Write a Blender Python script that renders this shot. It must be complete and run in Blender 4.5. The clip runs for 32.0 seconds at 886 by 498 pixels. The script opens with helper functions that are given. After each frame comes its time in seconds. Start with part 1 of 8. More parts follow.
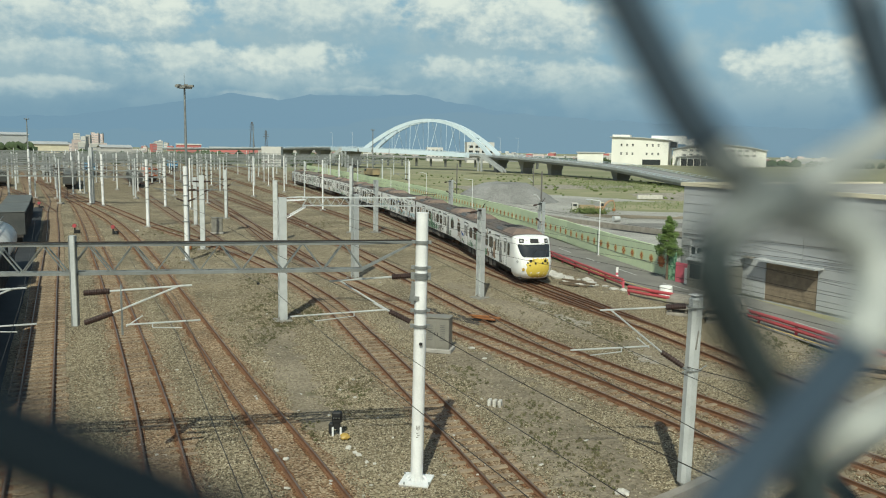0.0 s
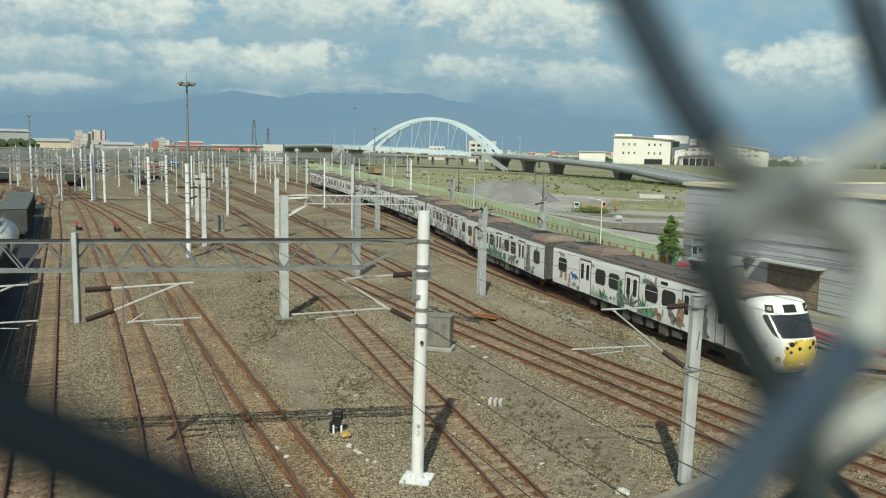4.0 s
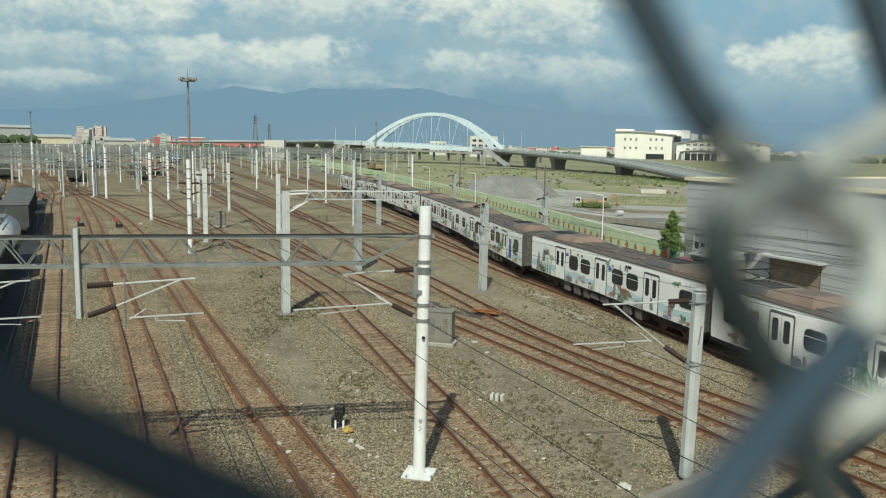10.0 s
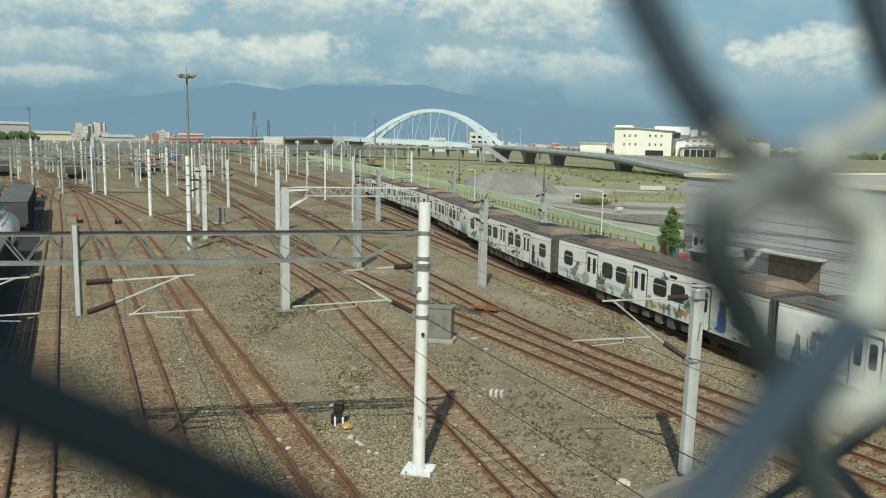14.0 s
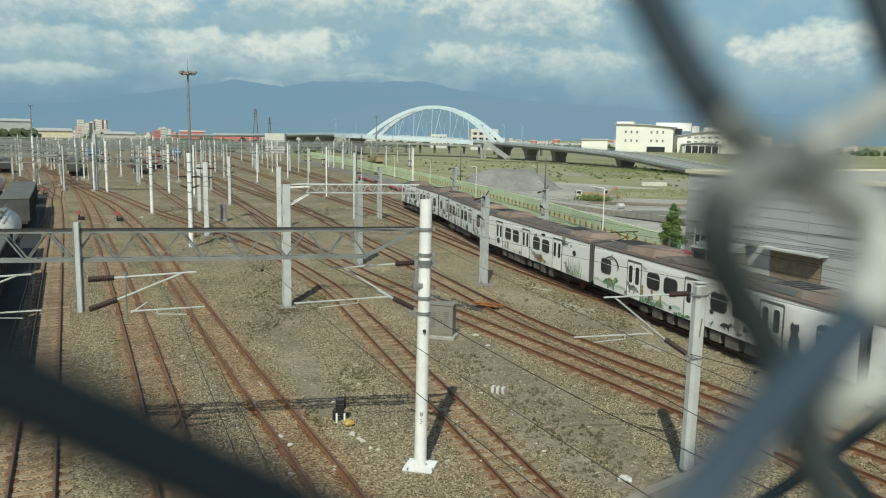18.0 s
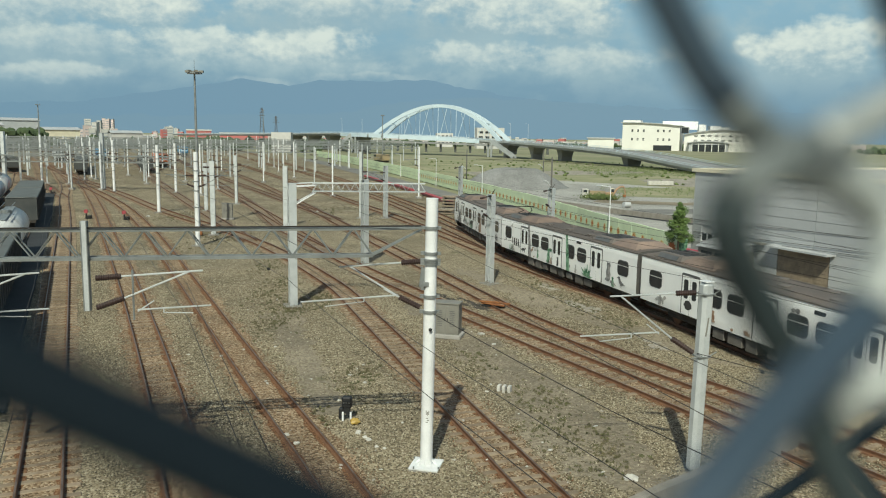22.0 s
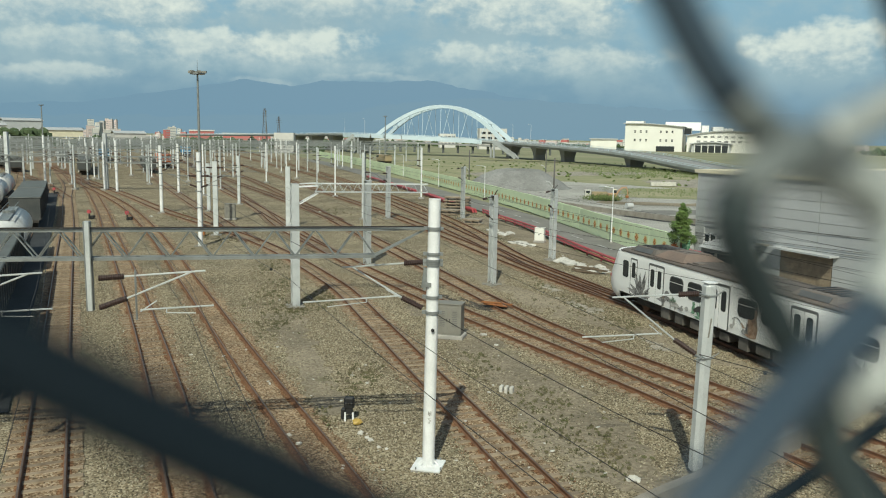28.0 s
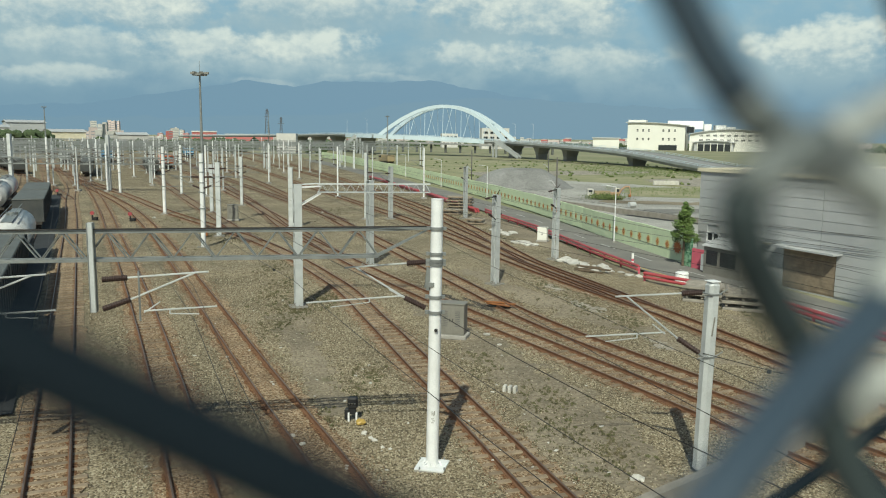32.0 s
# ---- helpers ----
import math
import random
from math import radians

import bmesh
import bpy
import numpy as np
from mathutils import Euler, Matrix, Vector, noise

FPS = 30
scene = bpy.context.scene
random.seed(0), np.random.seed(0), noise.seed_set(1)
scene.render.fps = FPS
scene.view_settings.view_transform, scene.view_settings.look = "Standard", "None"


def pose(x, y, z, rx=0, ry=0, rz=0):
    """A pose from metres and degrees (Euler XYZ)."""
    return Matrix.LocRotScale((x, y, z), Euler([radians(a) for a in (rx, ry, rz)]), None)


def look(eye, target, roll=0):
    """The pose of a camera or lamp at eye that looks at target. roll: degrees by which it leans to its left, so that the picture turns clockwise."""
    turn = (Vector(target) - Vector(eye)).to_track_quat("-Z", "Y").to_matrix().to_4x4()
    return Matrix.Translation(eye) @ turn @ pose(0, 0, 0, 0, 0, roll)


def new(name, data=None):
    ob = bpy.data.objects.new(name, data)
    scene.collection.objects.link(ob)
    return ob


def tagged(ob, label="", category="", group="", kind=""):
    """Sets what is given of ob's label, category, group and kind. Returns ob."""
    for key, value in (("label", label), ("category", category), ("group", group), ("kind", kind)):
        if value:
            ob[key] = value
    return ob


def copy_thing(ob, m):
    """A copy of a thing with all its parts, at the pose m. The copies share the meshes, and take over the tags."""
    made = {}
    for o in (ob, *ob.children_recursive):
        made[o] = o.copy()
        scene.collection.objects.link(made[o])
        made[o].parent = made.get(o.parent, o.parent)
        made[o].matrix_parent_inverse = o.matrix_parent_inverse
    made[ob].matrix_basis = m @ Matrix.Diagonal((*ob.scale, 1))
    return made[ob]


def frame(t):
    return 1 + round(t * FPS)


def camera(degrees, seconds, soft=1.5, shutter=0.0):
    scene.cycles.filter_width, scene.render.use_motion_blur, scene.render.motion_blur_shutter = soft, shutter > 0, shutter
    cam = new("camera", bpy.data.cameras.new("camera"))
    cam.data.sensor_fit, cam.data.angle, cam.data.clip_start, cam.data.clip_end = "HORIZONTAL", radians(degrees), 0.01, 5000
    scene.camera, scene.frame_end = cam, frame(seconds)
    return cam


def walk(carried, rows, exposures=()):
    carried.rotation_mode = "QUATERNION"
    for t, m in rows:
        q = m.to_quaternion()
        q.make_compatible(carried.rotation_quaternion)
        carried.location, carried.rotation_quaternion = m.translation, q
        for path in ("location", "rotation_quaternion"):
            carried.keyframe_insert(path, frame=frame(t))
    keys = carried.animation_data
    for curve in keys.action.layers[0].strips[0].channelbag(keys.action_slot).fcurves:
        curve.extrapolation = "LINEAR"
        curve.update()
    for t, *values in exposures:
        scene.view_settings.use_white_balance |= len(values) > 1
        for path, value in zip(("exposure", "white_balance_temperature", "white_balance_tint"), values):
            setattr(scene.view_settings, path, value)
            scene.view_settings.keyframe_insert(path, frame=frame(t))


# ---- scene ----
cam = camera(58.50, 32.0, soft=1.1)
# a phone lens: the yard is sharp, the wires a few centimetres away are not
cam.data.dof.use_dof = True
cam.data.dof.focus_distance = 45.0
cam.data.dof.aperture_fstop = 11.5
# seconds, place, turn: a phone held still against a fence, sinking and turning a little
PATH = [
    (0, 0.00052, 0.00048, 9.56550, 82.867, -0.906, -0.781),
    (0.5, 0.00053, 0.00051, 9.56543, 82.862, -1.008, -0.745),
    (1, 0.00054, 0.00053, 9.56537, 82.849, -1.056, -0.722),
    (1.5, 0.00053, 0.00052, 9.56533, 82.833, -1.091, -0.698),
    (2, 0.00051, 0.00049, 9.56530, 82.816, -1.108, -0.680),
    (2.5, 0.00048, 0.00044, 9.56528, 82.799, -1.106, -0.674),
    (3, 0.00043, 0.00038, 9.56525, 82.787, -1.113, -0.670),
    (3.5, 0.00035, 0.00018, 9.56522, 82.777, -1.126, -0.664),
    (5.5, 0.00023, -0.00016, 9.56519, 82.694, -1.135, -0.559),
    (6, 0.00017, -0.00035, 9.56516, 82.671, -1.088, -0.549),
    (6.5, 0.00017, -0.00033, 9.56511, 82.657, -1.080, -0.530),
    (7, 0.00020, -0.00028, 9.56503, 82.636, -1.095, -0.511),
    (7.5, 0.00021, -0.00022, 9.56497, 82.606, -1.118, -0.496),
    (8, 0.00021, -0.00017, 9.56491, 82.576, -1.114, -0.500),
    (8.5, 0.00019, -0.00013, 9.56485, 82.546, -1.097, -0.518),
    (9, 0.00018, -0.00010, 9.56481, 82.516, -1.099, -0.525),
    (9.5, 0.00019, -0.00012, 9.56478, 82.473, -1.072, -0.535),
    (10, 0.00020, -0.00015, 9.56476, 82.425, -1.036, -0.551),
    (10.5, 0.00021, -0.00017, 9.56474, 82.388, -1.028, -0.564),
    (11, 0.00022, -0.00017, 9.56470, 82.353, -1.028, -0.582),
    (11.5, 0.00023, -0.00018, 9.56467, 82.315, -1.030, -0.606),
    (12, 0.00024, -0.00020, 9.56463, 82.277, -1.035, -0.624),
    (12.5, 0.00025, -0.00026, 9.56459, 82.244, -1.041, -0.629),
    (13, 0.00027, -0.00032, 9.56453, 82.229, -1.051, -0.619),
    (13.5, 0.00028, -0.00034, 9.56445, 82.212, -1.044, -0.604),
    (14, 0.00028, -0.00034, 9.56438, 82.173, -1.009, -0.601),
    (14.5, 0.00033, -0.00027, 9.56426, 82.127, -0.966, -0.606),
    (16.5, 0.00042, -0.00013, 9.56405, 81.996, -0.954, -0.529),
    (17, 0.00050, 0.00000, 9.56388, 81.976, -0.984, -0.513),
    (17.5, 0.00054, 0.00011, 9.56379, 81.957, -0.977, -0.507),
    (18, 0.00058, 0.00021, 9.56370, 81.929, -0.940, -0.508),
    (18.5, 0.00062, 0.00033, 9.56361, 81.905, -0.937, -0.503),
    (19, 0.00062, 0.00044, 9.56353, 81.887, -0.926, -0.506),
    (19.5, 0.00057, 0.00056, 9.56347, 81.877, -0.898, -0.501),
    (20, 0.00052, 0.00068, 9.56342, 81.884, -0.906, -0.453),
    (20.5, 0.00050, 0.00080, 9.56337, 81.882, -0.912, -0.370),
    (21, 0.00046, 0.00080, 9.56335, 81.863, -0.889, -0.276),
    (21.5, 0.00037, 0.00062, 9.56333, 81.845, -0.872, -0.180),
    (22, 0.00027, 0.00040, 9.56330, 81.836, -0.893, -0.074),
    (22.5, 0.00019, 0.00027, 9.56325, 81.835, -0.926, 0.035),
    (23, 0.00011, 0.00015, 9.56322, 81.834, -0.929, 0.103),
    (23.5, 0.00003, -0.00006, 9.56321, 81.824, -0.928, 0.128),
    (24, -0.00002, -0.00021, 9.56321, 81.806, -0.942, 0.133),
    (24.5, -0.00004, -0.00020, 9.56320, 81.796, -0.959, 0.120),
    (25, -0.00003, -0.00011, 9.56316, 81.807, -0.981, 0.100),
    (25.5, -0.00003, -0.00002, 9.56309, 81.834, -0.978, 0.084),
    (27.5, -0.00002, 0.00003, 9.56301, 81.879, -1.035, 0.100),
    (28, -0.00003, 0.00004, 9.56298, 81.880, -0.956, 0.114),
    (28.5, -0.00008, 0.00003, 9.56296, 81.890, -0.937, 0.111),
    (29, -0.00014, 0.00005, 9.56293, 81.902, -0.943, 0.117),
    (29.5, -0.00019, 0.00006, 9.56290, 81.915, -0.927, 0.125),
    (30, -0.00025, 0.00005, 9.56288, 81.934, -0.905, 0.134),
    (30.5, -0.00030, 0.00001, 9.56286, 81.948, -0.886, 0.155),
    (31, -0.00036, -0.00006, 9.56287, 81.938, -0.842, 0.186),
    (31.5, -0.00041, -0.00015, 9.56292, 81.904, -0.767, 0.228),
    (32, -0.00046, -0.00026, 9.56298, 81.868, -0.675, 0.277),
]
walk(cam, [(t, pose(x, y, z, rx, ry, rz)) for t, x, y, z, rx, ry, rz in PATH], exposures=[(0, 0.12, 6380, -5), (32, 0.12, 6380, -5)])

# ---- sky, sun ----
SUN_EL = radians(46)
world = bpy.data.worlds.new("world")
scene.world = world
world.use_nodes = True
wn = world.node_tree.nodes
sky = wn.new("ShaderNodeTexSky")
sky.sky_type = "NISHITA"
sky.sun_disc = False
sky.sun_elevation = SUN_EL
sky.sun_rotation = radians(188)
sky.dust_density = 2.0
wn["Background"].inputs["Strength"].default_value = 0.075
world.node_tree.links.new(sky.outputs[0], wn["Background"].inputs["Color"])
sun = new("sun", bpy.data.lights.new("sun", "SUN"))
sun.data.energy = 3.55
sun.data.angle = radians(0.5)
sun.data.color = (1.0, 0.93, 0.82)
sun.matrix_world = look((-0.1426 * 60, -0.99 * 60, math.tan(SUN_EL) * 60), (0, 0, 0))


# ---- materials ----
def rgb(c):
    return (c[0], c[1], c[2], 1.0)


def material(name, base, other=None, rough=0.8, metal=0.0, scale=2.0, fine=30.0, mix=0.6, bump=0.2, vary=0.0, dist=0.02, stretch=(1, 1, 1)):
    """Two-scale mottled surface: patches at `scale`, grain at `fine` (per metre)."""
    m = bpy.data.materials.new(name)
    m.use_nodes = True
    n, l = m.node_tree.nodes, m.node_tree.links
    bs = n["Principled BSDF"]
    other = other or tuple(v * 0.6 for v in base)
    tc = n.new("ShaderNodeTexCoord")
    mp = n.new("ShaderNodeMapping")
    mp.inputs["Scale"].default_value = stretch
    l.new(tc.outputs["Object"], mp.inputs["Vector"])
    big = n.new("ShaderNodeTexNoise")
    big.inputs["Scale"].default_value = scale
    big.inputs["Detail"].default_value = 5
    small = n.new("ShaderNodeTexNoise")
    small.inputs["Scale"].default_value = fine
    small.inputs["Detail"].default_value = 3
    for t in (big, small):
        l.new(mp.outputs[0], t.inputs["Vector"])
    add = n.new("ShaderNodeMath")
    add.operation = "MULTIPLY_ADD"
    add.inputs[1].default_value = 0.45
    l.new(small.outputs[0], add.inputs[0])
    l.new(big.outputs[0], add.inputs[2])
    ramp = n.new("ShaderNodeValToRGB")
    ramp.color_ramp.elements[0].position = 0.72 - mix * 0.35
    ramp.color_ramp.elements[1].position = 0.72 + mix * 0.35
    ramp.color_ramp.elements[0].color = rgb(base)
    ramp.color_ramp.elements[1].color = rgb(other)
    l.new(add.outputs[0], ramp.inputs[0])
    col = ramp.outputs[0]
    if vary:
        info = n.new("ShaderNodeObjectInfo")
        hsv = n.new("ShaderNodeHueSaturation")
        mr = n.new("ShaderNodeMapRange")
        mr.inputs["To Min"].default_value = 1 - vary
        mr.inputs["To Max"].default_value = 1 + vary
        l.new(info.outputs["Random"], mr.inputs["Value"])
        l.new(mr.outputs[0], hsv.inputs["Value"])
        l.new(col, hsv.inputs["Color"])
        col = hsv.outputs[0]
    l.new(col, bs.inputs["Base Color"])
    bs.inputs["Roughness"].default_value = rough
    bs.inputs["Metallic"].default_value = metal
    if bump:
        b = n.new("ShaderNodeBump")
        b.inputs["Strength"].default_value = bump
        b.inputs["Distance"].default_value = dist
        l.new(small.outputs[0], b.inputs["Height"])
        l.new(b.outputs[0], bs.inputs["Normal"])
    return m


def stony(name, tones, size, patch=0.15, weeds=None, weed_amount=0.5):
    """Loose stone: cells of `size` metres in several tones, patches and weeds over them."""
    m = bpy.data.materials.new(name)
    m.use_nodes = True
    n, l = m.node_tree.nodes, m.node_tree.links
    bs = n["Principled BSDF"]
    tc = n.new("ShaderNodeTexCoord")
    vo = n.new("ShaderNodeTexVoronoi")
    vo.inputs["Scale"].default_value = 1 / size
    l.new(tc.outputs["Object"], vo.inputs["Vector"])
    sep = n.new("ShaderNodeSeparateColor")
    l.new(vo.outputs["Color"], sep.inputs[0])
    ramp = n.new("ShaderNodeValToRGB")
    ramp.color_ramp.elements[0].color = rgb(tones[0])
    ramp.color_ramp.elements[1].color = rgb(tones[-1])
    for i, c in enumerate(tones[1:-1]):
        e = ramp.color_ramp.elements.new((i + 1) / (len(tones) - 1))
        e.color = rgb(c)
    l.new(sep.outputs[0], ramp.inputs[0])
    no = n.new("ShaderNodeTexNoise")
    no.inputs["Scale"].default_value = patch
    no.inputs["Detail"].default_value = 6
    no.inputs["Roughness"].default_value = 0.65
    l.new(tc.outputs["Object"], no.inputs["Vector"])
    mr = n.new("ShaderNodeMapRange")
    mr.inputs["From Min"].default_value = 0.3
    mr.inputs["From Max"].default_value = 0.7
    mr.inputs["To Min"].default_value = 0.62
    mr.inputs["To Max"].default_value = 1.25
    l.new(no.outputs[0], mr.inputs["Value"])
    hsv = n.new("ShaderNodeHueSaturation")
    l.new(ramp.outputs[0], hsv.inputs["Color"])
    l.new(mr.outputs[0], hsv.inputs["Value"])
    col = hsv.outputs[0]
    if weeds:
        n2 = n.new("ShaderNodeTexNoise")
        n2.inputs["Scale"].default_value = 0.33
        n2.inputs["Detail"].default_value = 8
        n2.inputs["Roughness"].default_value = 0.7
        l.new(tc.outputs["Object"], n2.inputs["Vector"])
        r2 = n.new("ShaderNodeValToRGB")
        r2.color_ramp.elements[0].position = 1 - weed_amount
        r2.color_ramp.elements[1].position = 1.1 - weed_amount
        r2.color_ramp.elements[0].color = (0, 0, 0, 1)
        r2.color_ramp.elements[1].color = (0.85, 0.85, 0.85, 1)
        l.new(n2.outputs[0], r2.inputs[0])
        mx = n.new("ShaderNodeMix")
        mx.data_type = "RGBA"
        l.new(r2.outputs[0], mx.inputs["Factor"])
        l.new(col, mx.inputs["A"])
        mx.inputs["B"].default_value = rgb(weeds)
        col = mx.outputs["Result"]
    l.new(col, bs.inputs["Base Color"])
    bs.inputs["Roughness"].default_value = 0.95
    bs.inputs["Specular IOR Level"].default_value = 0.2
    b = n.new("ShaderNodeBump")
    b.inputs["Strength"].default_value = 0.7
    b.inputs["Distance"].default_value = size * 0.6
    l.new(vo.outputs["Distance"], b.inputs["Height"])
    b.invert = True
    l.new(b.outputs[0], bs.inputs["Normal"])
    return m


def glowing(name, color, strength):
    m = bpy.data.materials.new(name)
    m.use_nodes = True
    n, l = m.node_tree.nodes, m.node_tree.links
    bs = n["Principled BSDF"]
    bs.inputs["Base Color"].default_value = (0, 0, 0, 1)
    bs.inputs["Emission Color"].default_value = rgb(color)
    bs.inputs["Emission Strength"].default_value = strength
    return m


M = {}
M["ballast"] = stony("ballast", [(0.076, 0.061, 0.041), (0.17, 0.139, 0.088), (0.255, 0.21, 0.138), (0.32, 0.27, 0.182), (0.45, 0.395, 0.285)], 0.06, 0.16, (0.11, 0.105, 0.06), 0.40)
M["rusty_ballast"] = stony("rusty_ballast", [(0.08, 0.054, 0.033), (0.19, 0.125, 0.072), (0.28, 0.195, 0.118), (0.345, 0.26, 0.17), (0.46, 0.375, 0.265)], 0.06, 0.3)
M["oily_ballast"] = stony("oily_ballast", [(0.03, 0.027, 0.024), (0.06, 0.052, 0.045), (0.10, 0.088, 0.075), (0.16, 0.14, 0.11)], 0.06, 0.5)
M["oily_bed"] = stony("oily_bed", [(0.06, 0.046, 0.033), (0.125, 0.094, 0.066), (0.19, 0.146, 0.104), (0.265, 0.21, 0.155)], 0.06, 0.3)
M["pale_dirt"] = stony("pale_dirt", [(0.26, 0.235, 0.19), (0.34, 0.31, 0.26), (0.42, 0.385, 0.33)], 0.08, 0.4, (0.17, 0.16, 0.09), 0.42)


def mixed_stones(name, tones):
    """Each stone takes a tone of its own."""
    m = bpy.data.materials.new(name)
    m.use_nodes = True
    n, l = m.node_tree.nodes, m.node_tree.links
    g = n.new("ShaderNodeNewGeometry")
    ramp = n.new("ShaderNodeValToRGB")
    ramp.color_ramp.elements[0].color = rgb(tones[0])
    ramp.color_ramp.elements[1].color = rgb(tones[-1])
    for i, c in enumerate(tones[1:-1]):
        ramp.color_ramp.elements.new((i + 1) / (len(tones) - 1)).color = rgb(c)
    l.new(g.outputs["Random Per Island"], ramp.inputs[0])
    bs = n["Principled BSDF"]
    l.new(ramp.outputs[0], bs.inputs["Base Color"])
    bs.inputs["Roughness"].default_value = 0.92
    return m


M["stone_mix"] = mixed_stones("stone_mix", [(0.08, 0.065, 0.043), (0.18, 0.148, 0.095), (0.305, 0.257, 0.172), (0.36, 0.31, 0.215), (0.54, 0.485, 0.365)])
M["rusty_stone_mix"] = mixed_stones("rusty_stone_mix", [(0.08, 0.045, 0.026), (0.18, 0.10, 0.055), (0.26, 0.165, 0.095), (0.32, 0.235, 0.155)])
# far windows mid grey instead of dark: distance haze put into the colour
M["city_glass"] = material("city_glass", (0.22, 0.24, 0.26), (0.30, 0.31, 0.33), 0.5, scale=0.3, fine=2, bump=0)
M["rust_stain"] = stony("rust_stain", [(0.08, 0.036, 0.018), (0.17, 0.082, 0.04), (0.23, 0.12, 0.062), (0.28, 0.175, 0.10)], 0.05, 0.6)
M["old_pole"] = material("old_pole", (0.13, 0.12, 0.11), (0.085, 0.08, 0.075), 0.9, scale=2, fine=15)
M["dirt"] = stony("dirt", [(0.19, 0.16, 0.115), (0.265, 0.225, 0.165), (0.335, 0.285, 0.205)], 0.09, 0.12, (0.12, 0.12, 0.055), 0.40)
M["gravel_lot"] = stony("gravel_lot", [(0.31, 0.30, 0.275), (0.41, 0.40, 0.365), (0.49, 0.475, 0.43)], 0.1, 0.05)
M["grass"] = material("grass", (0.16, 0.185, 0.07), (0.36, 0.325, 0.21), 0.95, scale=0.09, fine=1.6, mix=0.75, bump=0.6, dist=0.3)
M["field"] = material("field", (0.17, 0.185, 0.085), (0.30, 0.275, 0.18), 0.95, scale=0.02, fine=0.5, mix=0.7, bump=0.3)
M["asphalt"] = material("asphalt", (0.155, 0.15, 0.138), (0.225, 0.215, 0.195), 0.9, scale=0.35, fine=40, bump=0.3)
M["edge_concrete"] = material("edge_concrete", (0.40, 0.42, 0.42), (0.30, 0.315, 0.315), 0.85, scale=0.15, fine=3)
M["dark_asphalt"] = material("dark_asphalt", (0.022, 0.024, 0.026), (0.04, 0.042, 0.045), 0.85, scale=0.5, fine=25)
M["rail"] = material("rail", (0.20, 0.10, 0.052), (0.125, 0.062, 0.034), 0.85, 0.0, scale=3, fine=60)
M["rail_head"] = material("rail_head", (0.24, 0.19, 0.16), (0.15, 0.09, 0.06), 0.45, 0.6, scale=2, fine=50, bump=0.05)
M["sleeper"] = material("sleeper", (0.275, 0.22, 0.155), (0.175, 0.125, 0.08), 0.9, scale=3, fine=40, vary=0.25)
M["white_steel"] = material("white_steel", (0.85, 0.855, 0.855), (0.70, 0.705, 0.70), 0.5, scale=1.2, fine=25, mix=0.5, bump=0.05)
M["grey_steel"] = material("grey_steel", (0.62, 0.64, 0.64), (0.47, 0.49, 0.49), 0.5, 0.25, scale=1.5, fine=30, bump=0.08, vary=0.12)
M["weathered_plate"] = material("weathered_plate", (0.30, 0.29, 0.26), (0.20, 0.18, 0.15), 0.85, scale=3, fine=25)
M["galv"] = material("galv", (0.31, 0.325, 0.32), (0.20, 0.21, 0.205), 0.5, 0.4, scale=2, fine=30, bump=0.08)
M["brown_porcelain"] = material("brown_porcelain", (0.045, 0.022, 0.018), (0.03, 0.016, 0.014), 0.6, scale=4, fine=40, bump=0)
M["concrete"] = material("concrete", (0.42, 0.40, 0.37), (0.30, 0.285, 0.26), 0.9, scale=0.8, fine=30)
M["old_concrete"] = material("old_concrete", (0.34, 0.31, 0.27), (0.22, 0.20, 0.165), 0.95, scale=1.5, fine=20, bump=0.4)
M["pale_rubble"] = material("pale_rubble", (0.62, 0.60, 0.55), (0.42, 0.40, 0.36), 0.95, scale=3, fine=12, bump=0.5)
M["black"] = material("black", (0.012, 0.012, 0.013), (0.02, 0.02, 0.02), 0.6, bump=0.1)
M["wire"] = material("wire", (0.035, 0.033, 0.03), (0.06, 0.05, 0.045), 0.6, 0.5, bump=0)
M["red_paint"] = material("red_paint", (0.46, 0.07, 0.085), (0.33, 0.075, 0.08), 0.55, scale=1.2, fine=20, bump=0.05)
M["pink_paint"] = material("pink_paint", (0.62, 0.13, 0.18), (0.5, 0.1, 0.14), 0.6, scale=2, fine=20)
M["green_wall"] = material("green_wall", (0.65, 0.73, 0.48), (0.55, 0.65, 0.44), 0.85, scale=0.6, fine=8, mix=0.5, bump=0.1, vary=0.06)
M["orange_motif"] = material("orange_motif", (0.52, 0.17, 0.05), (0.36, 0.13, 0.05), 0.85, scale=3, fine=20, bump=0)
M["tan_motif"] = material("tan_motif", (0.66, 0.52, 0.22), (0.58, 0.47, 0.22), 0.85, scale=3, fine=20, bump=0)
M["panel"] = material("panel", (0.48, 0.49, 0.49), (0.42, 0.43, 0.435), 0.6, 0.1, scale=0.4, fine=12, mix=0.5, bump=0.03, vary=0.05)
M["cream"] = material("cream", (0.72, 0.66, 0.50), (0.62, 0.56, 0.42), 0.8, scale=0.5, fine=10, bump=0.05)
M["white_wall"] = material("white_wall", (0.80, 0.79, 0.73), (0.73, 0.72, 0.66), 0.85, scale=0.1, fine=2, bump=0.02)
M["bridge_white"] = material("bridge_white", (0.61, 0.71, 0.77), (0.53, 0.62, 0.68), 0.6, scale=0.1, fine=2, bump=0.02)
M["bridge_deck"] = material("bridge_deck", (0.30, 0.30, 0.29), (0.22, 0.22, 0.215), 0.9, scale=0.2, fine=4)
M["window_dark"] = material("window_dark", (0.025, 0.03, 0.035), (0.04, 0.045, 0.05), 0.12, scale=1, fine=5, bump=0)
M["train_white"] = material("train_white", (0.93, 0.93, 0.91), (0.87, 0.87, 0.85), 0.35, scale=0.7, fine=12, mix=0.55, bump=0.02)
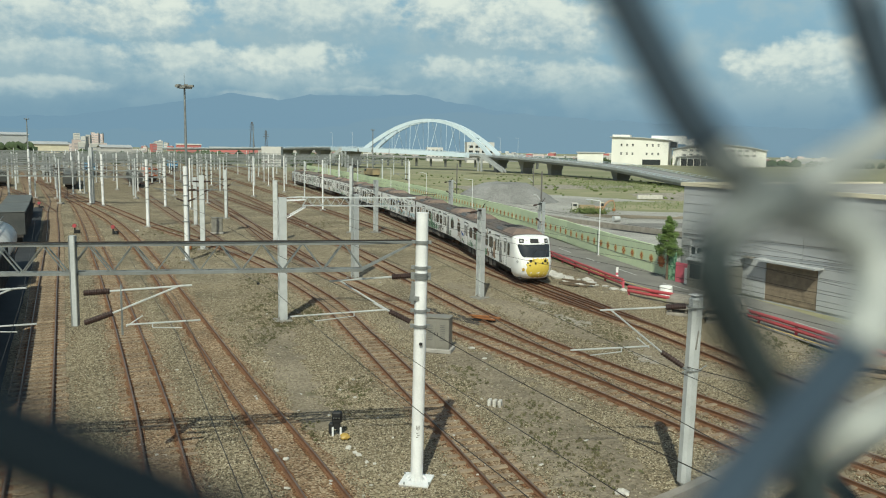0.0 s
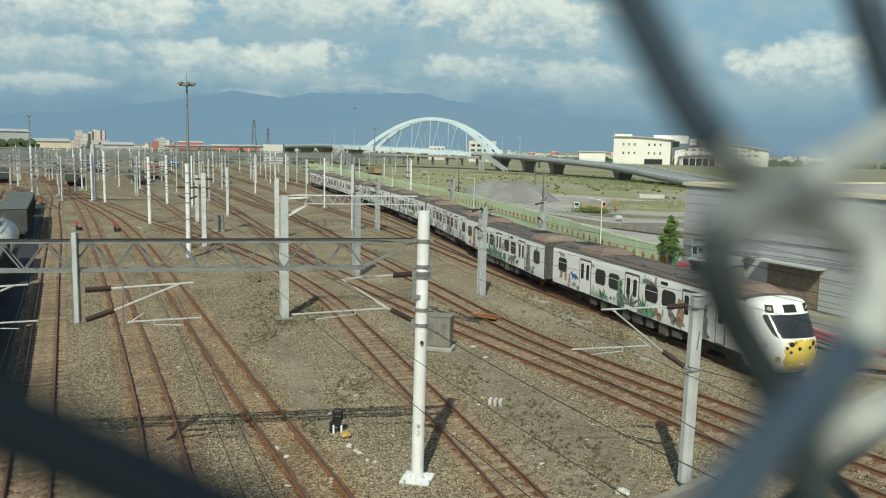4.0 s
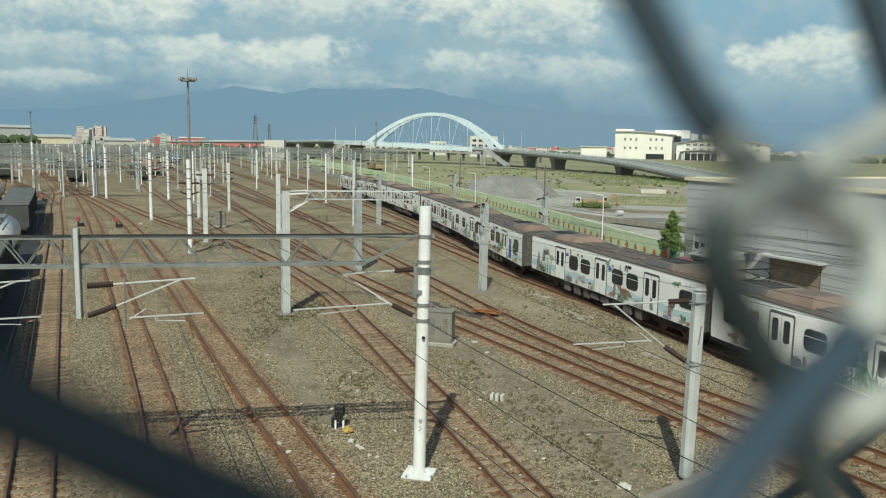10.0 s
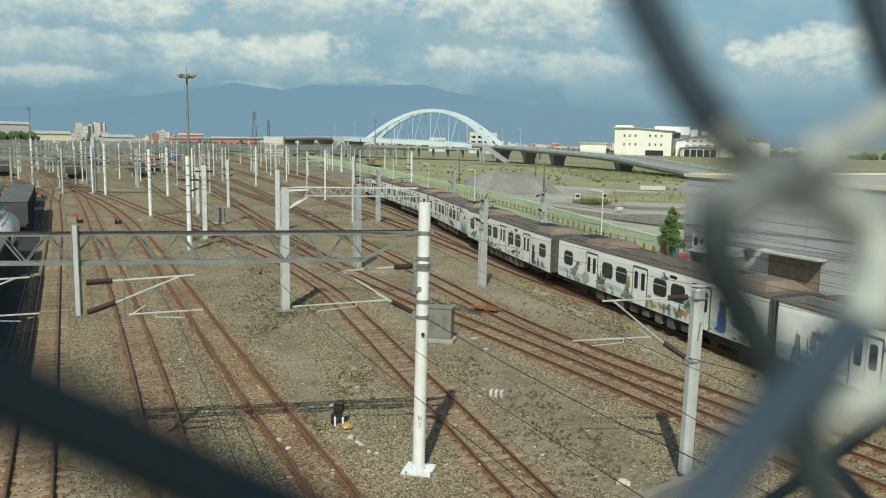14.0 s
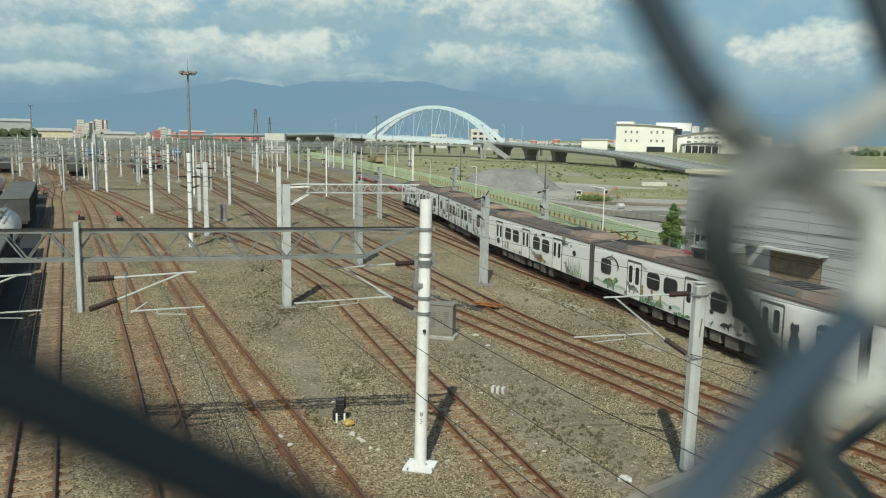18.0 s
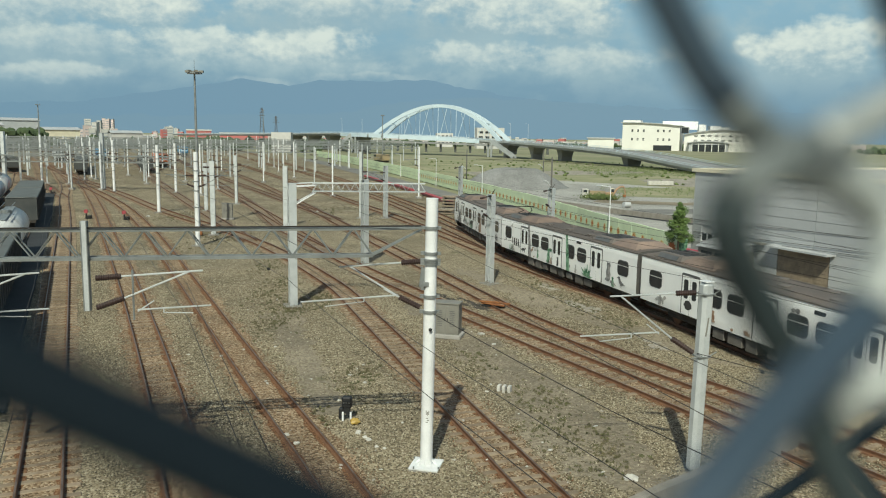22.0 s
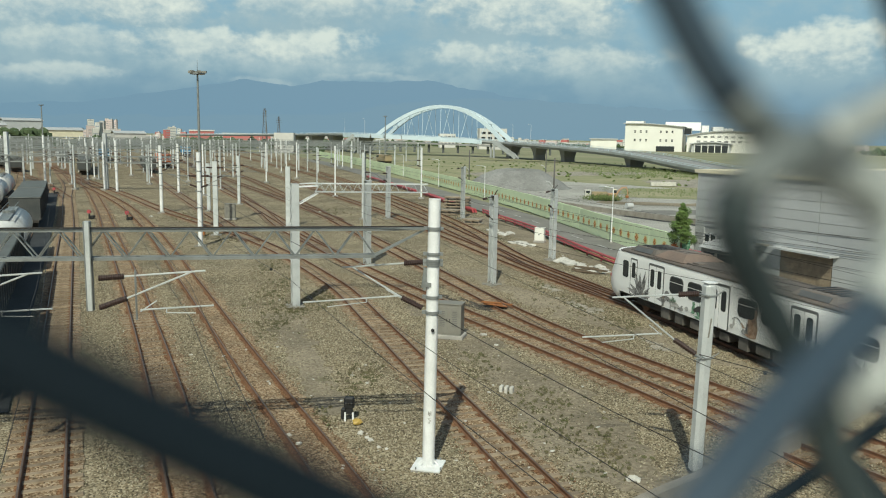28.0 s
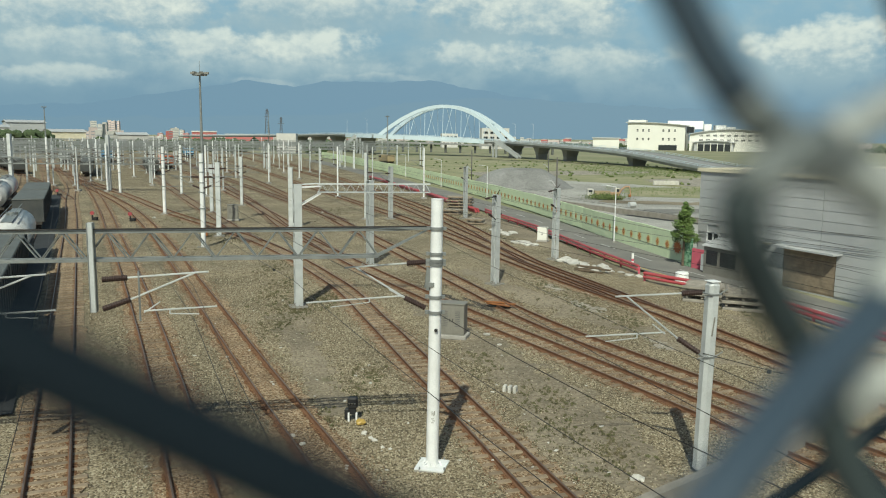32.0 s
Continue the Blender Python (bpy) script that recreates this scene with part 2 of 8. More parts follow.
M["train_blue"] = material("train_blue", (0.58, 0.72, 0.76), (0.52, 0.66, 0.70), 0.35, scale=0.7, fine=12, bump=0.02)
M["train_green"] = material("train_green", (0.56, 0.70, 0.60), (0.48, 0.62, 0.52), 0.35, scale=0.7, fine=12, bump=0.02)
M["train_roof"] = material("train_roof", (0.135, 0.111, 0.095), (0.095, 0.081, 0.072), 0.8, scale=0.8, fine=15, vary=0.1)
M["roof_unit"] = material("roof_unit", (0.175, 0.15, 0.13), (0.12, 0.105, 0.095), 0.75, scale=1.2, fine=15, vary=0.15)
M["roof_hood"] = material("roof_hood", (0.26, 0.19, 0.15), (0.17, 0.13, 0.11), 0.75, scale=1.2, fine=15, vary=0.15)
M["under"] = material("under", (0.03, 0.027, 0.024), (0.06, 0.05, 0.04), 0.85, scale=2, fine=20)
M["under_box"] = material("under_box", (0.15, 0.14, 0.125), (0.09, 0.08, 0.07), 0.8, scale=2, fine=20, vary=0.3)
M["gangway"] = material("gangway", (0.10, 0.095, 0.09), (0.06, 0.055, 0.05), 0.8, scale=4, fine=25)
M["door_grey"] = material("door_grey", (0.62, 0.62, 0.60), (0.52, 0.52, 0.5), 0.4, scale=1, fine=15, bump=0.02)
M["dark_trim"] = material("dark_trim", (0.12, 0.12, 0.12), (0.09, 0.09, 0.09), 0.5, bump=0)
M["yellow_paint"] = material("yellow_paint", (0.72, 0.56, 0.10), (0.62, 0.46, 0.08), 0.45, scale=2, fine=15, bump=0)
M["art_grey"] = material("art_grey", (0.10, 0.10, 0.10), (0.36, 0.35, 0.34), 0.5, scale=4, fine=11, mix=0.3, bump=0)
M["art_brown"] = material("art_brown", (0.25, 0.14, 0.085), (0.42, 0.30, 0.21), 0.5, scale=4, fine=11, mix=0.3, bump=0)
M["art_green"] = material("art_green", (0.035, 0.14, 0.07), (0.26, 0.42, 0.28), 0.5, scale=4, fine=11, mix=0.3, bump=0)
M["art_pale"] = material("art_pale", (0.50, 0.49, 0.46), (0.40, 0.39, 0.37), 0.5, scale=4, fine=11, mix=0.3, bump=0)
M["art_blue"] = material("art_blue", (0.05, 0.10, 0.32), (0.09, 0.17, 0.42), 0.5, scale=3, fine=14, bump=0)
M["art_ochre"] = material("art_ochre", (0.52, 0.36, 0.08), (0.40, 0.27, 0.07), 0.5, scale=3, fine=14, bump=0)
M["art_black"] = material("art_black", (0.03, 0.03, 0.03), (0.06, 0.06, 0.06), 0.5, scale=3, fine=14, bump=0)
M["wagon_dark"] = material("wagon_dark", (0.045, 0.05, 0.05), (0.08, 0.08, 0.075), 0.7, scale=1, fine=15)
M["wagon_top"] = material("wagon_top", (0.13, 0.14, 0.135), (0.09, 0.095, 0.09), 0.75, scale=0.7, fine=12)
M["tank"] = material("tank", (0.55, 0.56, 0.56), (0.38, 0.38, 0.37), 0.45, scale=0.8, fine=10, bump=0.03)
M["orange_paint"] = material("orange_paint", (0.74, 0.20, 0.07), (0.60, 0.15, 0.05), 0.5, scale=1, fine=10)
M["blue_paint"] = material("blue_paint", (0.08, 0.32, 0.56), (0.06, 0.24, 0.45), 0.45, scale=1, fine=10)
M["yellow_machine"] = material("yellow_machine", (0.36, 0.27, 0.14), (0.30, 0.25, 0.17), 0.6, scale=1, fine=10)
M["machine_orange"] = material("machine_orange", (0.46, 0.27, 0.14), (0.38, 0.26, 0.17), 0.6, scale=1, fine=10)
M["mound_gravel"] = stony("mound_gravel", [(0.20, 0.20, 0.195), (0.26, 0.26, 0.25), (0.32, 0.315, 0.30)], 0.12, 0.12)
M["cabinet"] = material("cabinet", (0.24, 0.23, 0.20), (0.19, 0.18, 0.155), 0.6, scale=2, fine=20, bump=0.05)
M["bark"] = material("bark", (0.16, 0.12, 0.085), (0.10, 0.075, 0.05), 0.95, scale=4, fine=30, bump=0.5)
M["leaf"] = material("leaf", (0.06, 0.115, 0.025), (0.15, 0.215, 0.055), 0.6, scale=1.5, fine=8, mix=0.9, bump=0)
M["far_leaf"] = material("far_leaf", (0.045, 0.075, 0.03), (0.075, 0.10, 0.045), 0.9, scale=0.2, fine=2, bump=0)
M["bush"] = material("bush", (0.09, 0.13, 0.035), (0.16, 0.19, 0.07), 0.9, scale=0.8, fine=5, bump=0)
M["dull_weed"] = material("dull_weed", (0.135, 0.112, 0.062), (0.095, 0.098, 0.042), 0.95, scale=0.8, fine=5, bump=0)
M["city_a"] = material("city_a", (0.62, 0.60, 0.56), (0.46, 0.45, 0.44), 0.9, scale=0.05, fine=0.6, vary=0.2)
M["city_pink"] = material("city_pink", (0.66, 0.54, 0.51), (0.52, 0.43, 0.42), 0.9, scale=0.05, fine=0.6, vary=0.15)
M["city_red"] = material("city_red", (0.50, 0.15, 0.14), (0.42, 0.15, 0.14), 0.8, scale=0.05, fine=0.6, vary=0.1)
M["wood"] = material("wood", (0.30, 0.24, 0.17), (0.19, 0.15, 0.11), 0.9, scale=2, fine=20)
M["rust"] = material("rust", (0.36, 0.15, 0.05), (0.22, 0.09, 0.04), 0.85, scale=3, fine=20)
M["yellow_line"] = material("yellow_line", (0.55, 0.40, 0.12), (0.42, 0.33, 0.15), 0.8, scale=2, fine=20)
M["white_line"] = material("white_line", (0.62, 0.62, 0.60), (0.45, 0.45, 0.43), 0.8, scale=2, fine=20)
# fence tones: sun and shade on the wires painted in as separate colours
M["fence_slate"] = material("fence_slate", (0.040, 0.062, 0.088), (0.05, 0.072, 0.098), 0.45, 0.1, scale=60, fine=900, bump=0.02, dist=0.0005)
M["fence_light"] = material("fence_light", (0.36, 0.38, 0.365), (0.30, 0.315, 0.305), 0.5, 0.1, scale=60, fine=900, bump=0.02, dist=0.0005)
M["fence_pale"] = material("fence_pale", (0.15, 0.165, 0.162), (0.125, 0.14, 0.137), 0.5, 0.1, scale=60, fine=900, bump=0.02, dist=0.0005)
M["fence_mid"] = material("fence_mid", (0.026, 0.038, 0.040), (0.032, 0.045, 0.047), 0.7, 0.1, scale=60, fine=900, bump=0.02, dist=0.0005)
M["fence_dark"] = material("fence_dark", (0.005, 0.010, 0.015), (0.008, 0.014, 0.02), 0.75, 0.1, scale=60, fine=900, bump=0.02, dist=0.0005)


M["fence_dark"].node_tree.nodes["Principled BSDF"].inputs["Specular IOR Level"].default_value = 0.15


# ---- mesh tools ----
def mesh_ob(name, bm, mat, parent=None, smooth=False):
    me = bpy.data.meshes.new(name)
    bm.normal_update()
    bm.to_mesh(me)
    bm.free()
    if mat is not None:
        for one in (mat if isinstance(mat, (list, tuple)) else [mat]):
            me.materials.append(M[one] if isinstance(one, str) else one)
    if smooth:
        me.shade_smooth()
    ob = new(name, me)
    ob.parent = parent
    return ob


def part(name, bm, mat, parent, label="", smooth=False):
    return tagged(mesh_ob(name, bm, mat, parent, smooth), label)


def thing(name, label, category, m=None, group="", kind=""):
    ob = new(name)
    ob.matrix_basis = m or Matrix()
    return tagged(ob, label, category, group, kind)


def box(bm, c, s, rz=0.0, bevel=0.0, rot=None):
    m = Matrix.Translation(c) @ (rot if rot is not None else Matrix.Rotation(rz, 4, "Z")) @ Matrix.Diagonal((*s, 1))
    r = bmesh.ops.create_cube(bm, size=1, matrix=m)
    if bevel:
        es = {e for v in r["verts"] for e in v.link_edges}
        bmesh.ops.bevel(bm, geom=list(es), offset=bevel, segments=1, affect="EDGES")
    return bm


def between(a, b):
    a, b = Vector(a), Vector(b)
    d = b - a
    q = d.to_track_quat("Z", "Y").to_matrix().to_4x4()
    return Matrix.Translation((a + b) / 2) @ q, d.length


def rod(bm, a, b, r, r2=None, seg=8, caps=True):
    m, ln = between(a, b)
    bmesh.ops.create_cone(bm, cap_ends=caps, segments=seg, radius1=r, radius2=r if r2 is None else r2, depth=ln, matrix=m)
    return bm


def bar(bm, a, b, w, h=None):
    m, ln = between(a, b)
    bmesh.ops.create_cube(bm, size=1, matrix=m @ Matrix.Diagonal((w, h or w, ln, 1)))
    return bm


def B():
    return bmesh.new()


def spline(P, step=1.0):
    """Points about `step` metres apart on a smooth curve through P."""
    P = [Vector(q) for q in P]
    Q = [2 * P[0] - P[1], *P, 2 * P[-1] - P[-2]]
    out = []
    for i in range(1, len(Q) - 2):
        a, b, c, d = Q[i - 1:i + 3]
        bc = (c - b).length
        t1 = (c - a) * (bc / (bc + (b - a).length))
        t2 = (d - b) * (bc / (bc + (d - c).length))
        n = max(2, int(bc / step))
        for k in range(n):
            u = k / n
            out.append((2 * u**3 - 3 * u * u + 1) * b + (u**3 - 2 * u * u + u) * t1 + (3 * u * u - 2 * u**3) * c + (u**3 - u * u) * t2)
    out.append(P[-1])
    return out


class Way:
    """A curve on the plan, met by the distance along it."""

    def __init__(self, P, step=1.0):
        self.p = [Vector((q.x, q.y)) for q in spline([Vector((*q, 0)) for q in P], step)]
        self.s = np.concatenate([[0], np.cumsum([(b - a).length for a, b in zip(self.p, self.p[1:])])])
        self.xs, self.ys = np.array([q.x for q in self.p]), np.array([q.y for q in self.p])
        self.length = float(self.s[-1])

    def at(self, s):
        s = max(0.0, min(self.length, s))
        return Vector((float(np.interp(s, self.s, self.xs)), float(np.interp(s, self.s, self.ys))))

    def dir(self, s):
        return (self.at(s + 0.4) - self.at(s - 0.4)).normalized()

    def off(self, s, o, z=0.0):
        d = self.dir(s)
        q = self.at(s)
        return Vector((q.x - d.y * o, q.y + d.x * o, z))


def ribbon(way, o1, o2, z, s0=0.0, s1=None, step=2.0, wob=0.0):
    """A strip of ground along a way, between two offsets."""
    bm = B()
    s1 = way.length if s1 is None else s1
    n = max(2, int((s1 - s0) / step))
    last = None
    for i in range(n + 1):
        s = s0 + (s1 - s0) * i / n
        w1, w2 = random.uniform(-wob, wob), random.uniform(-wob, wob)
        pair = (bm.verts.new(way.off(s, o1 + w1, z)), bm.verts.new(way.off(s, o2 + w2, z)))
        if last:
            bm.faces.new((last[0], last[1], pair[1], pair[0]))
        last = pair
    bmesh.ops.recalc_face_normals(bm, faces=bm.faces)
    for f in bm.faces:
        if f.normal.z < 0:
            f.normal_flip()
    return bm


def sweep(way, prof, s0, s1, step=1.5):
    """An open profile [(offset, z)...] drawn along a way."""
    bm = B()
    n = max(2, int((s1 - s0) / step))
    last = None
    for i in range(n + 1):
        s = s0 + (s1 - s0) * i / n
        ring = [bm.verts.new(way.off(s, o, z)) for o, z in prof]
        if last:
            for k in range(len(prof)):
                j = (k + 1) % len(prof)
                bm.faces.new((last[k], last[j], ring[j], ring[k]))
        last = ring
    bmesh.ops.recalc_face_normals(bm, faces=bm.faces)
    return bm


def patch(name, pts, z, mat, label, category="ground", kind="structure", wob=0.0):
    """A flat patch of ground with a softly uneven edge."""
    bm = B()
    loop = [Vector((*q, z)) for q in pts]
    if wob:
        loop = spline([*loop, loop[0]], 1.5)[:-1]
        loop = [q + Vector((random.uniform(-wob, wob), random.uniform(-wob, wob), 0)) for q in loop]
    f = bm.faces.new([bm.verts.new(q) for q in loop])
    f.normal_update()
    if f.normal.z < 0:
        f.normal_flip()
    bmesh.ops.triangulate(bm, faces=bm.faces)
    return tagged(mesh_ob(name, bm, mat), label, category, kind=kind)


def lump(bm, c, r, squash=0.7, jag=0.3, sub=1):
    r0 = bmesh.ops.create_icosphere(bm, subdivisions=sub, radius=1, matrix=Matrix.Translation(c))
    for v in r0["verts"]:
        d = v.co - Vector(c)
        k = 1 + random.uniform(-jag, jag)
        v.co = Vector(c) + Vector((d.x * r * k, d.y * r * k, d.z * r * squash * k))


def tube(bm, pts, r, seg=6, radii=None):
    """One continuous pipe through the points."""
    pts = [Vector(p) for p in pts]
    rings = []
    up = None
    for i, q in enumerate(pts):
        d = (pts[min(i + 1, len(pts) - 1)] - pts[max(i - 1, 0)]).normalized()
        if up is None:
            up = d.orthogonal().normalized()
        up = (up - d * up.dot(d)).normalized()
        b = d.cross(up)
        rr = radii[i] if radii else r
        rings.append([bm.verts.new(q + rr * (math.cos(math.tau * k / seg) * up + math.sin(math.tau * k / seg) * b)) for k in range(seg)])
    for r0, r1 in zip(rings, rings[1:]):
        for k in range(seg):
            j = (k + 1) % seg
            bm.faces.new((r0[k], r0[j], r1[j], r1[k]))
    bm.faces.new(list(reversed(rings[0])))
    bm.faces.new(rings[-1])
    return bm


class Soup:
    """Many like pieces gathered fast into one mesh."""

    def __init__(self, template):
        self.v0 = [v.co.copy() for v in template.verts]
        template.verts.index_update()
        self.f0 = [[v.index for v in f.verts] for f in template.faces]
        template.free()
        self.v, self.f = [], []

    def add(self, m, jag=0.0):
        n = len(self.v)
        for c in self.v0:
            q = m @ (c * (1 + random.uniform(-jag, jag)) if jag else c)
            self.v.append((q.x, q.y, q.z))
        self.f.extend([[n + i for i in f] for f in self.f0])

    def ob(self, name, mat, parent=None):
        me = bpy.data.meshes.new(name)
        me.from_pydata(self.v, [], self.f)
        me.update()
        me.materials.append(M[mat])
        o = new(name, me)
        o.parent = parent
        return o


def ball_template(sub=1):
    bm = bmesh.new()
    bmesh.ops.create_icosphere(bm, subdivisions=sub, radius=1)
    return bm


def cube_template():
    bm = bmesh.new()
    bmesh.ops.create_cube(bm, size=1)
    return bm


# ---- ground and setting ----
bm = B()
for i in range(24):
    a0, a1 = math.tau * i / 24, math.tau * (i + 1) / 24
    q = [(0, 0, -0.30), (4600 * math.cos(a0), 4600 * math.sin(a0), -0.30), (4600 * math.cos(a1), 4600 * math.sin(a1), -0.30)]
    bm.faces.new([bm.verts.new(v) for v in q])
bmesh.ops.remove_doubles(bm, verts=bm.verts, dist=0.01)
tagged(mesh_ob("ground", bm, "field"), "flat plain of scrubby green and tan ground", "ground", kind="structure")

patch("ballast_yard", [(40, -40), (20.4, 34), (18.0, 46.5), (14.6, 54), (12.0, 64), (9.4, 80), (5.6, 98), (-2, 130), (-14, 180), (-34, 250), (-70, 370), (-200, 560), (-420, 500), (-260, 250), (-120, 60), (-60, -40)], -0.20, "ballast", "brown grey crushed stone ballast of a rail yard with weeds")

# plan of the tracks: centre lines
A_PTS = [(8.8, -20), (3.3, -10), (-6.5, 11), (-12.88, 24.9), (-25.08, 51.4), (-40.8, 85.5), (-54.2, 113.7), (-64.0, 135), (-77.7, 161.6), (-103, 210), (-150, 300)]
TRACKS = {
    "a": A_PTS,
    "b": [(11, -20), (6.4, -10), (-2.6, 11), (-6.65, 20.1), (-10.73, 29.6), (-20.85, 51.8), (-32.1, 75.8), (-42.4, 97.8), (-58.7, 131.2), (-80, 172), (-118, 245)],
    "c": [(16, -22), (10, -8), (-3.2, 21.9), (-5.4, 26.6), (-8.75, 33.8), (-15.8, 49.3), (-29, 78), (-43, 105.5), (-64.4, 142), (-95, 195), (-135, 265)],
    "d": [(16, -18), (9.6, 0), (2.6, 21.4), (0.69, 27.4), (-1.3, 33.6), (-3.15, 39.4), (-7.1, 51.0), (-16.7, 70.6), (-33.7, 96.2), (-48.4, 120.6), (-72, 158), (-120, 235)],
    "e": [(39, -28), (25, -2), (14.3, 18), (8.9, 28.3), (7.2, 31.5), (3.5, 38.4), (0.2, 44.6), (-8.3, 62.5), (-19, 90), (-30.7, 118.8), (-55, 175), (-95, 265), (-150, 390)],
    "f": [(41, -22), (28, 0), (16.4, 20), (9.7, 31.6), (6.1, 38.5), (4.3, 42.6), (1.9, 49.2), (-2.4, 61.5), (-9.4, 81.3), (-20.8, 113.5), (-42, 170), (-78, 258), (-130, 390)],
    "g": [(12.3, 43), (8.4, 52.6), (4.4, 64), (0.9, 75), (-1.8, 83.4), (-7.4, 99.5), (-15.5, 121), (-35, 173), (-66, 253), (-115, 380)],
    "h": [(10.4, 48.2), (6.5, 60.2), (3.6, 71.5), (0.5, 83.6), (-3.0, 97.5), (-9.6, 121), (-28, 180), (-56, 253), (-102, 380)],
    "k": [(-17.1, 70.6), (-26, 90), (-38, 116), (-60, 165), (-90, 235), (-150, 360)],
    "l": [(-8.3, 62.5), (-16, 80), (-24.5, 104), (-44, 155), (-75, 235), (-130, 365)],
    "m": [(-12, 90), (-25.5, 121), (-48, 172), (-86, 262), (-140, 390)],
    "n": [(-54.2, 113.7), (-74, 146), (-104, 190), (-160, 270)],
    "o": [(-64.4, 142), (-86, 190), (-125, 280)],
}
TRAIN_PTS = [(-150, 545), (-105, 417), (-75, 330), (-48, 250), (-24.5, 180), (-9.5, 130), (-1.2, 100), (2.88, 82.35), (6.81, 61.0), (9.62, 52.0), (12.6, 42.0), (14.55, 35.5), (17.1, 26.8), (21.3, 12), (32, -26), (53, -100), (95, -250)]
TRAIN_S0 = (Vector(TRAIN_PTS[0]) - Vector(TRAIN_PTS[1])).length + (Vector(TRAIN_PTS[1]) - Vector(TRAIN_PTS[2])).length
TRACKS["t"] = TRAIN_PTS
WAYS = {k: Way(v, 0.5) for k, v in TRACKS.items()}
Z1 = [(q[0] - 3.15, q[1] - 1.45) for q in A_PTS[3:]]
Z2 = [(q[0] - 7.0, q[1] - 3.2) for q in A_PTS[3:]]
WAYS["y"] = Way(Z1, 0.5)
WAYS["z"] = Way(Z2, 0.5)

RAIL = [(-0.065, -0.15), (-0.065, -0.135), (-0.012, -0.12), (-0.012, -0.035), (-0.036, -0.028), (-0.036, -0.006), (-0.026, 0.0), (0.026, 0.0), (0.036, -0.006), (0.036, -0.028), (0.012, -0.035), (0.012, -0.12), (0.065, -0.135), (0.065, -0.15)]
sl = B()
box(sl, (0, 0, -0.215), (0.24, 2.1, 0.15), bevel=0.025)
sleeper_mesh = bpy.data.meshes.new("sleeper")
sl.to_mesh(sleeper_mesh)
sl.free()
sleeper_mesh.materials.append(M["sleeper"])


def railway(key):
    w = WAYS[key]
    t = thing("railway_track", "rusty steel rails on concrete sleepers in brown ballast", "railway track", group="tracks of the yard", kind="structure")
    s0, s1 = 0.0, min(w.length, 400)
    if key == "t":
        s0, s1 = 60.0, 640.0
    for o, nm in ((-0.5685, "rail"), (0.5685, "rail")):
        prof = [(o + p, z) for p, z in RAIL]
        part(nm, sweep(w, prof, s0, s1, 2.0), "rail", t)
        part("rail_head", sweep(w, [(o - 0.027, -0.002), (o - 0.024, 0.004), (o + 0.024, 0.004), (o + 0.027, -0.002)], s0, s1, 2.0), "rail_head", t, "rail top polished by wheels")
    part("track_bed", ribbon(w, -1.0, 1.0, -0.166 + 0.0012 * (ord(key) - 97), s0, s1, 0.6, 0.22), "oily_bed" if key in "klmno" else "rusty_ballast", t, "rust-stained ballast of the track")
    if key in "abcdefgt":
        for o in (-0.5685, 0.5685):
            part("rust_stain", ribbon(w, o - 0.15, o + 0.15, -0.160 + 0.0012 * (ord(key) - 97), s0, min(s1, 620), 0.45, 0.07), "rust_stain", t, "rust-red stain along the rail")
    rest = Soup(cube_template())
    s = s0 + 0.3
    count = 0
    while s < s1:
        q = w.at(s)
        d = w.dir(s)
        m = pose(q.x, q.y, random.uniform(-0.02, 0.012) - {"b": 0.02, "c": 0.06, "t": 0.02}.get(key, 0.0), 0, 0, math.degrees(math.atan2(d.y, d.x)) + random.uniform(-0.8, 0.8))
        if 15 < q.y < 72 and count < 290:
            o = new("sleeper", sleeper_mesh)
            o.parent = t
            o.matrix_basis = m
            count += 1
        elif 10 < q.y < 190:
            rest.add(m @ Matrix.Translation((0, 0, -0.215)) @ Matrix.Diagonal((0.24, 2.1, 0.15, 1)))
        s += 0.62
    if rest.v:
        tagged(rest.ob("far_sleepers", "sleeper", t), kind="stuff")
    return t


# road, lots and fields beyond the yard
ROAD = Way([(60, -60), (31, 14), (25.4, 30), (22.4, 41.5), (19.2, 53.5), (16.7, 61.5), (13.6, 76), (9.8, 96), (3.6, 120), (-6, 155), (-22, 210), (-50, 300)], 1.0)
tagged(mesh_ob("road", ribbon(ROAD, -2.35, 2.9, -0.12, 20), "asphalt"), "grey asphalt service road beside the yard", "road", kind="structure")
tagged(mesh_ob("edge_line", ribbon(ROAD, 2.45, 2.6, -0.112, 60, 170, 2, 0.01), "yellow_line"), "worn yellow edge line on the asphalt", "road marking", kind="structure")
for k in range(14):
    s = 95 + k * 7
    tagged(mesh_ob("lane_line", ribbon(ROAD, -0.05, 0.05, -0.112, s, s + 3.2, 1.5), "white_line"), "worn white dashed line on the road", "road marking", group="lane lines", kind="structure")
patch("gravel_lot", [(22, 66), (70, 90), (120, 150), (95, 210), (30, 190), (2, 165), (9, 125), (17, 84)], -0.24, "gravel_lot", "pale grey gravel lot with tyre ruts", wob=0.4)
patch("grass_field", [(60, 150), (120, 170), (90, 240), (40, 300), (-5, 330), (-20, 240), (0, 185), (20, 186)], -0.225, "grass", "dry yellow green grass field", wob=1.5)
patch("lot_verge", [(12, 128), (18, 116), (27, 98.5), (34, 88), (37, 90), (29, 102), (20.5, 118), (15, 130)], -0.215, "grass", "weedy verge along the retaining wall", wob=0.5)
RETAIN = Way([(6, 150), (12, 131), (18.2, 112.5), (27.8, 95.5), (36, 84), (60, 60)], 1.0)
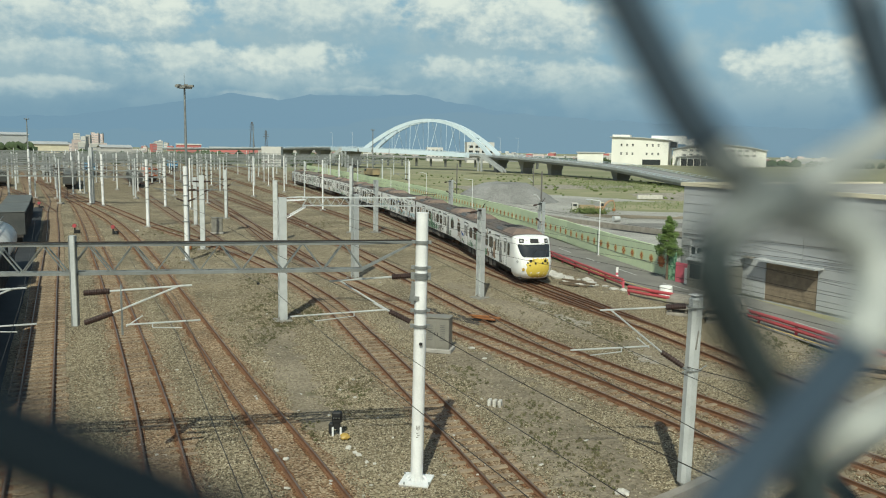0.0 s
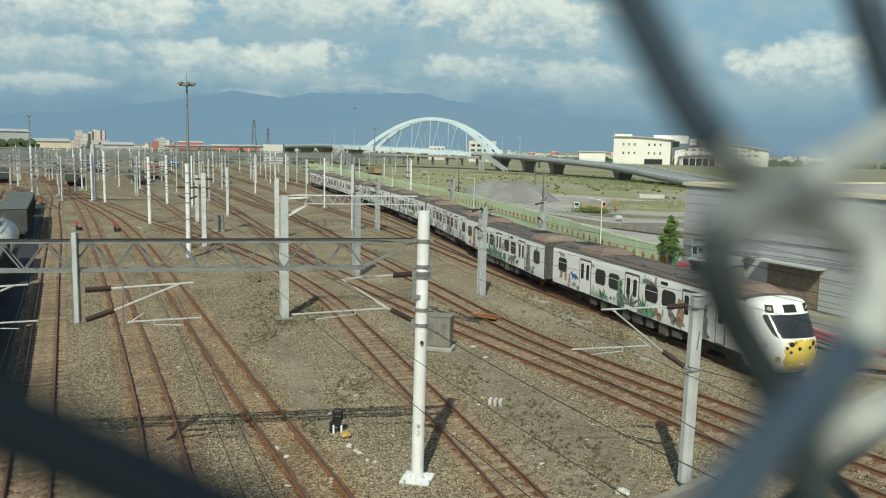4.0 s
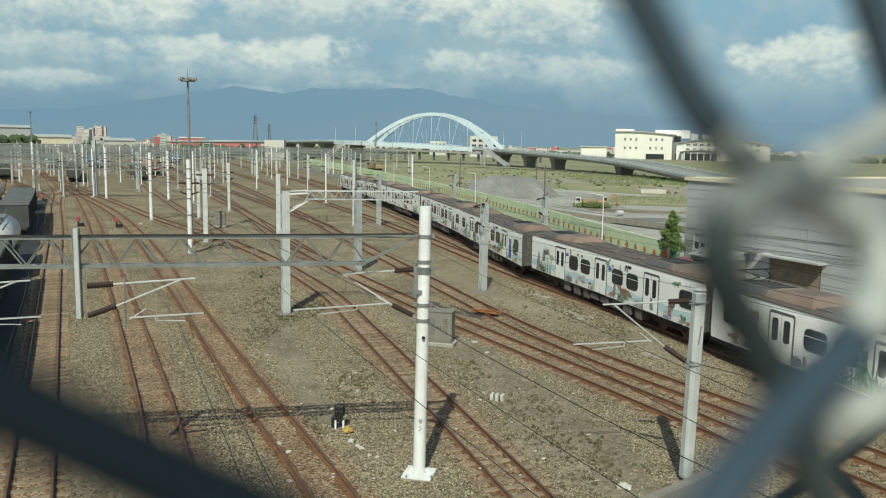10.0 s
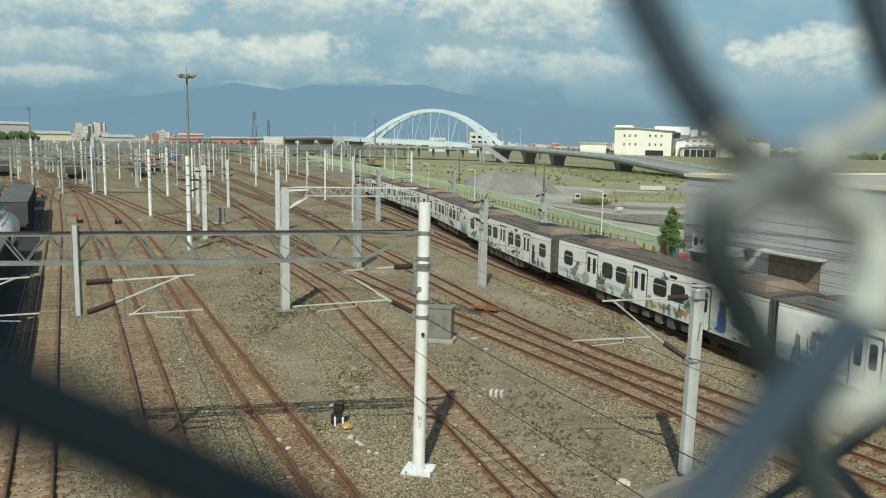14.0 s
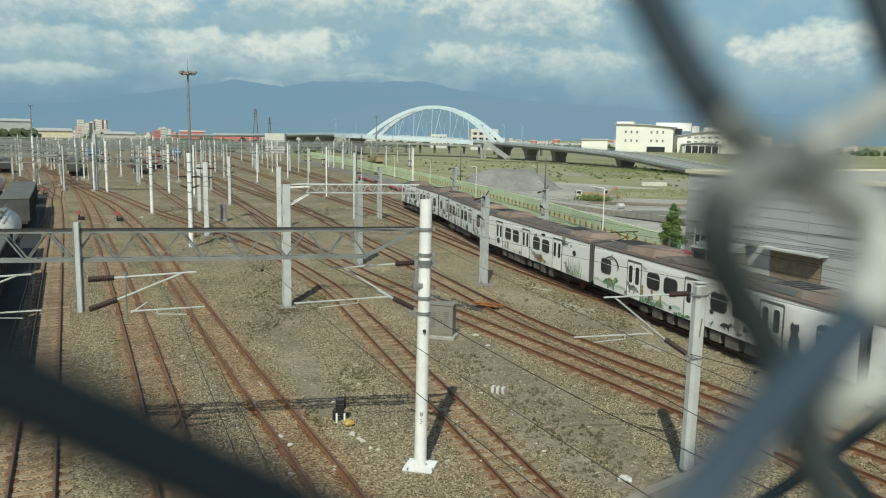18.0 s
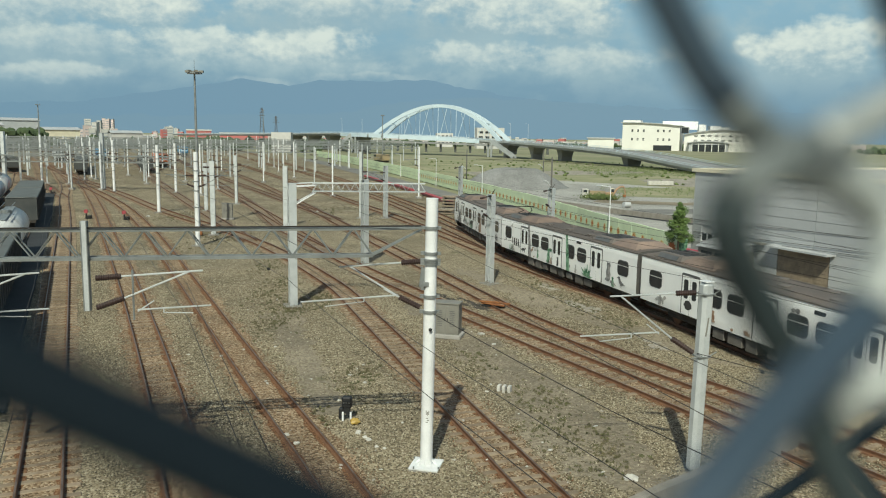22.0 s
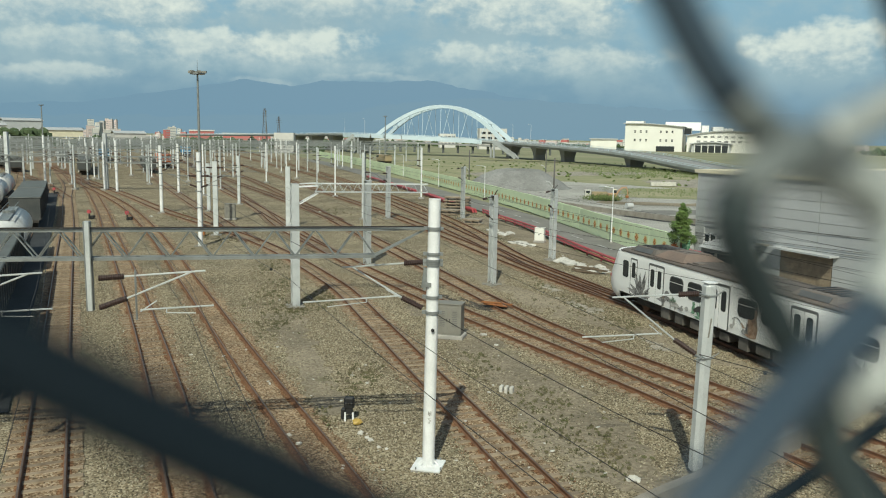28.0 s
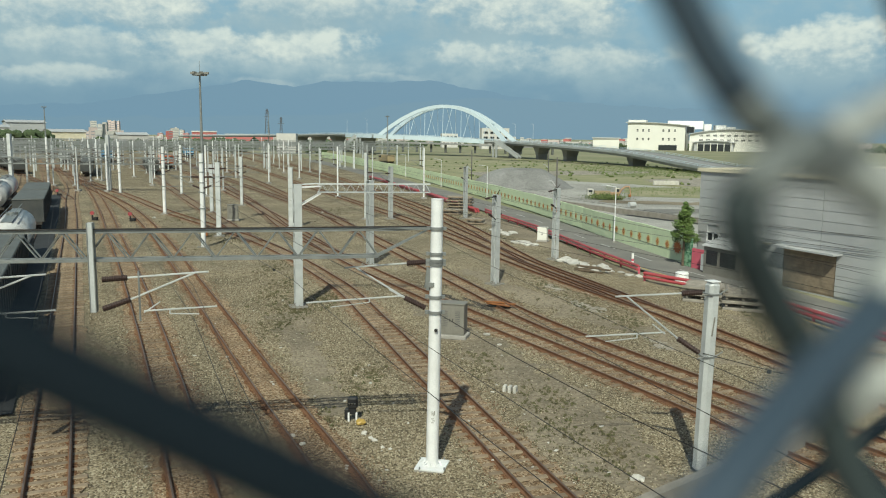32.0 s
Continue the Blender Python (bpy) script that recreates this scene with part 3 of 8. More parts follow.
tagged(mesh_ob("retaining_wall", sweep(RETAIN, [(-0.2, -0.3), (-0.2, 0.42), (0.2, 0.42), (0.2, -0.3)], 0, RETAIN.length), "old_concrete"), "low grey concrete retaining wall behind the green wall", "wall", kind="structure")
# dark ribbon laid in for the shadow line at the wall's foot
tagged(mesh_ob("ditch_cover", ribbon(RETAIN, -1.3, -0.25, -0.205, 0, None, 1.5, 0.05), "dark_asphalt"), "dark strip for the shadow line along the retaining wall", "ditch", kind="structure")
patch("grass_strip", [(31, 134), (60, 130), (75, 150), (48, 160), (36, 158)], -0.21, "grass", "dry grass strip on the gravel lot", wob=0.8)
patch("worn_track", [(20, 100), (30, 104), (60, 112), (62, 117), (30, 110), (21, 106)], -0.2, "asphalt", "dark tyre-worn lane across the lot", wob=0.8)
patch("worn_track", [(24, 120), (40, 118), (70, 124), (70, 128), (40, 123), (25, 125)], -0.205, "dirt", "brown tyre-worn lane across the lot", wob=0.8)
patch("pale_bank", [(50, 165), (80, 160), (95, 185), (70, 200), (48, 190)], -0.2, "pale_dirt", "pale bare earth in the field", wob=1.5)
patch("pale_bank", [(10, 200), (45, 215), (60, 235), (30, 232), (5, 215)], -0.2, "pale_dirt", "pale bare earth in the field", wob=1.5)
patch("dirt_bank", [(12.5, 64), (9.7, 79), (6, 97), (3.5, 96), (7, 78), (10.4, 62), (12.5, 54), (14.6, 50.5), (15.4, 52)], -0.175, "dirt", "bare dirt bank along the rails", wob=0.3)
patch("dirt_bank", [(15.5, 50), (18.5, 45), (20, 36), (22, 28), (18.6, 31), (17, 38), (15.2, 45)], -0.175, "dirt", "bare dirt and weeds beside the rails", wob=0.3)
tagged(mesh_ob("dark_strip", ribbon(WAYS["y"], -2.15, 1.4, -0.10, 2.0, 108, 2.0, 0.03), "dark_asphalt"), "near-black strip between the wagons and the track", "ground", kind="structure")
for key in ("a", "b", "c", "d", "e", "f", "g", "h", "k", "l", "m", "n", "o", "t", "y", "z"):
    railway(key)

# heaped, uneven ballast between the near tracks
import mathutils.kdtree

near_pts = np.array([(q.x, q.y) for k in "abcdefght" for q in WAYS[k].p if -2 < q.y < 82])
NX_, NY_ = 240, 280
gx, gy = np.meshgrid(np.linspace(-38, 22, NX_ + 1), np.linspace(14, 78, NY_ + 1))
flat_xy = np.stack([gx.ravel(), gy.ravel()], 1)
tree_of_tracks = mathutils.kdtree.KDTree(len(near_pts))
for i, q in enumerate(near_pts):
    tree_of_tracks.insert((q[0], q[1], 0), i)
tree_of_tracks.balance()
dmin = np.array([tree_of_tracks.find((x, y, 0))[2] for x, y in flat_xy])
keep = (flat_xy[:, 0] < 20.0 - 0.30 * (flat_xy[:, 1] - 34)) & (flat_xy[:, 0] > -10 - 0.47 * (flat_xy[:, 1] - 22))
vz = []
for (x, y), d in zip(flat_xy, dmin):
    k = max(0.0, min(1.0, (d - 0.75) / 0.9))
    vz.append(-0.235 + k * (0.075 + 0.055 * noise.noise(Vector((x * 0.55, y * 0.55, 0))) + 0.04 * noise.noise(Vector((x * 1.7, y * 1.7, 3)))))
idx = -np.ones(len(flat_xy), dtype=int)
idx[keep] = np.arange(int(keep.sum()))
vv = [(float(x), float(y), z) for (x, y), z, k in zip(flat_xy, vz, keep) if k]
ff = []
for j in range(NY_):
    for i in range(NX_):
        q = [j * (NX_ + 1) + i, j * (NX_ + 1) + i + 1, (j + 1) * (NX_ + 1) + i + 1, (j + 1) * (NX_ + 1) + i]
        if all(keep[p] for p in q):
            ff.append([int(idx[p]) for p in q])
# trodden dirt and pale worn ground among the stones
TRODDEN = [[(-1.5, 45.5), (0.5, 42), (4.2, 33), (6.6, 26), (6.4, 20), (3.6, 21.5), (2.4, 30), (0.3, 37), (-2.0, 44)], [(2.0, 58), (4.5, 52), (7, 46.5), (10.5, 40), (13.5, 33), (11.5, 34.5), (8.6, 39.6), (5.6, 44.4), (3.2, 51), (0.8, 57)], [(-9.5, 42), (-8.4, 46), (-6.6, 38), (-4.6, 31.5), (-3.2, 27), (-4.4, 26.5), (-6.4, 32)]]
PALE = [[(6.9, 52.6), (7.7, 50.5), (7.2, 49.5), (6.5, 51.4)], [(7.3, 48), (8.4, 46.6), (9.3, 43.2), (8.6, 43.0), (7.6, 45.8)], [(9.8, 38.2), (10.9, 36.6), (10.6, 35.6), (9.6, 37.4)]]


def inside(poly, x, y):
    if not (min(q[1] for q in poly) < y < max(q[1] for q in poly)):
        return False
    odd = False
    for (x0, y0), (x1, y1) in zip(poly, [*poly[1:], poly[0]]):
        if (y0 > y) != (y1 > y) and x < x0 + (y - y0) * (x1 - x0) / (y1 - y0):
            odd = not odd
    return odd


def soil(x, y):
    if x < -11 or x > 15 or x < 5 - 0.55 * (y - 8):
        return 0
    return soil_at(x, y)


def soil_at(x, y):
    """0 stone, 1 trodden dirt, 2 pale worn ground, with a ragged border."""
    jx = x + 0.9 * noise.noise(Vector((x * 0.9, y * 0.9, 7))) + 0.35 * noise.noise(Vector((x * 3, y * 3, 2)))
    jy = y + 1.6 * noise.noise(Vector((x * 0.6, y * 0.6, 17)))
    if any(inside(p, jx, jy) for p in PALE):
        return 2
    return 1 if any(inside(p, jx, jy) for p in TRODDEN) else 0


me = bpy.data.meshes.new("ballast_heaps")
me.from_pydata(vv, [], ff)
me.update()
for nm in ("ballast", "dirt", "pale_dirt"):
    me.materials.append(M[nm])
me.polygons.foreach_set("material_index", [soil(*p.center.xy) for p in me.polygons])
me.shade_smooth()
tagged(new("ballast_heaps", me), "uneven heaped ballast stone between the tracks", "ground", kind="structure")

# loose stones lying on it
rs = np.random.default_rng(8)
N_ = 210000
sy = 14.5 + 41 * rs.random(N_) ** 1.35
sx = -0.47 * (sy - 22) - 12 + rs.random(N_) * (34 + 0.15 * sy)
ok = (sx < 19.5 - 0.30 * (sy - 34)) & (sx > -10 - 0.47 * (sy - 22))
sx, sy = sx[ok], sy[ok]
sd = np.array([tree_of_tracks.find((x, y, 0))[2] for x, y in zip(sx, sy)])
ok = (np.abs(sd - 0.5685) > 0.09) & (rs.random(len(sd)) < np.where(sd < 0.95, 0.28, 1.0))
ground_of = np.array([soil(float(x), float(y)) if k else 9 for x, y, k in zip(sx, sy, ok)])
ok &= (ground_of == 0) | (rs.random(len(sd)) < 0.16)
sx, sy, sd = sx[ok], sy[ok], sd[ok]
gi = np.clip(np.rint((sx + 38) / 60 * NX_).astype(int), 0, NX_)
gj = np.clip(np.rint((sy - 14) / 64 * NY_).astype(int), 0, NY_)
sz = np.maximum(np.array(vz)[gj * (NX_ + 1) + gi], np.where(sd < 1.05, -0.172, -1.0))
rusty = rs.random(len(sd)) < np.clip(1.6 - sd / 0.95, 0, 0.85)


def stones(name, pick, mat, label):
    """Many small angular stones in one mesh."""
    n = int(pick.sum())
    base = np.array([(1, 0, 0), (0, 1, 0), (-1, 0, 0), (0, -1, 0), (0, 0, 0.8), (0, 0, -0.6)], float)
    tri = np.array([(0, 1, 4), (1, 2, 4), (2, 3, 4), (3, 0, 4), (1, 0, 5), (2, 1, 5), (3, 2, 5), (0, 3, 5)])
    size = rs.uniform(0.016, 0.042, (n, 1, 1)) * rs.uniform(0.65, 1.35, (n, 6, 3))
    v = base[None] * size
    a = rs.uniform(0, 6.283, (n, 1))
    tilt = rs.uniform(-0.6, 0.6, (n, 1))
    x, y, z = v[..., 0], v[..., 1], v[..., 2]
    x, z = x * np.cos(tilt) - z * np.sin(tilt), x * np.sin(tilt) + z * np.cos(tilt)
    x, y = x * np.cos(a) - y * np.sin(a), x * np.sin(a) + y * np.cos(a)
    co = np.stack([x + sx[pick][:, None], y + sy[pick][:, None], z + sz[pick][:, None] + 0.012], 2)
    me = bpy.data.meshes.new(name)
    me.vertices.add(n * 6)
    me.vertices.foreach_set("co", co.ravel())
    me.loops.add(n * 24)
    me.loops.foreach_set("vertex_index", (tri[None] + 6 * np.arange(n)[:, None, None]).ravel().astype(np.int32))
    me.polygons.add(n * 8)
    me.polygons.foreach_set("loop_start", np.arange(0, n * 24, 3, dtype=np.int32))
    me.update(calc_edges=True)
    me.materials.append(M[mat])
    tagged(new(name, me), label, "gravel", kind="stuff")


stones("ballast_stones", ~rusty, "stone_mix", "loose grey and tan ballast stones")
stones("rusty_stones", rusty, "rusty_stone_mix", "loose rust-stained ballast stones by the rails")

# low concrete wall near the bridge
w = Way([(3.4, 17.6), (5.5, 19.4), (6.7, 20.3), (14.1, 26.6), (16.7, 28.9), (21, 32.6)], 1.0)
tagged(mesh_ob("low_wall", sweep(w, [(-0.14, -0.3), (-0.14, 0.5), (0.14, 0.5), (0.14, -0.3)], 0, w.length), "old_concrete"), "low weathered concrete wall with a worn coping", "wall", kind="structure")

# the footbridge on which the camera stands
bm = B()
box(bm, (0, -2.4, 7.55), (160, 5.1, 0.8))
tagged(mesh_ob("overpass_deck", bm, "concrete"), "grey concrete overpass deck above the tracks", "bridge", kind="structure")
bm = B()
box(bm, (0, 0.05, 8.42), (160, 0.22, 0.94))
tagged(mesh_ob("overpass_parapet", bm, "concrete"), "grey concrete parapet of the overpass", "parapet", kind="structure")
bm = B()
for x in (-58, -34, 52, 76):
    box(bm, (x, -2.6, 3.5), (1.4, 3.6, 7.6))
tagged(mesh_ob("overpass_piers", bm, "concrete"), "grey concrete piers under the overpass", "pier", kind="structure")

# sky and mountains far off
def sky_material():
    m = bpy.data.materials.new("cloudy_sky")
    m.use_nodes = True
    n, l = m.node_tree.nodes, m.node_tree.links
    n.remove(n["Principled BSDF"])
    em = n.new("ShaderNodeEmission")
    l.new(em.outputs[0], n["Material Output"].inputs["Surface"])
    tc = n.new("ShaderNodeTexCoord")
    sep = n.new("ShaderNodeSeparateXYZ")
    l.new(tc.outputs["Object"], sep.inputs[0])

    def calc(op, a, b=0.0, c=0.0):
        q = n.new("ShaderNodeMath")
        q.operation = op
        for i, v in enumerate((a, b, c)):
            if isinstance(v, (int, float)):
                q.inputs[i].default_value = v
            else:
                l.new(v, q.inputs[i])
        return q.outputs[0]

    def step(v, lo, hi, t0=0.0, t1=1.0):
        q = n.new("ShaderNodeMapRange")
        q.interpolation_type = "SMOOTHSTEP"
        for nm, x in (("From Min", lo), ("From Max", hi), ("To Min", t0), ("To Max", t1)):
            q.inputs[nm].default_value = x
        l.new(v, q.inputs["Value"])
        return q.outputs[0]

    def blend(fac, a, b):
        q = n.new("ShaderNodeMix")
        q.data_type = "RGBA"
        l.new(fac, q.inputs["Factor"])
        for nm, v in (("A", a), ("B", b)):
            if isinstance(v, tuple):
                q.inputs[nm].default_value = (*v, 1)
            else:
                l.new(v, q.inputs[nm])
        return q.outputs["Result"]

    z = sep.outputs["Z"]
    ramp = n.new("ShaderNodeValToRGB")
    cr = ramp.color_ramp
    cr.elements[0].color = (0.185, 0.285, 0.392, 1)
    cr.elements[1].color = (0.265, 0.405, 0.53, 1)
    for at, c in ((0.30, (0.208, 0.314, 0.422, 1)), (0.42, (0.245, 0.352, 0.45, 1)), (0.62, (0.262, 0.38, 0.482, 1))):
        cr.elements.new(at).color = c
    l.new(step(z, 0, 800), ramp.inputs[0])
    col = ramp.outputs[0]
    # degrees round the horizon, and up
    across = calc("MULTIPLY", calc("ARCTAN2", sep.outputs["X"], sep.outputs["Y"]), 57.2958)
    up = calc("DIVIDE", z, 78.0)
    where = n.new("ShaderNodeCombineXYZ")
    l.new(across, where.inputs[0])
    l.new(calc("MULTIPLY", up, 1.35), where.inputs[1])

    def wave(scale, place, detail, rough):
        mp = n.new("ShaderNodeMapping")
        mp.inputs["Scale"].default_value = (scale, scale, 1)
        mp.inputs["Location"].default_value = (*place, 0)
        l.new(where.outputs[0], mp.inputs["Vector"])
        q = n.new("ShaderNodeTexNoise")
        q.inputs["Scale"].default_value = 1.0
        q.inputs["Detail"].default_value = detail
        q.inputs["Roughness"].default_value = rough
        l.new(mp.outputs[0], q.inputs["Vector"])
        return calc("SUBTRACT", q.outputs["Fac"], 0.5)

    wide, sway = wave(0.16, (3.1, 1.7), 5, 0.55), wave(0.24, (9.4, 5.2), 4, 0.5)
    puff, fine = wave(0.42, (2.2, 8.1), 6, 0.52), wave(1.5, (6.3, 0.4), 6, 0.55)
    u1 = calc("MULTIPLY_ADD", sway, 5.0, across)
    v1 = calc("MULTIPLY_ADD", wide, 2.0, up)
    # thin grey veil under the heaps
    veil = calc("ADD", wide, calc("MULTIPLY", puff, 0.5))
    col = blend(calc("MULTIPLY", step(veil, -0.16, 0.14), step(z, 160, 420, 0.1, 0.85)), col, (0.37, 0.455, 0.515))
    # heaped clouds: across, up, half width, half height, lightness, thickness
    for u0, v0, ru, rv, light, thick in HEAPS:
        du = calc("DIVIDE", calc("SUBTRACT", u1, u0), ru)
        dv = calc("DIVIDE", calc("SUBTRACT", v1, v0), rv)
        inner = calc("SUBTRACT", 1.0, calc("ADD", calc("MULTIPLY", du, du), calc("MULTIPLY", dv, dv)))
        thickness = calc("ADD", calc("MULTIPLY_ADD", puff, 2.4, inner), calc("MULTIPLY", fine, 0.75))
        cov = calc("MULTIPLY", step(thickness, -0.25, 0.75), thick)
        lit = calc("ADD", calc("MULTIPLY_ADD", dv, 0.42, 0.46), calc("ADD", calc("MULTIPLY", puff, 1.0), calc("MULTIPLY", fine, 0.75)))
        lit = calc("MULTIPLY", calc("ADD", lit, calc("MULTIPLY", inner, 0.12)), light)
        shade = n.new("ShaderNodeValToRGB")
        sr = shade.color_ramp
        sr.elements[0].color = (0.285, 0.385, 0.465, 1)
        sr.elements[1].color = (0.72, 0.725, 0.69, 1)
        sr.elements.new(0.35).color = (0.41, 0.485, 0.54, 1)
        sr.elements.new(0.65).color = (0.545, 0.585, 0.60, 1)
        l.new(step(lit, -0.05, 0.95), shade.inputs[0])
        col = blend(cov, col, shade.outputs[0])
    l.new(col, em.inputs["Color"])
    em.inputs["Strength"].default_value = 1.0
    return m


HEAPS = [
    (-5.9, 7.7, 10.7, 1.1, 0.35, 0.6), (-26.2, 8.1, 3.7, 1.8, 0.95, 0.9), (-20.2, 8.8, 4.9, 2.1, 1.05, 1.0), (-8.2, 9.4, 7.4, 1.9, 0.88, 0.85),
    (1.3, 9.9, 4.5, 2.4, 1.1, 1.0), (7.2, 9.1, 5.3, 2.4, 1.0, 0.95), (-24.5, 5.8, 4.5, 1.1, 0.85, 0.6), (-16.9, 5.9, 5.3, 1.2, 0.95, 0.75),
    (-10.2, 6.1, 4.9, 1.4, 1.05, 0.85), (-11.7, 4.7, 9.8, 0.7, 0.55, 0.55), (3.3, 5.8, 4.5, 1.2, 0.95, 0.7), (9.7, 5.4, 6.1, 1.2, 0.8, 0.65),
    (25.0, 6.1, 5.3, 1.7, 1.05, 0.9), (-5.1, 4.05, 3.7, 0.4, 0.8, 0.25), (-12.5, 3.6, 2.9, 0.4, 0.8, 0.22), (-26.2, 3.9, 3.7, 0.7, 0.9, 0.5),
]
bm = B()
rows = []
for j in range(9):
    z = -30 + 2400 * (j / 8) ** 1.3
    rows.append([bm.verts.new((4500 * math.sin(a), 4500 * math.cos(a), z)) for a in [radians(-62 + 124 * i / 40) for i in range(41)]])
for r0, r1 in zip(rows, rows[1:]):
    for i in range(40):
        bm.faces.new((r0[i], r0[i + 1], r1[i + 1], r1[i]))
tagged(mesh_ob("sky_backdrop", bm, sky_material()), "pale blue sky with broken white and grey clouds", "sky", kind="structure")


def mountains(name, dist, crest, color, label, seed):
    """A far range as a glowing sheet, haze painted in its colour; crest: (angle in degrees, height) pairs."""
    bm = B()
    lo, hi = [], []
    n = 240
    for i in range(n + 1):
        a = -52 + 104 * i / n
        h = float(np.interp(a, [c[0] for c in crest], [c[1] for c in crest]))
        h += 14 * noise.noise(Vector((a * 0.55, seed, 0))) + 7 * noise.noise(Vector((a * 1.9, seed, 3))) + 3 * noise.noise(Vector((a * 6, seed, 5)))
        s, c = math.sin(radians(a)), math.cos(radians(a))
        for lst, d, z in ((lo, dist, -2), (hi, dist, h)):
            lst.append(bm.verts.new((d * s, d * c, z)))
    for r0, r1 in ((lo, hi),):
        for i in range(n):
            bm.faces.new((r0[i], r0[i + 1], r1[i + 1], r1[i]))
    # even emission in the haze blue, in place of lit slopes
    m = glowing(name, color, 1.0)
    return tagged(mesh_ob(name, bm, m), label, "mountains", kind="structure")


mountains("backdrop_mountains", 4300, [(-52, 120), (-29, 130), (-24, 150), (-19, 215), (-14, 285), (-11, 255), (-9, 285), (-5, 290), (-1, 300), (2, 255), (7, 200), (12, 165), (20, 140), (52, 120)], (0.160, 0.258, 0.368), "mountain range under cloud, blue haze painted in", 2.0)
mountains("backdrop_foothills", 3900, [(-52, 50), (-30, 70), (-20, 80), (-8, 105), (-3, 165), (2, 195), (8, 180), (16, 150), (25, 130), (34, 120), (52, 110)], (0.168, 0.262, 0.362), "foothills with blue grey haze painted in", 11.0)


# ---- overhead line: masts, gantries, arms ----
def insulator(bm_rod, bm_disc, a, b, n=9, r=0.065):
    a, b = Vector(a), Vector(b)
    pts, rad = [], []
    for i in range(n):
        for k, rr in ((0.0, 0.76), (0.25, 1.0), (0.55, 0.97), (0.9, 0.76)):
            pts.append(a.lerp(b, (i + k) / n))
            rad.append(r * rr)
    tube(bm_disc, pts, r, 9, rad)


def arm(parent, root_hi, root_lo, tip_hi, tip_lo, joint, r=0.026, n=9):
    """A bracket arm of pipes that holds a wire: two insulators, a top tube, a strut, a steady arm."""
    hi, lo, th, tl, jo = (Vector(q) for q in (root_hi, root_lo, tip_hi, tip_lo, joint))
    ih = hi.lerp(th, 0.26)
    il = lo.lerp(th, 0.28)
    tubes = B()
    for a, b in ((hi.lerp(ih, 0.12), ih), (lo.lerp(il, 0.1), il)):
        disc = B()
        insulator(tubes, disc, a, b, n, 0.085)
        part("insulator", disc, "brown_porcelain", parent, "ribbed dark brown insulator")
    rod(tubes, ih, th, r, seg=6)
    rod(tubes, il, hi.lerp(th, 0.88), r, seg=6)
    rod(tubes, jo, tl, r * 0.9, seg=6)
    rod(tubes, jo + Vector((0, 0, -0.05)), jo.lerp(th, 0.25) + Vector((0, 0, -0.02)), r * 0.7, seg=5)
    mid = jo.lerp(tl, 0.35)
    rod(tubes, mid, mid + Vector((0, 0, -0.12)), 0.018, seg=5)
    rod(tubes, mid + Vector((0, 0, -0.12)), jo.lerp(tl, 0.75) + Vector((0, 0, -0.18)), 0.014, seg=5)
    part("bracket_arm", tubes, "grey_steel", parent, "thin pale grey pipes of the bracket arm")


def simple_arm(parent, z, ln, side=1, rz=0.0):
    c, s = math.cos(rz) * side, math.sin(rz) * side
    bm = B()
    rod(bm, (0, 0, z), (c * ln, s * ln, z + 0.1), 0.035, seg=5)
    rod(bm, (0, 0, z - 1.1), (c * ln * 0.85, s * ln * 0.85, z + 0.08), 0.03, seg=5)
    rod(bm, (c * ln * 0.3, s * ln * 0.3, z - 0.75), (c * ln * 1.1, s * ln * 1.1, z - 0.8), 0.025, seg=5)
    part("bracket_arm", bm, "galv", parent)
    for a, b in (((c * 0.2, s * 0.2, z + 0.02), (c * ln * 0.33, s * ln * 0.33, z + 0.04)), ((c * 0.18, s * 0.18, z - 0.92), (c * ln * 0.3, s * ln * 0.3, z - 0.7))):
        bm = B()
        rod(bm, a, b, 0.075, seg=6)
        part("insulator", bm, "brown_porcelain", parent, "dark brown insulator")


def foot(parent, w=0.8, plate="weathered_plate"):
    """Low concrete block and a flat bolted plate."""
    bm = B()
    box(bm, (0, 0, -0.17), (w, w, 0.2), bevel=0.02)
    part("base_block", bm, "concrete", parent, "pale concrete base block")
    bm = B()
    box(bm, (0, 0, -0.045), (w * 1.02, w * 1.02, 0.05), bevel=0.008)
    for i in range(8):
        a = i * math.pi / 4
        c, s = math.cos(a), math.sin(a)
        bar(bm, (c * 0.17, s * 0.17, 0.12), (c * w * 0.36, s * w * 0.36, -0.02), 0.012, 0.05)
    part("base_plate", bm, plate, parent, "square steel plate with gussets")
    for a in (-1, 1):
        for b in (-1, 1):
            bm = B()
            rod(bm, (a * w * 0.42, b * w * 0.42, -0.03), (a * w * 0.42, b * w * 0.42, 0.04), 0.025, seg=6)
            part("anchor_bolt", bm, "galv", parent)


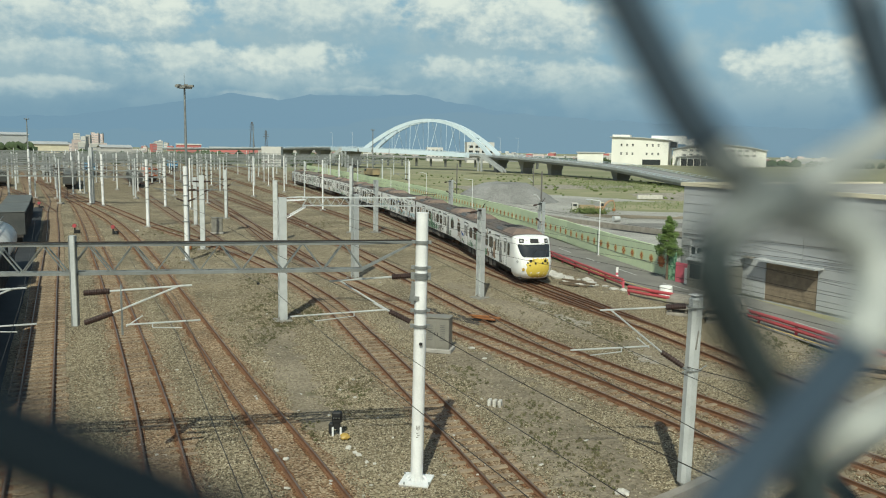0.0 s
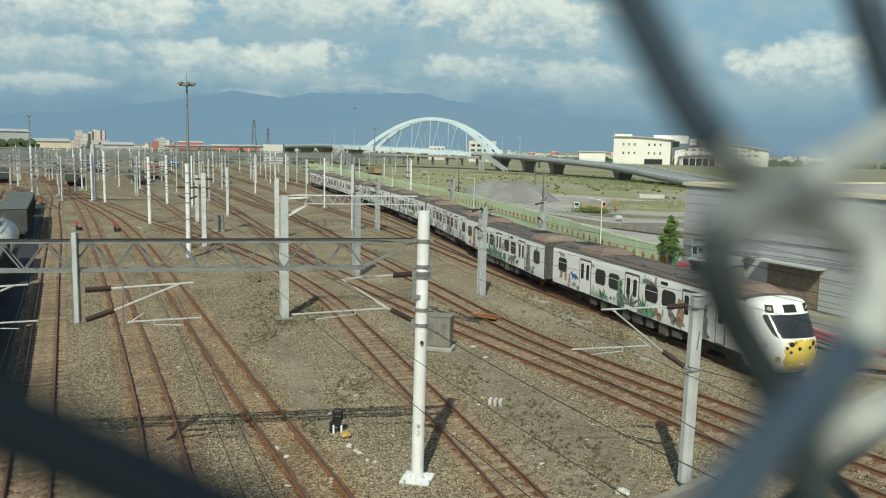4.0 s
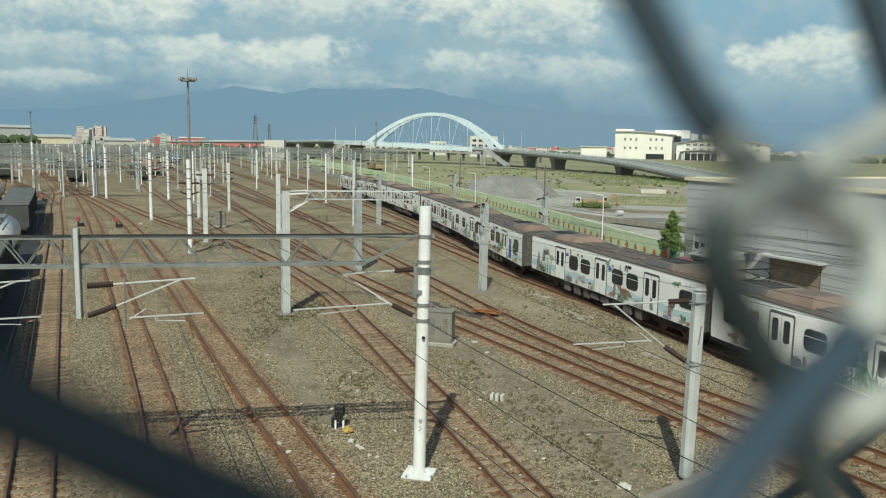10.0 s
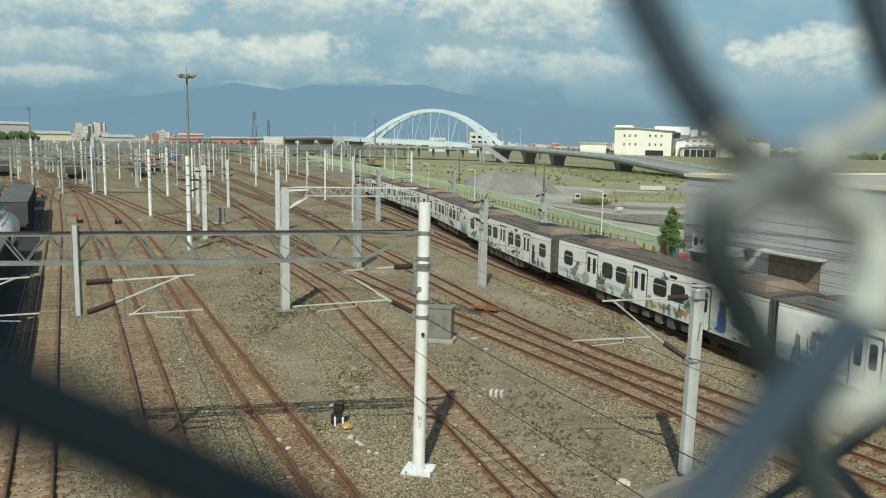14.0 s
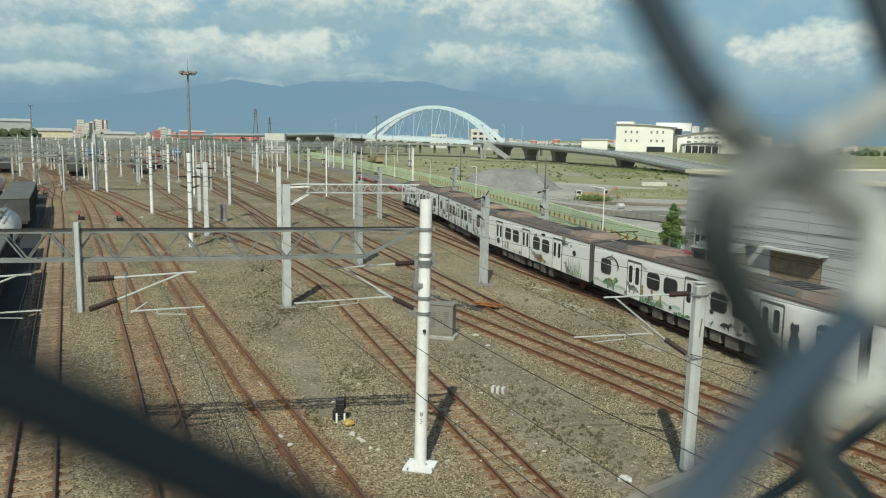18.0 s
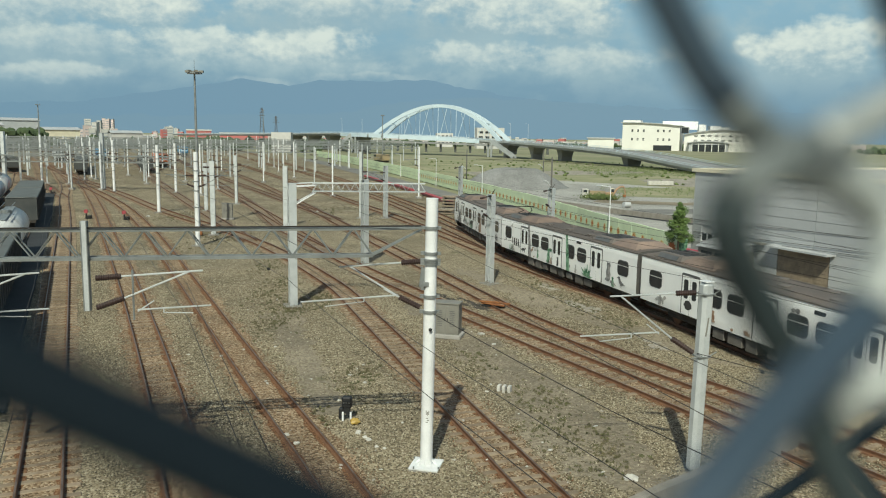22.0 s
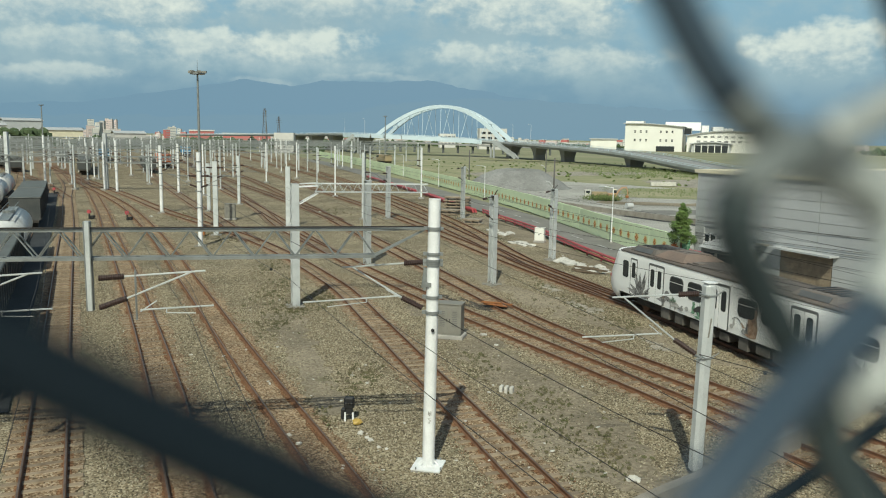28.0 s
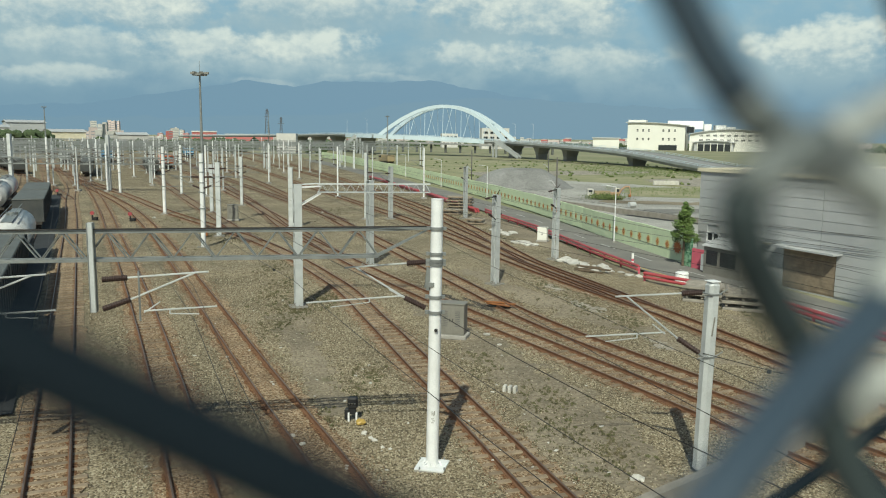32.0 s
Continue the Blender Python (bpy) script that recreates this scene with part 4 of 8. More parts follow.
def round_mast(x, y, h, r=0.18, bands=(6.35, 6.95, 7.25), name="catenary_mast", near=False):
    t = thing(name, "white tubular steel catenary mast on a bolted plate", "mast", pose(x, y, -0.06, 0, 0, random.uniform(-8, 8)), group="catenary masts")
    bm = B()
    rod(bm, (0, 0, -0.05), (0, 0, h), r, r * 0.93, seg=28 if near else 14, caps=False)
    part("pole", bm, "white_steel", t, "white painted tube", smooth=False)
    for f in t.children[0].data.polygons:
        f.use_smooth = abs(f.normal.z) < 0.5
    bm = B()
    rod(bm, (0, 0, h - 0.02), (0, 0, h + 0.015), r * 0.95, seg=20)
    part("cap_plate", bm, "white_steel", t)
    foot(t, 0.86, "white_steel" if near else "weathered_plate")
    for z in bands:
        if z < h:
            bm = B()
            rod(bm, (0, 0, z), (0, 0, z + 0.09), r + 0.022, seg=20)
            box(bm, (-r - 0.06, 0, z + 0.045), (0.10, 0.12, 0.09))
            box(bm, (r + 0.05, 0, z + 0.045), (0.08, 0.10, 0.08))
            part("clamp_band", bm, "galv", t, "galvanised clamp band")
    return t


def lattice_mast(x, y, h, w=0.34, d=0.5, rz=0.0, arms=(), label="pale grey lattice steel mast of two channels", mat="grey_steel", horn=False):
    t = thing("lattice_mast", label, "mast", pose(x, y, -0.06, 0, 0, rz), group="lattice masts")
    for s in (-1, 1):
        bm = B()
        box(bm, (0, s * d / 2, h / 2), (w, 0.016, h))
        for k in (-1, 1):
            box(bm, (k * (w / 2 - 0.008), s * (d / 2 - 0.03), h / 2), (0.016, 0.06, h))
        part("channel", bm, mat, t)
    n = int(h / 0.5)
    for k in (-1, 1):
        bm = tube(B(), [(k * w * 0.47, (d / 2 if i % 2 else -d / 2) * 0.96, 0.2 + i * (h - 0.3) / n) for i in range(n + 1)], 0.02, 4)
        part("lacing", bm, mat, t, "zigzag lacing bar")
    bm = B()
    box(bm, (0, 0, h + 0.01), (w * 1.04, d * 1.04, 0.02))
    part("cap_plate", bm, mat, t)
    foot(t, 0.95)
    if horn:
        for a, b, r in (((0, 0, h), (0, -0.3, h + 0.35), 0.03), ((-0.75, -0.1, h - 0.15), (0.2, -0.1, h - 0.05), 0.035), ((0.1, 0, h - 1.7), (-0.6, -0.2, h - 1.35), 0.035)):
            part("horn_bracket", rod(B(), a, b, r, seg=6), "wire", t, "dark bracket at the head of the mast")
        for a, b in (((-0.75, -0.1, h - 0.15), (-1.1, -0.1, h - 0.2)), ((-0.6, -0.2, h - 1.35), (-0.95, -0.25, h - 1.2)), ((0.25, 0.1, h - 1.2), (0.6, 0.1, h - 1.3))):
            bm = B()
            insulator(None, bm, a, b, 6, 0.075)
            part("insulator", bm, "brown_porcelain", t, "ribbed dark brown insulator")
    for z, ln, side in arms:
        simple_arm(t, z, ln, side)
    return t


def truss(t, a, b, depth, wide, mat, panels, r=0.05):
    """A lattice beam: four chords and zigzag webs, from a to b (lower edge), under parent t."""
    a, b = Vector(a), Vector(b)
    d = (b - a).normalized()
    side = Vector((-d.y, d.x, 0)).normalized() * wide / 2
    up = Vector((0, 0, depth))
    for o, nm in ((side, "chord"), (-side, "chord"), (side + up, "chord"), (-side + up, "chord")):
        bm = B()
        bar(bm, a + o, b + o, r * 1.5, r * 1.5)
        part(nm, bm, mat, t)
    for sgn in (1, -1):
        bm = B()
        zig = []
        for i in range(panels):
            zig += [a.lerp(b, i / panels) + side * sgn, a.lerp(b, (i + 0.5) / panels) + side * sgn + up]
        tube(bm, [*zig, b + side * sgn], r * 0.62, 4)
        part("web", bm, mat, t, "zigzag web members")
    bm = B()
    for i in range(panels + 1):
        p0 = a.lerp(b, i / panels)
        bar(bm, p0 - side, p0 + side, 0.03)
        bar(bm, p0 - side + up, p0 + side + up, 0.03)
    part("cross_ties", bm, mat, t)


# the near mast with its arm, and the gantry that it carries
near = round_mast(-0.32, 22.33, 7.85, 0.185, (4.55, 5.0, 5.95, 6.05, 6.25, 6.98), near=True)
near.matrix_basis = pose(-0.32, 22.33, -0.06, 0, 0.55, 0)
for o in near.children:
    if o.name.startswith(("base_plate", "base_block")):
        o.rotation_euler = (0, 0, -0.22)
arm(near, (-0.22, 0, 6.06), (-0.22, 0, 4.68), (-2.62, 0.05, 5.82), (-3.72, 0, 4.78), (-0.92, 0, 5.05))
bm = B()
box(bm, (-0.22, 0, 5.55), (0.10, 0.12, 0.62))
rod(bm, (-0.3, 0, 5.3), (-0.24, 0, 5.9), 0.03, seg=6)
box(bm, (-0.12, -0.12, 5.42), (0.16, 0.14, 0.12))
part("tension_bracket", bm, "galv", near, "dark steel bracket clamped to the mast")
for k in range(3):
    for c, sz in (((-0.03 + 0.035 * k, -0.19, 1.62 - 0.03 * (k % 2)), (0.02, 0.006, 0.12)), ((-0.01 + 0.03 * (k % 2), -0.19, 1.45 - 0.06 * k), (0.07, 0.006, 0.018))):
        bm = B()
        box(bm, c, sz)
        part("stencil_mark", bm, "cabinet", near, "faint grey stencilled mark")
for k in range(10):
    bm = B()
    rod(bm, (0, 0, 0.6 + k * 0.42), (0, 0, 0.61 + k * 0.42), 0.1862, seg=24)
    if k % 3 == 0:
        part("paint_seam", bm, "white_steel", near)
    else:
        bm.free()

gan = thing("gantry_beam", "galvanised steel lattice beam that spans the tracks", "gantry", pose(-0.38, 22.33, 0, 0, 0, 10.2))
truss(gan, (-27.0, 0.0, 6.20), (-1.55, 0.0, 6.20), 0.76, 0.26, "galv", 23, 0.055)
for sg in (-0.13, 0.13):
    for a, b, w in (((-1.55, sg, 6.95), (-0.16, 0, 6.96), 0.07), ((-1.55, sg, 6.22), (-0.16, 0, 6.92), 0.05)):
        part("end_bracket", bar(B(), a, b, w), "galv", gan)
part("feeder_cable", rod(B(), (-27, -0.22, 7.02), (-0.2, -0.2, 7.04), 0.022, seg=6), "wire", gan, "black cable along the top of the beam")
for x in (-9.1, -13.2):
    bm = B()
    box(bm, (x, -0.2, 6.02), (0.13, 0.18, 2.38))
    part("drop_post", bm, "grey_steel", gan, "pale grey drop post with a dark edge")
    for e in (-0.07, 0.07):
        bm = B()
        box(bm, (x + e, -0.2, 6.02), (0.022, 0.22, 2.38))
        part("drop_post_flange", bm, "galv", gan)
    arm(gan, (x + 0.14, -0.2, 5.69), (x + 0.14, -0.2, 4.87), (x + 2.95, -0.2, 5.86), (x + 3.15, -0.2, 4.90), (x + 1.25, -0.2, 4.82), n=11)
    bm = B()
    rod(bm, (x + 1.15, -0.2, 4.55), (x + 1.15, -0.2, 5.9), 0.028, seg=6)
    part("drop_tube", bm, "galv", gan)

# grey post by the low wall
rm = thing("catenary_post", "pale grey square steel catenary post beside a low wall", "mast", pose(7.52, 22.1, -0.06, 0, 0.9, 20), group="catenary masts")
bm = B()
box(bm, (0, 0, 2.81), (0.36, 0.36, 5.62), bevel=0.09)
part("pole", bm, "grey_steel", rm)
bm = B()
box(bm, (0, 0, 5.635), (0.33, 0.33, 0.03), bevel=0.01)
part("cap_plate", bm, "white_steel", rm)
for z in (3.46, 5.28):
    bm = B()
    box(bm, (0, 0, z), (0.42, 0.42, 0.07), bevel=0.05)
    rod(bm, (0.2, -0.1, z), (0.42, -0.12, z + 0.12), 0.018, seg=5)
    rod(bm, (-0.2, -0.1, z), (-0.42, -0.12, z - 0.02), 0.02, seg=5)
    part("clamp_band", bm, "galv", rm)
bm = B()
box(bm, (-0.02, -0.184, 4.35), (0.05, 0.006, 0.55), rot=Matrix.Rotation(0.1, 4, "Y"))
part("worn_patch", bm, "cabinet", rm, "bare patch where the paint has gone")
inv = rm.matrix_basis.inverted()
arm(rm, inv @ Vector((7.36, 22.05, 5.27)), inv @ Vector((7.36, 22.05, 3.46)), inv @ Vector((4.83, 22.0, 5.12)), inv @ Vector((4.03, 22.0, 3.95)), inv @ Vector((6.28, 22.0, 4.10)))

# mid gantry over two tracks
mid = lattice_mast(-8.3, 44.0, 6.85, 0.42, 0.5, 22, label="pale lattice steel mast carrying a short lattice beam", mat="grey_steel")
bm = B()
for y in (-0.2, 0.2):
    bar(bm, (0.23, y * 1.3, 6.7), (1.3, y, 6.75), 0.06)
    bar(bm, (0.23, y * 1.3, 5.75), (1.3, y, 6.35), 0.06)
part("knee_brace", bm, "white_steel", mid)
g2 = thing("gantry_beam", "short white lattice beam cantilevered over the tracks", "gantry", pose(0, 44.4, 0))
truss(g2, (-7.2, 0, 6.36), (-0.9, 0, 6.42), 0.46, 0.4, "grey_steel", 12, 0.035)
bm = B()
bar(bm, (-8.1, 0.1, 6.78), (-7.2, 0.1, 6.84), 0.07)
part("end_bracket", bm, "grey_steel", g2)

for x, y, h in ((-20.8, 67.3, 7.9), (-33.9, 94.9, 7.95), (-52.5, 127.2, 8.1), (-42.5, 126.9, 7.7), (-72.0, 143.1, 8.6)):
    t = round_mast(x, y, h, 0.2, (3.2, 4.6, 5.4, 6.3, 7.1))
    simple_arm(t, 5.9, 2.6, 1)
    simple_arm(t, 5.9, 2.6, -1)
lattice_mast(3.3, 51.7, 5.85, 0.34, 0.46, 42, horn=True)
lattice_mast(8.8, 62.9, 5.6, 0.34, 0.46, 42, horn=True)
lattice_mast(-5.7, 59.1, 6.25, 0.40, 0.46, 45)
lattice_mast(-21.6, 74.8, 6.9, 0.42, 0.5, 10, ((6.3, 2.4, 1), (6.3, 2.4, -1)))
lattice_mast(-6.5, 92.6, 6.0, 0.36, 0.5, 40, ((5.2, 2.4, -1),))
lattice_mast(2.3, 94.0, 6.05, 0.32, 0.46, 40, horn=True)
lattice_mast(-9.3, 92.1, 7.55, 0.34, 0.5, -10, ((5.3, 2.2, 1),))
lattice_mast(-16.2, 82.3, 6.2, 0.46, 0.5, 6)
lattice_mast(-28.0, 108.2, 6.5, 0.34, 0.5, 5, ((5.2, 2.2, 1), (5.2, 2.2, -1)))
lattice_mast(-29.1, 97.9, 5.8, 0.4, 0.5, 10)

# slimmer posts, built once and repeated down the yard
slim = thing("catenary_post", "slim pale steel catenary post with bracket arms", "mast", pose(-17.0, 124.0, -0.06), group="far catenary posts")
bm = B()
box(bm, (0, 0, 3.9), (0.21, 0.24, 7.8), bevel=0.03)
part("pole", bm, "white_steel", slim)
simple_arm(slim, 5.8, 2.4, -1)
bm = B()
box(bm, (0, 0, 0), (0.8, 0.8, 0.3))
part("base_block", bm, "concrete", slim)
both = thing("catenary_post", "slim grey steel catenary post with arms on both sides", "mast", pose(-38.0, 134.8, -0.06), group="far catenary posts")
bm = B()
box(bm, (0, 0, 3.6), (0.22, 0.24, 7.2), bevel=0.03)
part("pole", bm, "grey_steel", both)
simple_arm(both, 5.6, 2.4, -1)
simple_arm(both, 5.6, 2.4, 1)
bm = B()
box(bm, (0, 0, 0), (0.8, 0.8, 0.3))
part("base_block", bm, "concrete", both)
for k, (x, y) in enumerate([(-15.6, 167.5), (-3.5, 123.5), (-47.1, 223.7), (-32.2, 173.6), (-54.4, 146.4), (-68.5, 173.7), (-69.7, 155.1), (-55.8, 130.2), (-95.9, 199.3), (-37.0, 121.9), (-24, 150), (-41, 200), (-20, 200), (-30, 235), (-57, 262)]):
    copy_thing(slim if k % 2 else both, pose(x, y, -0.06, 0, 0, random.uniform(-20, 20)))
rnd = random.Random(5)
for row, (x0, y0, dx, dy, n, gap) in enumerate([(-62, 165, -0.46, 0.89, 9, 24), (-80, 180, -0.5, 0.87, 9, 22), (-58, 200, -0.45, 0.9, 8, 26), (-46, 180, -0.42, 0.91, 10, 25), (-100, 165, -0.5, 0.87, 8, 20), (-122, 170, -0.52, 0.85, 8, 20), (-150, 190, -0.5, 0.87, 6, 24), (-37, 205, -0.38, 0.92, 8, 28), (-26, 225, -0.36, 0.93, 7, 30), (-175, 200, -0.5, 0.87, 5, 25)]):
    for i in range(n):
        x, y = x0 + dx * gap * i + rnd.uniform(-2, 2), y0 + dy * gap * i + rnd.uniform(-4, 4)
        copy_thing((slim, both)[(i + row) % 2], pose(x, y, -0.06, 0, 0, rnd.uniform(-25, 25)))

# portal gantries across the far yard
def portal(x, y, span, h, rz):
    t = thing("portal_gantry", "grey steel portal gantry over the far tracks", "gantry", pose(x, y, -0.06, 0, 0, rz), group="portal gantries")
    for s in (-1, 1):
        bm = B()
        box(bm, (s * span / 2, 0, h / 2), (0.32, 0.4, h + 0.6))
        part("leg", bm, "grey_steel", t)
    truss(t, (-span / 2, 0, h - 0.9), (span / 2, 0, h - 0.9), 0.8, 0.6, "galv", max(6, int(span / 1.6)), 0.10)
    return t


p1 = portal(-102, 165, 44, 7.0, 22)
for x, y, rz in ((-122, 188, 22), (-138, 216, 22), (-100, 212, 22), (-66, 196, 20), (-92, 240, 20), (-160, 236, 22), (-48, 250, 18), (-118, 262, 20), (-76, 292, 18), (-36, 300, 14), (-150, 285, 20), (-110, 320, 18), (-66, 345, 16), (-180, 270, 22), (-30, 262, 16), (-140, 178, 22), (-165, 205, 22), (-85, 225, 20), (-200, 240, 22), (-105, 282, 20), (-58, 275, 18), (-170, 320, 20), (-95, 350, 18), (-135, 350, 18), (-48, 325, 16), (-80, 190, 20)):
    copy_thing(p1, pose(x, y, -0.06 + rnd.uniform(-0.6, 0.2), 0, 0, rz))
# shorter ones at other heights
p2 = portal(-70, 150, 26, 6.6, 24)
for x, y, rz in ((-92, 146, 24), (-112, 150, 24), (-128, 160, 24), (-58, 168, 22), (-76, 174, 22), (-98, 186, 22), (-146, 200, 22), (-116, 205, 22), (-44, 196, 20), (-62, 216, 20), (-84, 206, 20), (-130, 232, 22), (-156, 220, 22), (-40, 232, 18), (-70, 248, 20), (-104, 244, 20), (-26, 214, 18), (-20, 246, 16), (-150, 252, 22), (-176, 246, 22)):
    copy_thing(p2, pose(x, y, -0.06 + rnd.uniform(-0.9, 0.3), 0, 0, rz + rnd.uniform(-3, 3)))
for i in range(70):
    x = rnd.uniform(-190, -20)
    y = 130 + rnd.random() * 190 + max(0, (-x - 60)) * 0.3
    if x > -0.42 * y + 32 or x < -0.78 * y:
        continue
    copy_thing((slim, both)[i % 2], pose(x, y, -0.06, 0, 0, rnd.uniform(-25, 25)))
# the long low gantry nearest on that side
t = thing("portal_gantry", "long grey lattice gantry across the sidings", "gantry", group="portal gantries")
truss(t, (-122, 131, 4.1), (-44.5, 131, 4.35), 1.05, 0.7, "galv", 36, 0.12)
truss(t, (-128, 139, 5.3), (-62, 139, 5.4), 0.9, 0.7, "galv", 30, 0.11)
for x in (-121, -95, -72, -55.8):
    bm = B()
    box(bm, (x, 131, 4.5), (0.55, 0.55, 9.2))
    part("leg", bm, "grey_steel", t)

# tall light towers and distant pylons
def light_tower(x, y, h, r=0.2):
    t = thing("light_tower", "tall grey floodlight tower with a ring of lamps", "floodlight", pose(x, y, -0.06), group="light towers")
    bm = B()
    rod(bm, (0, 0, 0), (0, 0, h), r, r * 0.45, seg=12, caps=False)
    part("pole", bm, "galv", t, smooth=True)
    bm = B()
    rod(bm, (0, 0, h - 0.25), (0, 0, h - 0.1), 0.75, seg=16)
    part("lamp_ring", bm, "galv", t)
    for i in range(6):
        a = i * math.tau / 6
        bm = B()
        box(bm, (0.72 * math.cos(a), 0.72 * math.sin(a), h - 0.02), (0.36, 0.30, 0.22), rz=a)
        part("floodlight", bm, "cabinet", t, "box floodlight")
    bm = B()
    rod(bm, (0, 0, h), (0, 0, h + 1.2), 0.03, 0.015, seg=5)
    part("lightning_rod", bm, "galv", t)
    return t


light_tower(-24.9, 81.0, 15.6)
light_tower(-151, 300, 18.7, 0.35)
light_tower(-26, 350, 17.9, 0.35)
light_tower(-134, 600, 26, 0.5)


# ---- the passing train ----
PITCH = 20.7
LEN = 20.15
HALF_W = 1.43
Z_SILL, Z_EAVE, Z_TOP = 0.92, 3.28, 3.78
# half of the body's outline, from sill to crown: (y, z)
SHELL = [(1.40, 0.92), (1.43, 1.25), (1.43, 2.95), (1.40, 3.28)]
CROWN = [(1.40, 3.28), (1.33, 3.345), (1.05, 3.40), (0.5, 3.44), (0.0, 3.45)]


def extrude(bm, prof, x0, x1, caps=False):
    a = [bm.verts.new((x0, y, z)) for y, z in prof]
    b = [bm.verts.new((x1, y, z)) for y, z in prof]
    for i in range(len(prof) - 1):
        bm.faces.new((a[i], b[i], b[i + 1], a[i + 1]))
    if caps:
        bm.faces.new(a)
        bm.faces.new(list(reversed(b)))


def rounded(bm, x, z, w, h, y, r=0.1, depth=0.02, seg=4):
    """A plate with rounded corners standing on a side wall at y, thick outwards."""
    pts = []
    for cx, cz, a0 in ((w / 2 - r, h / 2 - r, 0), (-w / 2 + r, h / 2 - r, 90), (-w / 2 + r, -h / 2 + r, 180), (w / 2 - r, -h / 2 + r, 270)):
        for k in range(seg + 1):
            a = radians(a0 + 90 * k / seg)
            pts.append((x + cx + r * math.cos(a), z + cz + r * math.sin(a)))
    s = 1 if y > 0 else -1
    f0 = [bm.verts.new((px, y - s * 0.01, pz)) for px, pz in pts]
    f1 = [bm.verts.new((px, y + s * depth, pz)) for px, pz in pts]
    bm.faces.new(f1)
    for i in range(len(pts)):
        j = (i + 1) % len(pts)
        bm.faces.new((f0[i], f0[j], f1[j], f1[i]))


DOORS = (-5.45, 0.0, 5.45)
WINDOWS = (-8.6, -3.55, -1.95, 1.95, 3.55, 8.6)
CAB_AT = 9.3


BEAST = [(-0.8, 0.12), (-0.5, 0.34), (-0.1, 0.44), (0.25, 0.38), (0.42, 0.54), (0.58, 0.58), (0.72, 0.44), (0.62, 0.33), (0.45, 0.26), (0.36, 0.1), (0.38, -0.08), (0.26, -0.08), (0.2, 0.1), (-0.12, 0.12), (-0.16, -0.08), (-0.28, -0.08), (-0.32, 0.12), (-0.6, 0.06)]
WADER = [(-0.6, 0.12), (-0.2, 0.26), (0.05, 0.44), (0.18, 0.64), (0.32, 0.66), (0.6, 0.52), (0.36, 0.5), (0.3, 0.25), (0.12, 0.08), (0.08, -0.14), (0.02, 0.05), (-0.08, -0.14), (-0.12, 0.05), (-0.25, 0.06)]
SITTER = [(0.0, 0.0), (-0.22, 0.05), (-0.28, 0.4), (-0.19, 0.75), (-0.24, 0.98), (-0.17, 1.16), (-0.08, 1.1), (0.04, 1.1), (0.13, 1.16), (0.2, 0.98), (0.13, 0.8), (0.25, 0.6), (0.23, 0.2), (0.4, 0.06), (0.12, 0.0)]


def graphic(bm, kind, x, z, s, y, rg):
    """A flat painted figure on the side: leaf fan, rounded animal body, upright figure."""
    sg = -1 if y < 0 else 1
    yy = y + sg * (0.026 if min(abs(x - d) for d in DOORS) < 0.75 + 0.5 * s else 0.018)

    def face(pts):
        try:
            bm.faces.new([bm.verts.new((px, yy, pz)) for px, pz in pts])
        except ValueError:
            pass
    if kind == "reeds":
        for k in range(13):
            bx = x + s * (k - 6) * 0.11
            ln = s * rg.uniform(0.55, 1.0)
            le = rg.uniform(-0.12, 0.12) * s
            face([(bx - 0.03 * s, z), (bx + 0.03 * s, z), (bx + le + 0.02 * s, z + ln * 0.7), (bx + le * 1.5, z + ln)])
    elif kind == "pads":
        for k in range(4):
            px, pz, w = x + s * (k - 1.5) * 0.5, z + s * 0.1 * (k % 2), s * rg.uniform(0.24, 0.32)
            face([(px + w * math.cos(math.tau * i / 14), pz + w * 0.42 * math.sin(math.tau * i / 14)) for i in range(13)])
    elif kind == "stripe":
        face([(x - 0.16 * s, z), (x + 0.05 * s, z), (x - 0.12 * s, z + s), (x - 0.25 * s, z + s)])
    elif kind == "curl":
        pr = [(0.62 * math.cos(radians(a)) * s, 0.40 * math.sin(radians(a)) * s, a) for a in range(-20, 171, 12)]
        for (ax, az, a), (bx, bz, b) in zip(pr, pr[1:]):
            w0, w1 = s * (0.03 + 0.05 * max(0, (60 - a)) / 80), s * (0.03 + 0.05 * max(0, (60 - b)) / 80)
            face([(x + ax * (1 - w0), z + az - w0), (x + bx * (1 - w1), z + bz - w1), (x + bx * (1 + w1), z + bz + w1), (x + ax * (1 + w0), z + az + w0)])
    elif kind == "leaves":
        for k in range(11):
            a = radians(12 + 156 * k / 10 + rg.uniform(-8, 8))
            ln = s * rg.uniform(0.6, 1.05)
            c, sn = math.cos(a), math.sin(a)
            face([(x, z), (x + c * ln * 0.5 - sn * ln * 0.09, z + sn * ln * 0.5 + c * ln * 0.09), (x + c * ln, z + sn * ln), (x + c * ln * 0.5 + sn * ln * 0.09, z + sn * ln * 0.5 - c * ln * 0.09)])
    elif kind == "animal":
        # a long low beast, or a bird, facing either way
        way = 1 if rg.random() < 0.5 else -1
        shape = BEAST if rg.random() < 0.6 else WADER
        face([(x + way * px * s, z + 0.1 * s + pz * s) for px, pz in shape])
    elif kind == "upright":
        way = 1 if rg.random() < 0.5 else -1
        face([(x + way * px * s, z + pz * s) for px, pz in SITTER])
    else:
        n = 14
        face([(x + s * (0.32 + 0.05 * math.sin(3 * k)) * math.cos(math.tau * k / n), z + s * 0.26 + s * 0.24 * math.sin(math.tau * k / n)) for k in range(n)])


